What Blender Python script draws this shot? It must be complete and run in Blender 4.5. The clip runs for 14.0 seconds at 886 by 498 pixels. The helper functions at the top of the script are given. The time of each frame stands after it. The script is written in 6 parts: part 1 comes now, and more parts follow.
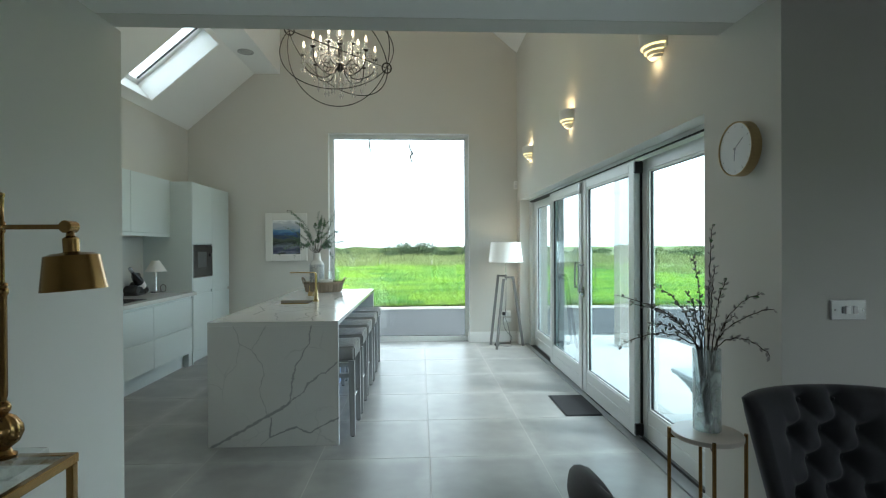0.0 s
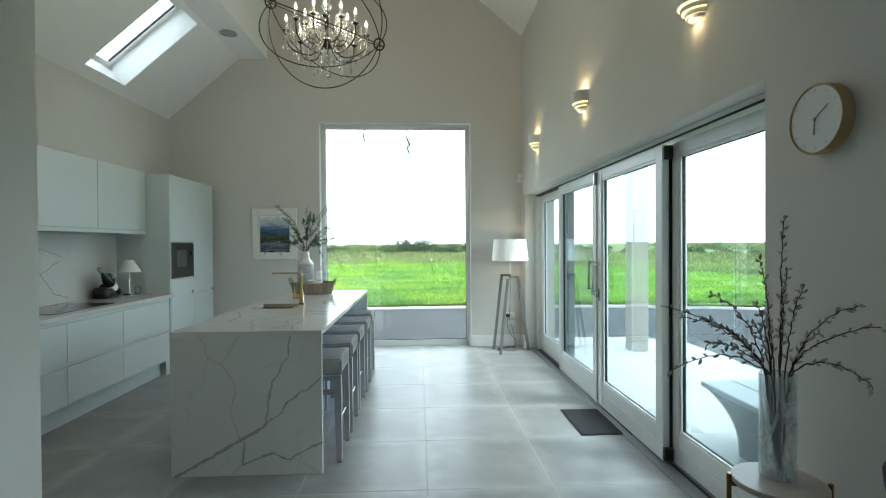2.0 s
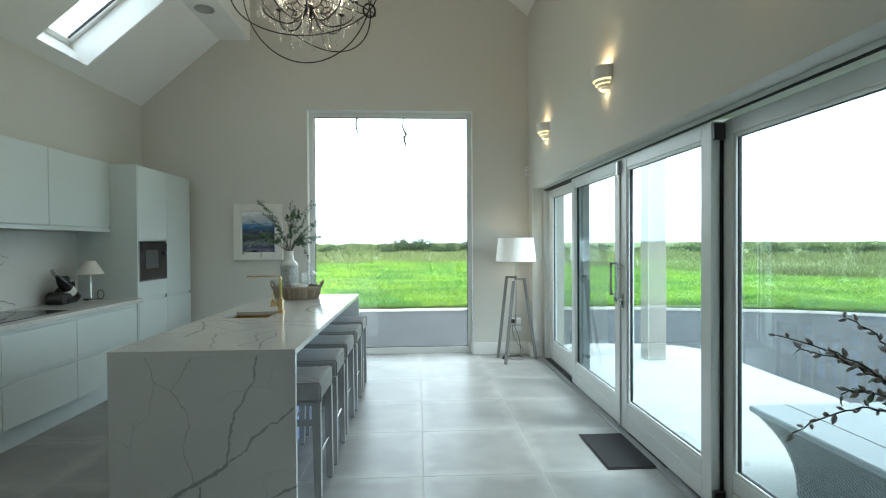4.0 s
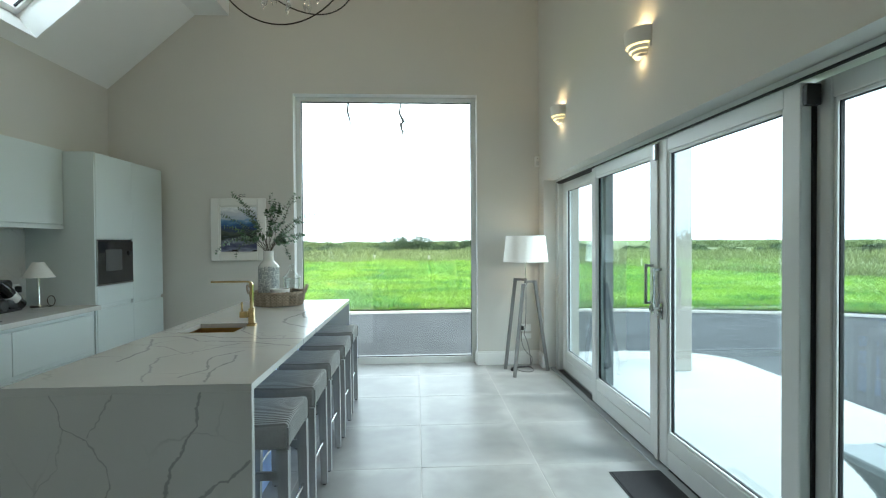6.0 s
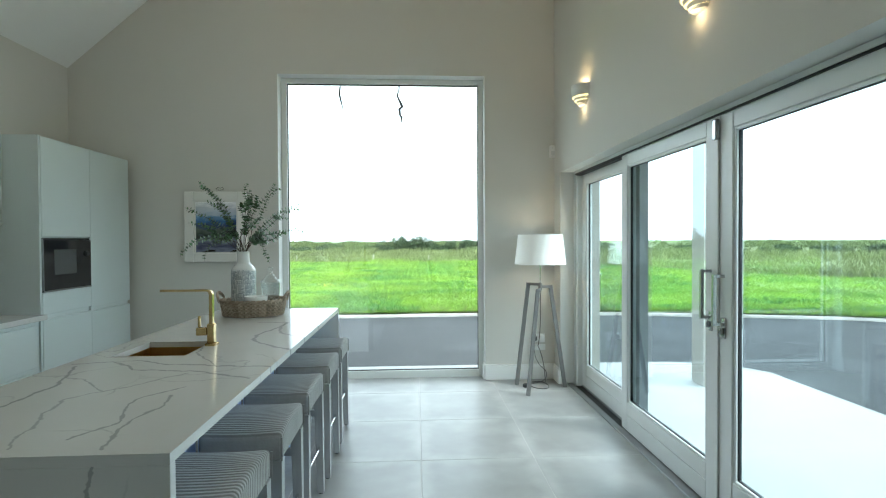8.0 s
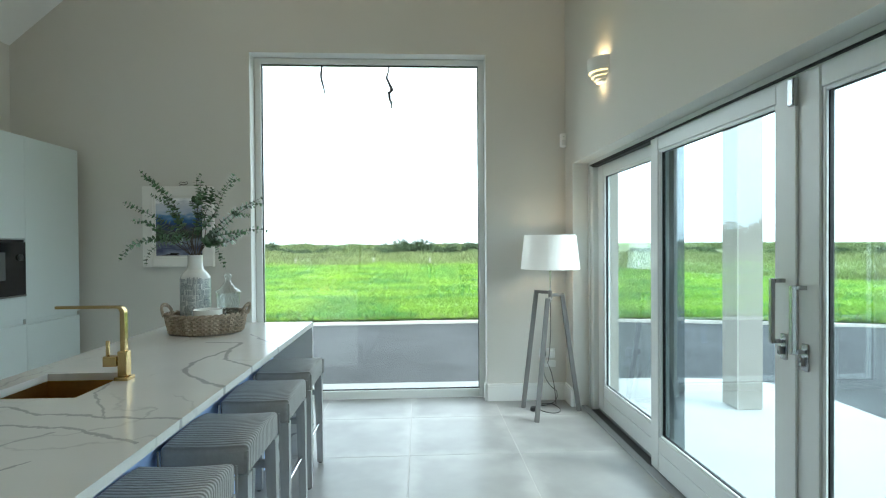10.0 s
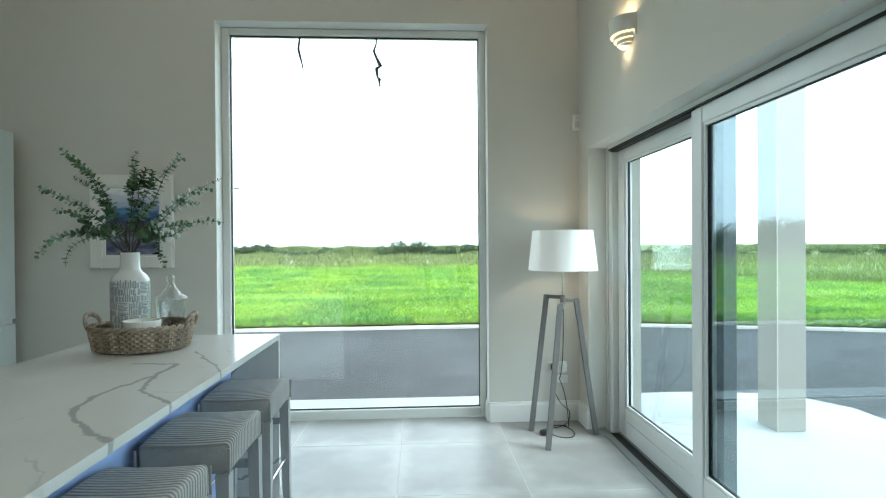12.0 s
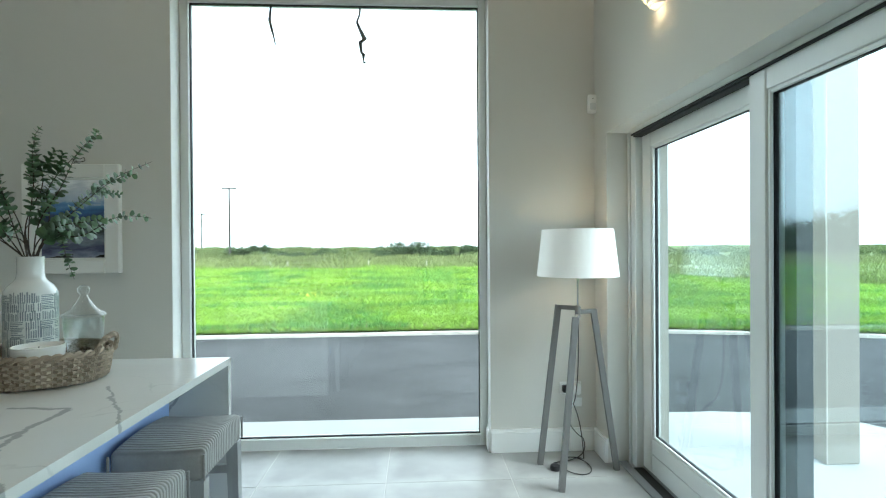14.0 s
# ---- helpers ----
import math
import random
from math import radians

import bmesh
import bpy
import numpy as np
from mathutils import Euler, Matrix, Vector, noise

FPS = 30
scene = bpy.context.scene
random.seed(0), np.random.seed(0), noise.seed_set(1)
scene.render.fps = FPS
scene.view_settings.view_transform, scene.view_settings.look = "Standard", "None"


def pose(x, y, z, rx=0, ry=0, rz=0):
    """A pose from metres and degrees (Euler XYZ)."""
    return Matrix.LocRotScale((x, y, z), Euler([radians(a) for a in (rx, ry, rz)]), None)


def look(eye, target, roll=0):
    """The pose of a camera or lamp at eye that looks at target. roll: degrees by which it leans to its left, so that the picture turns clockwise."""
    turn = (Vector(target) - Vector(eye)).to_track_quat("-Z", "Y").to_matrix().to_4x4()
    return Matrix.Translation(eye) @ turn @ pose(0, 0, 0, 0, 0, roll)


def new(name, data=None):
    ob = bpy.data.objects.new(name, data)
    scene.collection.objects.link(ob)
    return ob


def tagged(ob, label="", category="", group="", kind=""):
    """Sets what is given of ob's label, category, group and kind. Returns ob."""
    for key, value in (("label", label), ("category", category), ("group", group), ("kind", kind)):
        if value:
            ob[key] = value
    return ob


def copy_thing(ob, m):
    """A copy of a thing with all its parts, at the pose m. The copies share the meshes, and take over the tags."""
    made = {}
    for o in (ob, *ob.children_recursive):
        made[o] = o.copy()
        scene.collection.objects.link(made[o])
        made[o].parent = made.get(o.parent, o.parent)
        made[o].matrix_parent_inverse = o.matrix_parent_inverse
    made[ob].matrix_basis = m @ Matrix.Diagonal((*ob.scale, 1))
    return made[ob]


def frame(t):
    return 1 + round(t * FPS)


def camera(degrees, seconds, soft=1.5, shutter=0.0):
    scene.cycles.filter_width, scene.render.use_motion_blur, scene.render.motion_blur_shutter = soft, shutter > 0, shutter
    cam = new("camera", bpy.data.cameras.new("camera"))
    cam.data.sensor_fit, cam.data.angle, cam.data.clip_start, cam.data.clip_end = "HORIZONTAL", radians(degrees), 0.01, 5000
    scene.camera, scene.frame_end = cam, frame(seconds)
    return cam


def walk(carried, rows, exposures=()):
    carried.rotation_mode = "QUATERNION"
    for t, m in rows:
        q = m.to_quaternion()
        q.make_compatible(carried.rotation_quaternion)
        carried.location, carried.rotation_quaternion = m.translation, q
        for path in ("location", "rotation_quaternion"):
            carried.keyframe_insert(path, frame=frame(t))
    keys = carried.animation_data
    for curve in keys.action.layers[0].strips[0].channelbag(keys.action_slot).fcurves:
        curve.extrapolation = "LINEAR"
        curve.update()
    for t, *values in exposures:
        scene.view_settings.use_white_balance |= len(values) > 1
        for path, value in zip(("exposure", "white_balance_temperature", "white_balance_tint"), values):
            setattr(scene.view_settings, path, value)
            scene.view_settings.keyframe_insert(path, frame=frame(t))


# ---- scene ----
cam = camera(82.6, 14.0, 1.15)
PATH = [
    (0, (0.119, 0.238, 1.449), (0.21, 2.236, 1.44), -0.3),
    (0.5, (0.113, 0.35, 1.45), (0.205, 2.348, 1.437), -0.4),
    (1, (0.118, 0.465, 1.452), (0.21, 2.462, 1.435), -0.4),
    (1.5, (0.126, 0.594, 1.442), (0.22, 2.592, 1.425), -0.4),
    (2, (0.144, 0.737, 1.452), (0.236, 2.735, 1.432), -0.4),
    (2.5, (0.152, 0.88, 1.458), (0.246, 2.877, 1.436), -0.5),
    (3, (0.152, 1.026, 1.457), (0.25, 3.023, 1.434), -0.4),
    (5.5, (0.153, 1.814, 1.445), (0.255, 3.811, 1.42), -0.4),
    (6, (0.161, 1.978, 1.455), (0.264, 3.975, 1.424), -0.4),
    (6.5, (0.161, 2.139, 1.447), (0.266, 4.136, 1.416), -0.4),
    (7, (0.153, 2.31, 1.447), (0.258, 4.306, 1.413), -0.3),
    (7.5, (0.157, 2.472, 1.456), (0.261, 4.469, 1.421), -0.4),
    (8, (0.154, 2.632, 1.452), (0.259, 4.629, 1.42), -0.3),
    (10.5, (0.265, 3.432, 1.434), (0.36, 5.43, 1.414), -0.4),
    (11, (0.267, 3.584, 1.422), (0.367, 5.582, 1.403), -0.3),
    (11.5, (0.301, 3.733, 1.416), (0.394, 5.731, 1.398), -0.3),
    (12, (0.303, 3.874, 1.404), (0.405, 5.871, 1.391), -0.4),
    (12.5, (0.334, 4.019, 1.415), (0.434, 6.017, 1.398), -0.4),
    (13, (0.356, 4.154, 1.414), (0.457, 6.152, 1.401), -0.4),
    (13.5, (0.376, 4.298, 1.418), (0.474, 6.295, 1.403), -0.4),
    (14, (0.37, 4.435, 1.409), (0.474, 6.432, 1.399), -0.4),
]
walk(cam, [(t, look(eye, target, roll)) for t, eye, target, roll in PATH], [(0.0, 1.13, 5700, -1), (14.0, 1.12, 5640, -2)])

# ---- daylight: a bright overcast sky with a veiled sun ----
world = bpy.data.worlds.new("overcast_sky")
world.use_nodes = True
scene.world = world
wn, wl = world.node_tree.nodes, world.node_tree.links
sky = wn.new("ShaderNodeTexSky")
sky.sky_type, sky.sun_disc = "NISHITA", False
sky.sun_elevation, sky.sun_rotation = radians(43), radians(117)
sky.dust_density = 4.0
grey = wn.new("ShaderNodeHueSaturation")
grey.inputs["Saturation"].default_value = 0.25
veil = wn.new("ShaderNodeMix")
veil.data_type = "RGBA"
veil.inputs[0].default_value = 0.75
veil.inputs[7].default_value = (9.4, 9.7, 10.0, 1)
wl.new(sky.outputs[0], grey.inputs["Color"])
wl.new(grey.outputs[0], veil.inputs[6])
wl.new(veil.outputs[2], wn["Background"].inputs[0])
wn["Background"].inputs[1].default_value = 0.235

sun = new("sun", bpy.data.lights.new("sun", "SUN"))
sun.data.energy, sun.data.angle, sun.data.color = 1.5, radians(25), (1.0, 0.97, 0.92)
sun.matrix_world = look((20, -6, 21), (0, 4, 0))


def portal(m, w, h):
    """Guides the sky's light through an opening."""
    lamp = new("sky_opening", bpy.data.lights.new("sky_opening", "AREA"))
    lamp.data.shape, lamp.data.size, lamp.data.size_y = "RECTANGLE", w, h
    lamp.data.cycles.is_portal = True
    lamp.matrix_world = m


portal(look((-0.19, 8.2, 1.6), (-0.19, 0, 1.6)), 2.2, 3.2)
portal(look((2.15, 5.2, 1.05), (-9, 5.2, 1.05)), 4.8, 2.2)
# the next two serve unseen openings added for fill daylight in the dining area
portal(look((2.85, -1.8, 1.45), (2.85, 5, 1.45)), 0.7, 0.7)
portal(look((4.25, 0.1, 1.45), (-5, 0.1, 1.45)), 1.0, 0.9)
portal(look((-2.98, 6.32, 3.94), (-1.98, 6.32, 2.8)), 0.9, 1.3)

# ---- materials ----
def material(name, color, rough=0.5, metal=0.0, vary=0.06, scale=6.0, grain=0.0, grain_scale=120.0, spec=0.5,
             stretch=(1, 1, 1), coat=0.0, rnd=0.0, sheen=0.0, island=0.0, rough_vary=0.06):
    """A plain surface: base colour that drifts at two scales, uneven gloss, fine relief."""
    m = bpy.data.materials.new(name)
    m.use_nodes = True
    n, l = m.node_tree.nodes, m.node_tree.links
    b = n["Principled BSDF"]
    b.inputs["Metallic"].default_value = metal
    b.inputs["Specular IOR Level"].default_value = spec
    b.inputs["Coat Weight"].default_value = coat
    b.inputs["Sheen Weight"].default_value = sheen
    tc = n.new("ShaderNodeTexCoord")
    mp = n.new("ShaderNodeMapping")
    mp.inputs["Scale"].default_value = stretch
    l.new(tc.outputs["Object"], mp.inputs[0])
    big = n.new("ShaderNodeTexNoise")
    big.inputs["Scale"].default_value, big.inputs["Detail"].default_value = scale, 3
    l.new(mp.outputs[0], big.inputs["Vector"])
    small = n.new("ShaderNodeTexNoise")
    small.inputs["Scale"].default_value, small.inputs["Detail"].default_value = grain_scale, 2
    l.new(mp.outputs[0], small.inputs["Vector"])
    add = n.new("ShaderNodeMath")
    add.operation = "MULTIPLY_ADD"
    l.new(small.outputs[0], add.inputs[0])
    add.inputs[1].default_value = 0.4
    l.new(big.outputs[0], add.inputs[2])
    val = n.new("ShaderNodeMapRange")
    val.inputs[1].default_value, val.inputs[2].default_value = 0.3, 1.1
    val.inputs[3].default_value, val.inputs[4].default_value = 1 - vary, 1 + vary
    l.new(add.outputs[0], val.inputs[0])
    factor = val.outputs[0]
    if rnd or island:
        src = n.new("ShaderNodeNewGeometry").outputs["Random Per Island"] if island else n.new("ShaderNodeObjectInfo").outputs["Random"]
        r = n.new("ShaderNodeMapRange")
        r.inputs[3].default_value, r.inputs[4].default_value = 1 - (rnd or island), 1 + (rnd or island)
        l.new(src, r.inputs[0])
        mul = n.new("ShaderNodeMath")
        mul.operation = "MULTIPLY"
        l.new(factor, mul.inputs[0])
        l.new(r.outputs[0], mul.inputs[1])
        factor = mul.outputs[0]
    col = n.new("ShaderNodeVectorMath")
    col.operation = "SCALE"
    col.inputs[0].default_value = color
    l.new(factor, col.inputs["Scale"])
    l.new(col.outputs[0], b.inputs["Base Color"])
    rr = n.new("ShaderNodeMapRange")
    rr.inputs[1].default_value, rr.inputs[2].default_value = 0.15, 0.85
    rr.inputs[3].default_value, rr.inputs[4].default_value = max(0, rough - rough_vary), min(1, rough + rough_vary)
    l.new(big.outputs[0], rr.inputs[0])
    l.new(rr.outputs[0], b.inputs["Roughness"])
    if grain:
        bump = n.new("ShaderNodeBump")
        bump.inputs["Strength"].default_value, bump.inputs["Distance"].default_value = grain, 0.003
        l.new(small.outputs[0], bump.inputs["Height"])
        l.new(bump.outputs[0], b.inputs["Normal"])
    return m


def speckled(m, scale, low, high):
    """Stone chips of uneven tone in a surface."""
    n, l = m.node_tree.nodes, m.node_tree.links
    b = n["Principled BSDF"]
    tc, vo, r, s = n.new("ShaderNodeTexCoord"), n.new("ShaderNodeTexVoronoi"), n.new("ShaderNodeMapRange"), n.new("ShaderNodeVectorMath")
    vo.inputs["Scale"].default_value = scale
    l.new(tc.outputs["Object"], vo.inputs["Vector"])
    l.new(vo.outputs["Color"], r.inputs[0])
    r.inputs[3].default_value, r.inputs[4].default_value = low, high
    s.operation = "SCALE"
    l.new(b.inputs["Base Color"].links[0].from_socket, s.inputs[0])
    l.new(r.outputs[0], s.inputs["Scale"])
    l.new(s.outputs[0], b.inputs["Base Color"])


def bsdf(m):
    return m.node_tree.nodes["Principled BSDF"]


def pane_glass(name, tint=(0.93, 0.96, 0.95), rough=0.0, ior=1.45, mirror=(1, 1, 1)):
    """Clear sheet glass: it lets light straight through and mirrors by angle."""
    m = bpy.data.materials.new(name)
    m.use_nodes = True
    n, l = m.node_tree.nodes, m.node_tree.links
    n.remove(n["Principled BSDF"])
    t = n.new("ShaderNodeBsdfTransparent")
    t.inputs[0].default_value = (*tint, 1)
    g = n.new("ShaderNodeBsdfGlossy")
    g.inputs["Roughness"].default_value = rough
    g.inputs["Color"].default_value = (*mirror, 1)
    f = n.new("ShaderNodeLayerWeight")
    f.inputs[0].default_value = 0.5
    steep = n.new("ShaderNodeMath")
    steep.operation = "POWER"
    l.new(f.outputs["Facing"], steep.inputs[0])
    steep.inputs[1].default_value = 5.0
    gloss = n.new("ShaderNodeMath")
    gloss.operation = "MULTIPLY_ADD"
    r0 = ((ior - 1) / (ior + 1)) ** 2
    l.new(steep.outputs[0], gloss.inputs[0])
    gloss.inputs[1].default_value, gloss.inputs[2].default_value = 1 - r0, r0
    x = n.new("ShaderNodeMixShader")
    l.new(gloss.outputs[0], x.inputs[0])
    l.new(t.outputs[0], x.inputs[1])
    l.new(g.outputs[0], x.inputs[2])
    l.new(x.outputs[0], n["Material Output"].inputs[0])
    return m


def clouded(name, tint=(0.86, 0.89, 0.89), ior=1.6, share=(0.10, 0.48), body=(0.88, 0.90, 0.90)):
    """Clear glass with white streaks drawn into it."""
    m = pane_glass(name, tint, 0.05, ior)
    n, l = m.node_tree.nodes, m.node_tree.links
    front_, back_ = n.new("ShaderNodeBsdfDiffuse"), n.new("ShaderNodeBsdfTranslucent")
    front_.inputs[0].default_value = back_.inputs[0].default_value = (*body, 1)
    white = n.new("ShaderNodeMixShader")
    l.new(front_.outputs[0], white.inputs[1])
    l.new(back_.outputs[0], white.inputs[2])
    tc = n.new("ShaderNodeTexCoord")
    mp = n.new("ShaderNodeMapping")
    mp.inputs["Scale"].default_value = (3, 3, 1)
    mp.inputs["Rotation"].default_value = (0.6, 0.5, 0)
    nz = n.new("ShaderNodeTexNoise")
    nz.inputs["Scale"].default_value, nz.inputs["Detail"].default_value, nz.inputs["Distortion"].default_value = 9, 6, 1.2
    l.new(tc.outputs["Object"], mp.inputs[0])
    l.new(mp.outputs[0], nz.inputs["Vector"])
    r = n.new("ShaderNodeMapRange")
    l.new(nz.outputs[0], r.inputs[0])
    r.inputs[1].default_value, r.inputs[2].default_value, r.inputs[3].default_value, r.inputs[4].default_value = 0.4, 0.65, share[0], share[1]
    mix = n.new("ShaderNodeMixShader")
    old = n["Material Output"].inputs[0].links[0].from_socket
    l.new(r.outputs[0], mix.inputs[0])
    l.new(old, mix.inputs[1])
    l.new(white.outputs[0], mix.inputs[2])
    l.new(mix.outputs[0], n["Material Output"].inputs[0])
    return m


def cement_tile(m):
    """Cement-look porcelain: soft clouds that differ from tile to tile, and a pale haze towards the edges."""
    n, l = m.node_tree.nodes, m.node_tree.links
    b = n["Principled BSDF"]
    tc = n.new("ShaderNodeTexCoord")
    sep = n.new("ShaderNodeSeparateXYZ")
    l.new(tc.outputs["Object"], sep.inputs[0])

    def mt(op, a, c):
        k = n.new("ShaderNodeMath")
        k.operation = op
        for i, v in enumerate((a, c)):
            if isinstance(v, float):
                k.inputs[i].default_value = v
            else:
                l.new(v, k.inputs[i])
        return k.outputs[0]

    info = n.new("ShaderNodeObjectInfo")
    add = n.new("ShaderNodeVectorMath")
    add.operation = "MULTIPLY_ADD"
    l.new(info.outputs["Location"], add.inputs[0])
    add.inputs[1].default_value = (3.7, 3.1, 0.0)
    l.new(tc.outputs["Object"], add.inputs[2])

    def cloud(scale, detail, low, high, out):
        nz = n.new("ShaderNodeTexNoise")
        nz.inputs["Scale"].default_value, nz.inputs["Detail"].default_value = scale, detail
        l.new(add.outputs[0], nz.inputs["Vector"])
        r = n.new("ShaderNodeMapRange")
        r.interpolation_type = "SMOOTHSTEP"
        l.new(nz.outputs[0], r.inputs[0])
        r.inputs[1].default_value, r.inputs[2].default_value, r.inputs[3].default_value, r.inputs[4].default_value = low, high, 0.0, out
        return nz.outputs[0], r.outputs[0]

    ex = mt("MINIMUM", sep.outputs["X"], mt("SUBTRACT", 0.757, sep.outputs["X"]))
    ey = mt("MINIMUM", sep.outputs["Y"], mt("SUBTRACT", 0.749, sep.outputs["Y"]))
    raw, broad = cloud(1.9, 3, 0.25, 0.8, 0.42)
    raw2, fine = cloud(7.0, 5, 0.3, 0.8, 0.16)
    near = mt("ADD", mt("MINIMUM", ex, ey), mt("MULTIPLY", raw2, -0.10))
    r = n.new("ShaderNodeMapRange")
    r.interpolation_type = "SMOOTHSTEP"
    l.new(near, r.inputs[0])
    r.inputs[1].default_value, r.inputs[2].default_value, r.inputs[3].default_value, r.inputs[4].default_value = -0.06, 0.07, 0.42, 0.0
    mix = n.new("ShaderNodeMix")
    mix.data_type = "RGBA"
    l.new(mt("ADD", r.outputs[0], mt("ADD", broad, fine)), mix.inputs[0])
    l.new(b.inputs["Base Color"].links[0].from_socket, mix.inputs[6])
    mix.inputs[7].default_value = (0.40, 0.395, 0.38, 1)
    l.new(mix.outputs[2], b.inputs["Base Color"])


def glowing(name, color, strength, base=(0.9, 0.88, 0.82)):
    m = material(name, base, 0.5, vary=0.01)
    b = bsdf(m)
    b.inputs["Emission Color"].default_value = (*color, 1)
    b.inputs["Emission Strength"].default_value = strength
    return m


def marble(name, veins=(), axes="xz", cell=0.55, faint=0.5):
    """White quartz with grey veins: given lines (points of two coordinates, width), and fine cells of hairlines."""
    m = bpy.data.materials.new(name)
    m.use_nodes = True
    n, l = m.node_tree.nodes, m.node_tree.links
    b = n["Principled BSDF"]
    b.inputs["Roughness"].default_value = 0.14
    b.inputs["Specular IOR Level"].default_value = 0.42
    tc = n.new("ShaderNodeTexCoord")
    no = n.new("ShaderNodeTexNoise")
    no.inputs["Scale"].default_value, no.inputs["Detail"].default_value = 9, 6
    no.inputs["Roughness"].default_value = 0.65
    l.new(tc.outputs["Object"], no.inputs["Vector"])

    def vm(op, a, c=None, scale=None):
        k = n.new("ShaderNodeVectorMath")
        k.operation = op
        for i, v in ((0, a), (1, c)):
            if v is None:
                continue
            if isinstance(v, tuple):
                k.inputs[i].default_value = v
            else:
                l.new(v, k.inputs[i])
        if scale is not None:
            if isinstance(scale, float):
                k.inputs["Scale"].default_value = scale
            else:
                l.new(scale, k.inputs["Scale"])
        return k

    def mt(op, a, c=0.0, e=0.0, clamp=False):
        k = n.new("ShaderNodeMath")
        k.operation, k.use_clamp = op, clamp
        for i, v in enumerate((a, c, e)):
            if isinstance(v, (int, float)):
                k.inputs[i].default_value = v
            else:
                l.new(v, k.inputs[i])
        return k.outputs[0]

    off = vm("SCALE", vm("SUBTRACT", no.outputs["Color"], (0.5, 0.5, 0.5)).outputs[0], None, 0.07).outputs[0]
    p = vm("ADD", tc.outputs["Object"], off).outputs[0]
    keep = (1.0, 0.0, 1.0) if axes == "xz" else ((1.0, 1.0, 0.0) if axes == "xy" else (0.0, 1.0, 1.0))
    q = vm("MULTIPLY", p, keep).outputs[0]

    def put(u, v):
        return {"xz": (u, 0.0, v), "xy": (u, v, 0.0), "yz": (0.0, u, v)}[axes]

    total = None
    wide = n.new("ShaderNodeTexNoise")
    wide.inputs["Scale"].default_value, wide.inputs["Detail"].default_value = 26, 3
    l.new(tc.outputs["Object"], wide.inputs["Vector"])
    wob = mt("MULTIPLY_ADD", wide.outputs[0], 1.9, 0.05)
    for points, w, dark in veins:
        near = None
        for (u0, v0), (u1, v1) in zip(points, points[1:]):
            a, ba = put(u0, v0), put(u1 - u0, v1 - v0)
            pa = vm("SUBTRACT", q, a).outputs[0]
            dot = n.new("ShaderNodeVectorMath")
            dot.operation = "DOT_PRODUCT"
            l.new(pa, dot.inputs[0])
            k = sum(c * c for c in ba)
            dot.inputs[1].default_value = tuple(c / k for c in ba)
            h = mt("ADD", dot.outputs["Value"], 0.0, clamp=True)
            d = vm("SUBTRACT", pa, vm("SCALE", ba, None, h).outputs[0]).outputs[0]
            ln = n.new("ShaderNodeVectorMath")
            ln.operation = "LENGTH"
            l.new(d, ln.inputs[0])
            near = ln.outputs["Value"] if near is None else mt("MINIMUM", near, ln.outputs["Value"])
        r = n.new("ShaderNodeMapRange")
        r.interpolation_type = "SMOOTHSTEP"
        l.new(mt("DIVIDE", near, wob), r.inputs[0])
        r.inputs[1].default_value, r.inputs[2].default_value = w * 0.45, w * 1.1
        r.inputs[3].default_value, r.inputs[4].default_value = dark, 0.0
        total = r.outputs[0] if total is None else mt("MAXIMUM", total, r.outputs[0])
    vo = n.new("ShaderNodeTexVoronoi")
    vo.feature = "DISTANCE_TO_EDGE"
    vo.inputs["Scale"].default_value = 1 / cell
    warp = n.new("ShaderNodeTexNoise")
    warp.inputs["Scale"].default_value, warp.inputs["Detail"].default_value = 2.2, 5
    l.new(tc.outputs["Object"], warp.inputs["Vector"])
    l.new(vm("ADD", tc.outputs["Object"], vm("SCALE", warp.outputs["Color"], None, 0.55).outputs[0]).outputs[0], vo.inputs["Vector"])
    hair = n.new("ShaderNodeMapRange")
    l.new(vo.outputs["Distance"], hair.inputs[0])
    hair.inputs[1].default_value, hair.inputs[2].default_value = 0.002, 0.016
    hair.inputs[3].default_value, hair.inputs[4].default_value = faint, 0.0
    gate = n.new("ShaderNodeTexNoise")
    gate.inputs["Scale"].default_value = 2.6
    l.new(tc.outputs["Object"], gate.inputs["Vector"])
    g2 = n.new("ShaderNodeMapRange")
    l.new(gate.outputs[0], g2.inputs[0])
    g2.inputs[1].default_value, g2.inputs[2].default_value = 0.48, 0.66
    hairs = mt("MULTIPLY", hair.outputs[0], g2.outputs[0])
    total = hairs if total is None else mt("MAXIMUM", total, hairs)
    mix = n.new("ShaderNodeMix")
    mix.data_type = "RGBA"
    l.new(total, mix.inputs[0])
    base = n.new("ShaderNodeMix")
    base.data_type = "RGBA"
    l.new(gate.outputs[0], base.inputs[0])
    base.inputs[6].default_value, base.inputs[7].default_value = (0.60, 0.60, 0.575, 1), (0.69, 0.69, 0.665, 1)
    l.new(base.outputs[2], mix.inputs[6])
    mix.inputs[7].default_value = (0.16, 0.17, 0.18, 1)
    l.new(mix.outputs[2], b.inputs["Base Color"])
    return m


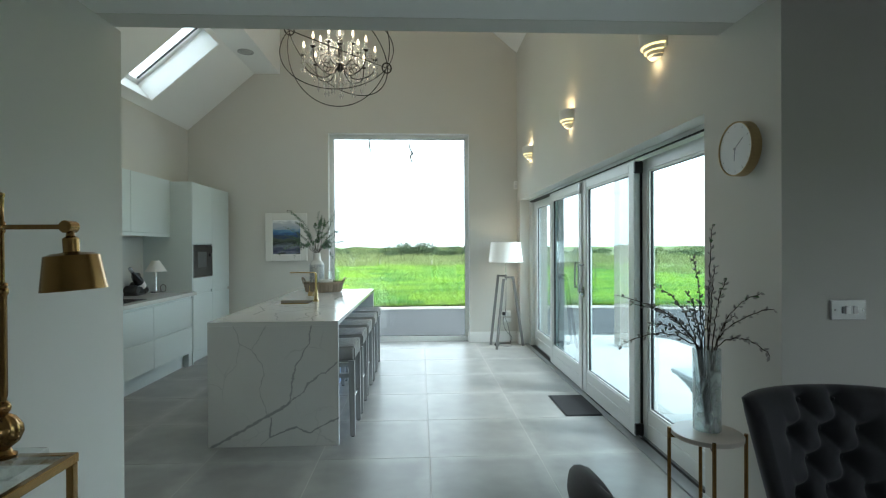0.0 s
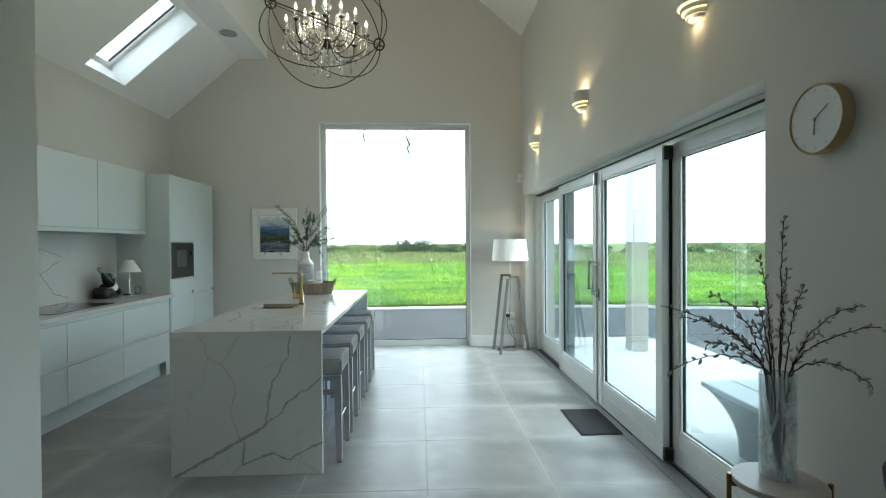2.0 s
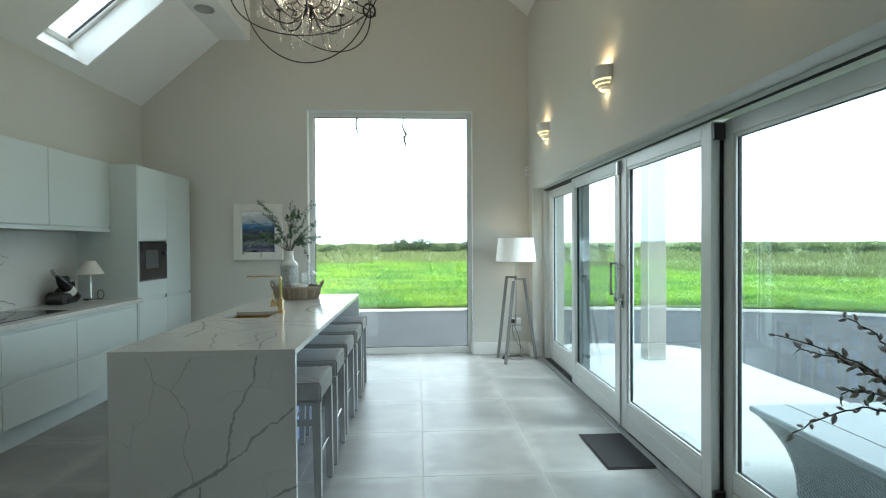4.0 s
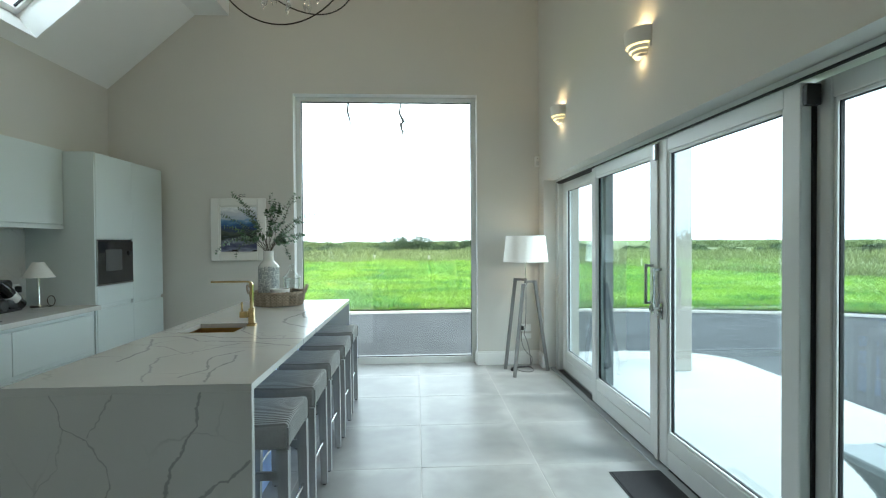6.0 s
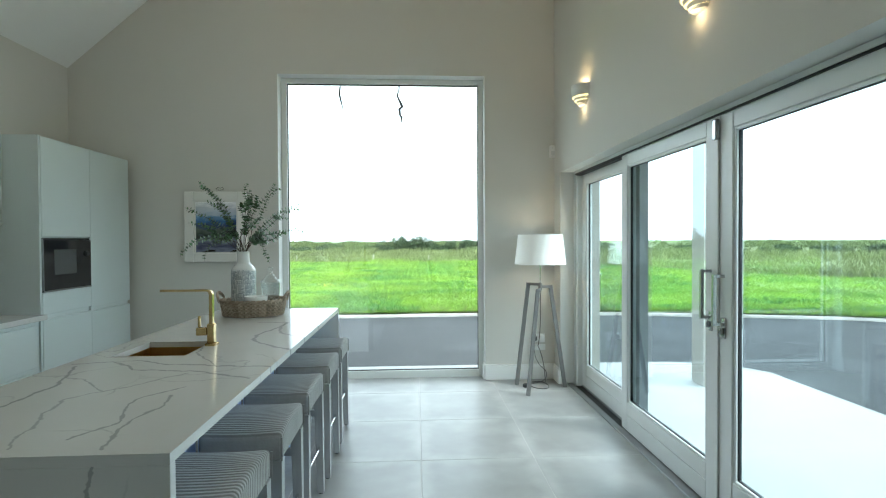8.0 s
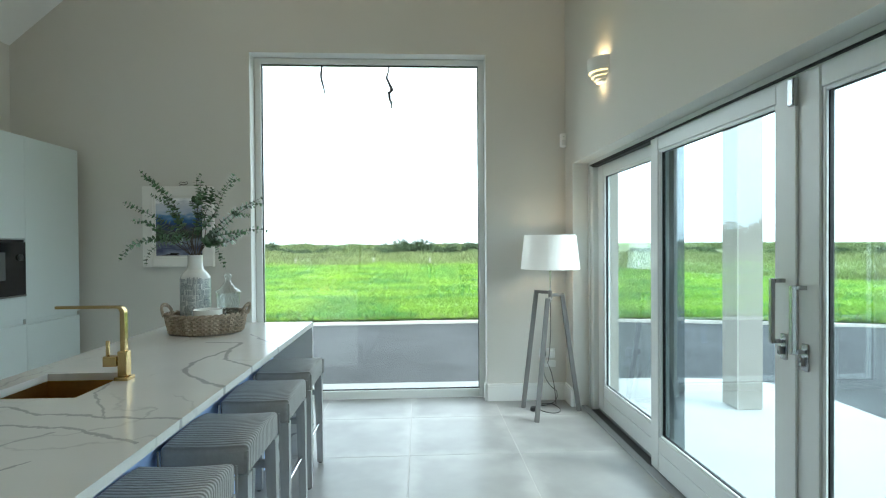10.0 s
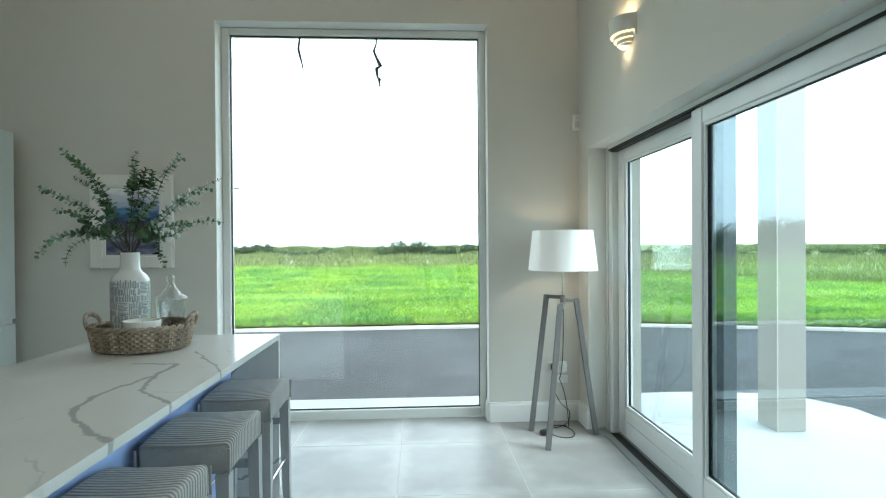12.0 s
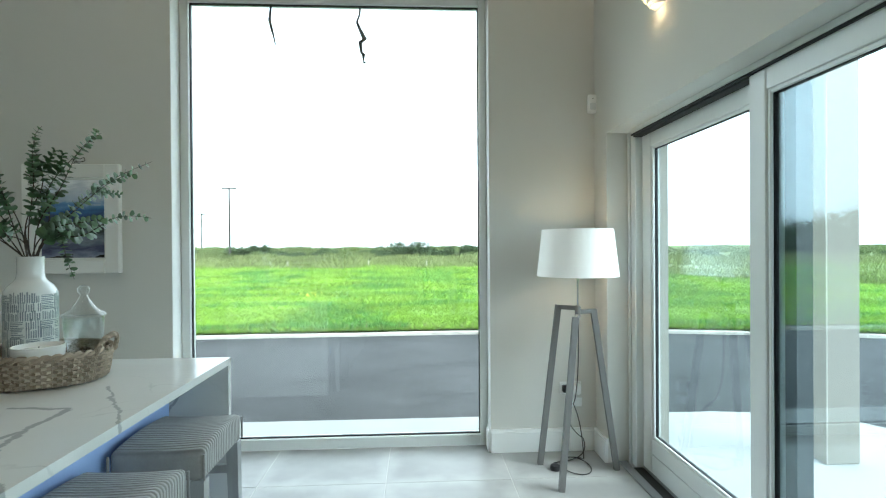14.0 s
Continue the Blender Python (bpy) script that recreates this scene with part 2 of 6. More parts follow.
def striped(name, color, axis, pitch, depth, rough=0.9):
    """Ribbed upholstery cloth: cords along one axis, groove shade multiplied into the colour."""
    m = material(name, color, rough, vary=0.12, scale=14, grain=0.0, sheen=0.3)
    n, l = m.node_tree.nodes, m.node_tree.links
    tc = n.new("ShaderNodeTexCoord")
    w = n.new("ShaderNodeTexWave")
    w.wave_type, w.bands_direction, w.wave_profile = "BANDS", axis, "SIN"
    w.inputs["Scale"].default_value = 0.314 / pitch
    w.inputs["Distortion"].default_value = 0.6
    w.inputs["Detail Scale"].default_value = 4
    l.new(tc.outputs["Object"], w.inputs["Vector"])
    bump = n.new("ShaderNodeBump")
    bump.inputs["Strength"].default_value, bump.inputs["Distance"].default_value = depth, 0.004
    l.new(w.outputs["Fac"], bump.inputs["Height"])
    l.new(bump.outputs[0], bsdf(m).inputs["Normal"])
    # paints shade between the cords, on top of the bump
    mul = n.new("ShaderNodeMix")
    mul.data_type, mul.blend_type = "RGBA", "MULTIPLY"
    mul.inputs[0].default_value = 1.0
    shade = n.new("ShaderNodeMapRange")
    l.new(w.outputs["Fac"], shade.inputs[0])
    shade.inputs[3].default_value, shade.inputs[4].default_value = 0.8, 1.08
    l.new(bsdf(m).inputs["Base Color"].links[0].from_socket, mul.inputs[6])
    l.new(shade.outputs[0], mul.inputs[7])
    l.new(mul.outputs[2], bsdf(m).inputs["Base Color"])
    return m


WALL = material("matt_grey_wall_paint", (0.665, 0.65, 0.605), 0.85, vary=0.025, scale=1.5, grain=0.12, grain_scale=260, spec=0.25)
CEIL = material("matt_white_ceiling_paint", (0.86, 0.86, 0.84), 0.9, vary=0.02, scale=1.5, grain=0.1, grain_scale=260, spec=0.2)
TRIM = material("white_gloss_trim", (0.86, 0.86, 0.84), 0.35, vary=0.02, scale=4, grain=0.03)
FRAME = material("painted_timber_white", (0.72, 0.74, 0.72), 0.32, vary=0.03, scale=5, grain=0.06, stretch=(1, 1, 0.2))
BLACK = material("black_rubber", (0.012, 0.012, 0.013), 0.6, vary=0.2)
ALU = material("grey_threshold", (0.28, 0.29, 0.29), 0.45, 0.5, vary=0.1, scale=12)
CABINET = material("satin_pale_cabinet", (0.66, 0.72, 0.715), 0.38, vary=0.012, scale=2, spec=0.4)
BLUE = material("blue_island_panel", (0.36, 0.48, 0.78), 0.45, vary=0.03)
GROUT = material("grey_grout", (0.50, 0.49, 0.465), 0.9, vary=0.1, scale=20, grain=0.3)
TILE = material("grey_porcelain_tile", (0.225, 0.223, 0.212), 0.35, spec=0.38, vary=0.02, scale=1.2, grain=0.03, grain_scale=60, rnd=0.04, rough_vary=0.02)
cement_tile(TILE)
BRASS = material("aged_brass", (0.30, 0.18, 0.065), 0.24, 1.0, vary=0.10, scale=14, grain=0.03, rough_vary=0.03)
GOLD = material("brushed_gold_steel", (0.56, 0.42, 0.20), 0.2, 1.0, vary=0.06, scale=40, stretch=(1, 1, 0.1))
COPPER = material("brushed_copper_gold", (0.50, 0.33, 0.12), 0.35, 1.0, vary=0.1, scale=30)
STEEL = material("brushed_steel", (0.42, 0.425, 0.43), 0.24, 1.0, vary=0.03, scale=12, rough_vary=0.02)
SATIN = material("satin_nickel", (0.62, 0.62, 0.61), 0.4, 0.35, vary=0.04, scale=10)
CHROME = material("chrome", (0.8, 0.8, 0.8), 0.08, 1.0, vary=0.02)
GREYWOOD = material("grey_painted_wood", (0.33, 0.335, 0.33), 0.5, vary=0.1, scale=8, grain=0.12, grain_scale=80, stretch=(6, 6, 0.6))
LAMPWOOD = material("dark_grey_washed_wood", (0.13, 0.126, 0.12), 0.55, vary=0.16, scale=10, grain=0.2, grain_scale=70, stretch=(6, 6, 0.5))
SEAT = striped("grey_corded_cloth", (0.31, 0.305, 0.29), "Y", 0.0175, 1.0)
VELVET = material("charcoal_velvet", (0.030, 0.030, 0.036), 0.85, vary=0.3, scale=9, grain=0.15, grain_scale=300, sheen=0.2)
BLACKGLASS = material("black_ceramic_glass", (0.01, 0.01, 0.012), 0.06, vary=0.05)
# lighter than the door glass: the window's reflection put into its base colour
OVENWINDOW = material("oven_window_reflection_grey", (0.085, 0.088, 0.09), 0.2, vary=0.1)
DARKGLASS = material("dark_oven_glass", (0.018, 0.018, 0.02), 0.1, vary=0.1)
SHADE = glowing("lit_linen_shade", (1.0, 0.90, 0.76), 0.06, (0.85, 0.84, 0.80))
SHADE_OFF = material("white_linen_shade", (0.82, 0.81, 0.77), 0.85, vary=0.03, grain=0.2, grain_scale=300)
PLASTER = material("white_plaster", (0.80, 0.79, 0.75), 0.7, vary=0.03, grain=0.05)
WARMGLOW = glowing("warm_lamp_glow", (1.0, 0.70, 0.26), 1.15, (0.80, 0.72, 0.52))
BULB = glowing("candle_bulb_glow", (1.0, 0.70, 0.42), 1.7)
IRON = material("dark_bronze_iron", (0.028, 0.024, 0.021), 0.45, 0.6, vary=0.25, scale=30, grain=0.1)
CRYSTAL = clouded("cut_crystal", (0.82, 0.83, 0.83), 1.75, (0.03, 0.16), (0.92, 0.91, 0.89))
GLASS = pane_glass("window_glass", (0.955, 0.97, 0.965), 0.0, 1.68)
DOORGLASS = pane_glass("tinted_door_glass", (0.87, 0.92, 0.925), 0.0, 1.9, (0.80, 0.94, 1.0))
JARGLASS = pane_glass("thin_clear_glass", (0.93, 0.945, 0.94), 0.0, 1.75)
CLEAR = pane_glass("clear_blown_glass", (0.935, 0.95, 0.948), 0.0, 1.8)
FROST = clouded("etched_vase_glass")
CERAMIC = material("white_glazed_ceramic", (0.78, 0.79, 0.78), 0.18, vary=0.03, scale=8, coat=0.3)
GREYGLAZE = material("grey_brush_glaze", (0.27, 0.31, 0.34), 0.3, vary=0.25, scale=40)
WICKER = material("weathered_willow", (0.35, 0.285, 0.215), 0.7, vary=0.25, scale=20, grain=0.3, grain_scale=200, island=0.35)
WICKER_GREY = material("grey_synthetic_rattan", (0.16, 0.17, 0.175), 0.55, vary=0.15, scale=20, island=0.25)
SLATE = material("grey_table_board", (0.20, 0.215, 0.225), 0.5, vary=0.12, scale=6, grain=0.1)
WAX = material("white_candle_glass", (0.86, 0.86, 0.83), 0.25, vary=0.03)
LEAF = material("eucalyptus_leaf", (0.078, 0.145, 0.068), 0.5, vary=0.25, scale=20, island=0.4)
STALK = material("brown_stalk", (0.05, 0.036, 0.027), 0.7, vary=0.3, scale=40)
CATKIN = material("silver_catkin", (0.50, 0.48, 0.45), 0.9, vary=0.25, scale=60, island=0.35)
MAT = material("charcoal_door_mat", (0.022, 0.022, 0.025), 0.95, vary=0.3, scale=60, grain=0.9, grain_scale=350)
CONCRETE = material("pale_brushed_concrete", (0.37, 0.365, 0.35), 0.85, vary=0.08, scale=2.0, grain=0.3, grain_scale=90)
INTERLOCK = material("dark_grey_door_edge", (0.06, 0.066, 0.072), 0.4, vary=0.06)
RENDER = material("grey_wall_render", (0.30, 0.275, 0.24), 0.9, vary=0.07, scale=4, grain=0.35, grain_scale=120)
TARMAC = material("tarmac", (0.037, 0.0375, 0.039), 0.85, spec=0.25, vary=0.55, scale=1.1, grain=1.0, grain_scale=42)
speckled(TARMAC, 34, 0.4, 1.9)
KERB = material("weathered_kerb", (0.52, 0.49, 0.43), 0.85, vary=0.3, scale=5, grain=0.4, rnd=0.08)
SOIL = material("meadow_ground", (0.13, 0.215, 0.032), 0.95, vary=0.6, scale=0.3, grain=0.6, grain_scale=14)
HEATH = material("rough_pasture_ground", (0.13, 0.155, 0.052), 0.95, vary=0.5, scale=0.2, grain=0.6, grain_scale=14)
BLADE = material("lush_grass", (0.215, 0.345, 0.036), 0.6, vary=0.55, scale=0.55, grain_scale=3.0, island=0.22, stretch=(0.7, 1.3, 0.0))
ROUGH = material("rough_tall_grass", (0.175, 0.205, 0.07), 0.8, vary=0.4, scale=0.15, island=0.4)
SHRUB = material("gorse_leaves", (0.06, 0.092, 0.034), 0.8, vary=0.4, scale=0.4, island=0.5)
SCRUB = material("olive_scrub_leaves", (0.125, 0.16, 0.05), 0.8, vary=0.5, scale=0.25, island=0.45)
TUFT = material("blue_green_tufts", (0.10, 0.235, 0.045), 0.6, vary=0.4, scale=0.5, island=0.35)
YELLOW = material("yellow_petals", (0.75, 0.6, 0.05), 0.6, vary=0.1)
VENT = material("grey_enamel", (0.42, 0.42, 0.41), 0.45, vary=0.05)
POLEWOOD = material("tarred_pole", (0.05, 0.045, 0.04), 0.8, vary=0.2)
PLASTIC = material("white_plastic", (0.86, 0.86, 0.84), 0.35, vary=0.02)
BLACKPLASTIC = material("black_plastic", (0.015, 0.015, 0.016), 0.4, vary=0.15)
STONETOP = material("beige_stone_top", (0.56, 0.50, 0.45), 0.35, vary=0.08, scale=14, grain=0.05)
CLOCKFACE = material("pale_clock_face", (0.70, 0.71, 0.70), 0.5, vary=0.03)
ASH = material("pale_ash_rim", (0.50, 0.37, 0.18), 0.45, vary=0.12, scale=20, stretch=(1, 1, 8))

u_, v_ = -1.422, 0.91
FRONT_VEINS = []
for pts, w, d in (
    ([(60, 715), (170, 660), (300, 590), (345, 565), (440, 505), (460, 490)], 0.013, 0.85),
    ([(460, 490), (470, 400), (490, 310), (525, 240), (560, 190), (570, 85)], 0.008, 0.75),
    ([(460, 490), (520, 440), (545, 400), (630, 345), (700, 295)], 0.0075, 0.75),
    ([(365, 570), (350, 670), (420, 645), (490, 622), (555, 650), (640, 605), (705, 575)], 0.0085, 0.85),
    ([(175, 88), (212, 195), (270, 230), (320, 300), (330, 350), (305, 430), (345, 560)], 0.004, 0.6),
    ([(345, 85), (270, 220)], 0.004, 0.5),
    ([(212, 195), (190, 300), (130, 370)], 0.003, 0.35),
    ([(350, 670), (310, 718)], 0.004, 0.5),
):
    FRONT_VEINS.append(([(u_ + 0.94 * (x - 45) / 662, v_ * (717 - y) / 635) for x, y in pts], w * 0.85, d * 0.72))
MARBLE_FRONT = marble("veined_white_quartz_end", FRONT_VEINS, "xz", 0.4, 0.25)
MARBLE_TOP = marble("veined_white_quartz_top", [
    ([(-0.48, 5.20), (-0.53, 5.22), (-0.74, 5.43), (-0.78, 5.62), (-0.71, 5.88), (-0.72, 6.07), (-0.91, 6.08)], 0.012, 0.55),
    ([(-0.71, 5.88), (-0.66, 5.67), (-0.47, 5.50)], 0.010, 0.55),
    ([(-0.75, 6.32), (-0.48, 5.92)], 0.008, 0.5),
    ([(-1.34, 4.91), (-1.26, 4.73), (-1.22, 4.6), (-1.23, 4.49), (-1.22, 4.36)], 0.009, 0.55),
    ([(-1.26, 4.73), (-1.16, 4.69), (-1.0, 4.53)], 0.005, 0.45),
    ([(-0.93, 4.01), (-1.0, 4.22), (-1.07, 4.43), (-0.93, 4.58), (-0.8, 4.77)], 0.007, 0.42),
    ([(-0.81, 4.07), (-0.75, 4.19), (-0.82, 4.37), (-0.82, 4.42), (-0.72, 4.56)], 0.007, 0.5),
    ([(-0.68, 3.99), (-0.72, 4.21), (-0.69, 4.35), (-0.72, 4.46)], 0.007, 0.5),
    ([(-1.23, 5.0), (-1.05, 4.84), (-0.77, 4.8), (-0.52, 4.67)], 0.009, 0.5),
    ([(-1.38, 4.96), (-1.23, 4.99), (-1.11, 5.01), (-0.95, 4.93), (-0.48, 4.85)], 0.009, 0.5),
    ([(-0.95, 5.29), (-0.91, 5.13), (-0.72, 4.88)], 0.006, 0.45),
], "xy", 0.5, 0.35)
MARBLE_SPLASH = marble("veined_white_quartz_splashback", [
    ([(3.5, 1.5), (4.2, 1.2), (4.6, 1.05), (5.1, 1.35), (5.45, 1.2), (5.62, 1.0), (5.8, 0.95)], 0.007, 0.6),
    ([(5.1, 1.6), (5.35, 1.45), (5.75, 1.35)], 0.005, 0.5),
    ([(5.45, 1.2), (5.7, 1.32)], 0.005, 0.5),
], "yz", 0.4, 0.3)


# ---- mesh helpers ----
def box(bm, x0, x1, y0, y1, z0, z1, bev=0.0, seg=1):
    vs = [bm.verts.new((x, y, z)) for z in (z0, z1) for y in (y0, y1) for x in (x0, x1)]
    fs = [bm.faces.new([vs[i] for i in q]) for q in ((0, 2, 3, 1), (4, 5, 7, 6), (0, 1, 5, 4), (2, 6, 7, 3), (0, 4, 6, 2), (1, 3, 7, 5))]
    if bev:
        edges = list({e for f in fs for e in f.edges})
        bmesh.ops.bevel(bm, geom=edges, offset=bev, segments=seg, affect="EDGES", profile=0.5)
    return bm


def slab(bm, pts, off):
    """A flat polygon with thickness: its corners, and the way to its back."""
    a = [bm.verts.new(p) for p in pts]
    b = [bm.verts.new(Vector(p) + Vector(off)) for p in pts]
    bm.faces.new(a)
    bm.faces.new(b[::-1])
    for i in range(len(a)):
        j = (i + 1) % len(a)
        bm.faces.new((a[j], a[i], b[i], b[j]))
    return bm


def tube(bm, pts, r, seg=8, closed=False, flat=1.0):
    """A round bar along points; r: a radius, or one for each point."""
    pts = [Vector(p) for p in pts]
    rs = r if isinstance(r, (list, tuple)) else [r] * len(pts)
    rings, up = [], None
    for i, p in enumerate(pts):
        a = pts[i - 1] if i or closed else p
        b = pts[(i + 1) % len(pts)] if i < len(pts) - 1 or closed else p
        d = (b - a).normalized()
        if up is None:
            up = d.orthogonal().normalized()
        up = (up - d * up.dot(d)).normalized()
        side = d.cross(up)
        rings.append([bm.verts.new(p + (up * math.cos(2 * math.pi * k / seg) * flat + side * math.sin(2 * math.pi * k / seg)) * rs[i]) for k in range(seg)])
    for i in range(len(rings) - (0 if closed else 1)):
        q, s = rings[i], rings[(i + 1) % len(rings)]
        for k in range(seg):
            bm.faces.new((q[k], q[(k + 1) % seg], s[(k + 1) % seg], s[k]))
    if not closed:
        bm.faces.new(rings[0][::-1])
        bm.faces.new(rings[-1])
    return bm


def lathe(bm, prof, c=(0, 0, 0), seg=32, sx=1.0, sy=1.0, caps=True):
    """A turned shape from (radius, height) pairs, from the bottom up."""
    rings = [[bm.verts.new((c[0] + r * sx * math.cos(2 * math.pi * k / seg), c[1] + r * sy * math.sin(2 * math.pi * k / seg), c[2] + z)) for k in range(seg)] for r, z in prof]
    for q, s in zip(rings, rings[1:]):
        for k in range(seg):
            bm.faces.new((q[k], q[(k + 1) % seg], s[(k + 1) % seg], s[k]))
    if caps:
        bm.faces.new(rings[0][::-1])
        bm.faces.new(rings[-1])
    return bm


def bar(bm, p0, p1, w, d):
    """A square-section bar between two points."""
    p0, p1 = Vector(p0), Vector(p1)
    z = (p1 - p0).normalized()
    x = Vector((1, 0, 0)) if abs(z.x) < 0.8 else Vector((0, 1, 0))
    y = z.cross(x).normalized()
    x = y.cross(z).normalized()
    ends = [[bm.verts.new(p + x * sx * w / 2 + y * sy * d / 2) for sx, sy in ((-1, -1), (1, -1), (1, 1), (-1, 1))] for p in (p0, p1)]
    for k in range(4):
        bm.faces.new((ends[0][k], ends[0][(k + 1) % 4], ends[1][(k + 1) % 4], ends[1][k]))
    bm.faces.new(ends[0][::-1])
    bm.faces.new(ends[1])
    return bm


def mesh_of(name, bm, mat, smooth=40):
    bmesh.ops.recalc_face_normals(bm, faces=bm.faces)
    me = bpy.data.meshes.new(name)
    bm.to_mesh(me)
    bm.free()
    me.materials.append(mat)
    if smooth:
        me.polygons.foreach_set("use_smooth", [True] * len(me.polygons))
        me.set_sharp_from_angle(angle=radians(smooth))
    return me


def part(name, bm, mat, parent=None, label="", smooth=40, at=None):
    ob = new(name, bm if isinstance(bm, bpy.types.Mesh) else mesh_of(name, bm, mat, smooth))
    if parent:
        ob.parent = parent
    if at:
        ob.location = at
    if label:
        ob["label"] = label
    return ob


def thing(name, at, label, category, group="", kind="", rz=0.0):
    ob = new(name)
    ob.empty_display_size = 0.1
    ob.matrix_basis = pose(*at, 0, 0, rz)
    return tagged(ob, label, category, group, kind)


def B(*a, **k):
    return box(bmesh.new(), *a, **k)


def structure(name, bm, mat, label, category, smooth=0):
    return tagged(part(name, bm, mat, smooth=smooth), label, category, kind="structure")


# ---- the room's shell ----
GABLE, EAST, WEST = 7.86, 1.60, -3.30
WIN = (-1.25, 0.87, 3.16)
DOOR = (2.80, 7.64, 2.135)
TOPS = [(-3.6, 2.93), (-3.30, 3.19), (-2.33, 4.033), (-1.95, 4.035), (-1.95, 5.35), (-0.75, 6.36), (1.60, 4.39), (2.0, 4.055)]


def top_at(x):
    for (x0, z0), (x1, z1) in zip(TOPS, TOPS[1:]):
        if x0 <= x <= x1 and x1 > x0:
            return z0 + (z1 - z0) * (x - x0) / (x1 - x0)


floor = structure("floor", box(B(-3.5, 1.66, -1.8, 7.99, -0.12, -0.0018), 1.66, 4.2, -1.8, 2.3, -0.12, -0.0018), GROUT, "pale grey grout bed under large porcelain floor tiles", "floor")

bm = bmesh.new()
back = (0, 0.30, 0)
slab(bm, [(-3.6, GABLE, -0.12), (WIN[0], GABLE, -0.12), (WIN[0], GABLE, top_at(WIN[0]) + 0.1), (-1.97, GABLE, 5.4), (-1.97, GABLE, 4.13), (-2.35, GABLE, 4.13), (-3.6, GABLE, 3.0)], back)
slab(bm, [(WIN[1], GABLE, -0.12), (2.0, GABLE, -0.12), (2.0, GABLE, 4.15), (WIN[1], GABLE, top_at(WIN[1]) + 0.1)], back)
slab(bm, [(WIN[0], GABLE, WIN[2]), (WIN[1], GABLE, WIN[2]), (WIN[1], GABLE, top_at(WIN[1]) + 0.1), (-0.75, GABLE, 6.46), (WIN[0], GABLE, top_at(WIN[0]) + 0.1)], back)
structure("wall_north", bm, WALL, "warm grey painted gable wall with one tall picture window", "wall")

bm = bmesh.new()
box(bm, EAST, 2.0, DOOR[1], GABLE, -0.12, 4.45)
box(bm, EAST, 2.0, DOOR[0], DOOR[1], DOOR[2], 4.45)
box(bm, EAST, 2.0, 2.24, DOOR[0], -0.12, 4.45)
structure("wall_east", bm, WALL, "warm grey painted long wall over wide sliding doors", "wall")
structure("wall_west", B(-3.6, WEST, 2.58, GABLE, -0.12, 3.3), WALL, "warm grey painted wall behind the kitchen units", "wall")
bm = B(-3.6, -1.45, 2.58, 2.73, -0.12, 6.6)
box(bm, -1.45, 2.0, 2.54, 2.68, 2.49, 6.6)
structure("wall_south_upper", bm, WALL, "grey painted wall above the opening to the dining area", "wall")
structure("wall_partition", B(-1.45, -1.31, -1.6, 2.73, -0.12, 2.49), WALL, "grey painted partition wall beside the dining area", "wall")
structure("wall_dining_north", B(2.0, 4.2, 2.24, 2.6, -0.12, 2.49), WALL, "grey painted wall with a light switch", "wall")
# unseen wall; its opening is added to brighten the dining side
bm = B(-1.45, 2.5, -1.75, -1.6, -0.12, 2.6)
box(bm, 3.2, 4.2, -1.75, -1.6, -0.12, 2.6)
box(bm, 2.5, 3.2, -1.75, -1.6, -0.12, 1.1)
box(bm, 2.5, 3.2, -1.75, -1.6, 1.8, 2.6)
structure("wall_dining_south", bm, WALL, "unseen grey wall closing the dining area, with an added opening for fill daylight", "wall")
# unseen wall, likewise with an added opening as fill light
bm = B(4.05, 4.2, -1.6, -0.4, -0.12, 2.6)
box(bm, 4.05, 4.2, 0.6, 2.24, -0.12, 2.6)
box(bm, 4.05, 4.2, -0.4, 0.6, -0.12, 1.0)
box(bm, 4.05, 4.2, -0.4, 0.6, 1.9, 2.6)
structure("wall_dining_east", bm, WALL, "unseen grey wall closing the dining area, with an added opening for fill daylight", "wall")

# the ceiling: lean-to slope with a roof window, boxed step, main vault, low dining ceiling
SKY_Y, SKY_X = (5.96, 6.67), (-3.205, -2.37)


def slope_z(x):
    return 3.19 + (x + 3.30) * (4.033 - 3.19) / 0.97


sn = Vector((-0.656, 0, 0.755))
bm = bmesh.new()
for x0, x1, y0, y1 in ((-3.62, SKY_X[0], 2.58, 8.1), (SKY_X[1], -2.33, 2.58, 8.1), (SKY_X[0], SKY_X[1], 2.58, SKY_Y[0]), (SKY_X[0], SKY_X[1], SKY_Y[1], 8.1)):
    slab(bm, [(x0, y0, slope_z(x0)), (x1, y0, slope_z(x1)), (x1, y1, slope_z(x1)), (x0, y1, slope_z(x0))], sn * 0.30)
slab(bm, [(-2.33, 2.58, 4.033), (-1.95, 2.58, 4.033), (-1.95, 8.1, 4.033), (-2.33, 8.1, 4.033)], (0, 0, 0.30))
slab(bm, [(-1.95, 2.58, 4.333), (-1.95, 2.58, 5.35), (-1.95, 8.1, 5.35), (-1.95, 8.1, 4.333)], (-0.15, 0, 0))
slab(bm, [(-2.1, 2.58, 5.224), (-0.75, 2.58, 6.36), (-0.75, 8.1, 6.36), (-2.1, 8.1, 5.224)], (0, 0, 0.2))
slab(bm, [(-0.75, 2.58, 6.36), (2.3, 2.58, 3.804), (2.3, 8.1, 3.804), (-0.75, 8.1, 6.36)], (0, 0, 0.2))
structure("ceiling", bm, CEIL, "white vaulted plaster ceiling with a stepped soffit", "ceiling")
structure("ceiling_low", B(-1.45, 4.2, -1.75, 2.54, 2.4915, 2.6), CEIL, "low white plaster ceiling over the dining area", "ceiling")

# roof window
roof = thing("window_roof", (0, 0, 0), "white roof window set deep in the sloped ceiling", "roof window", kind="structure")
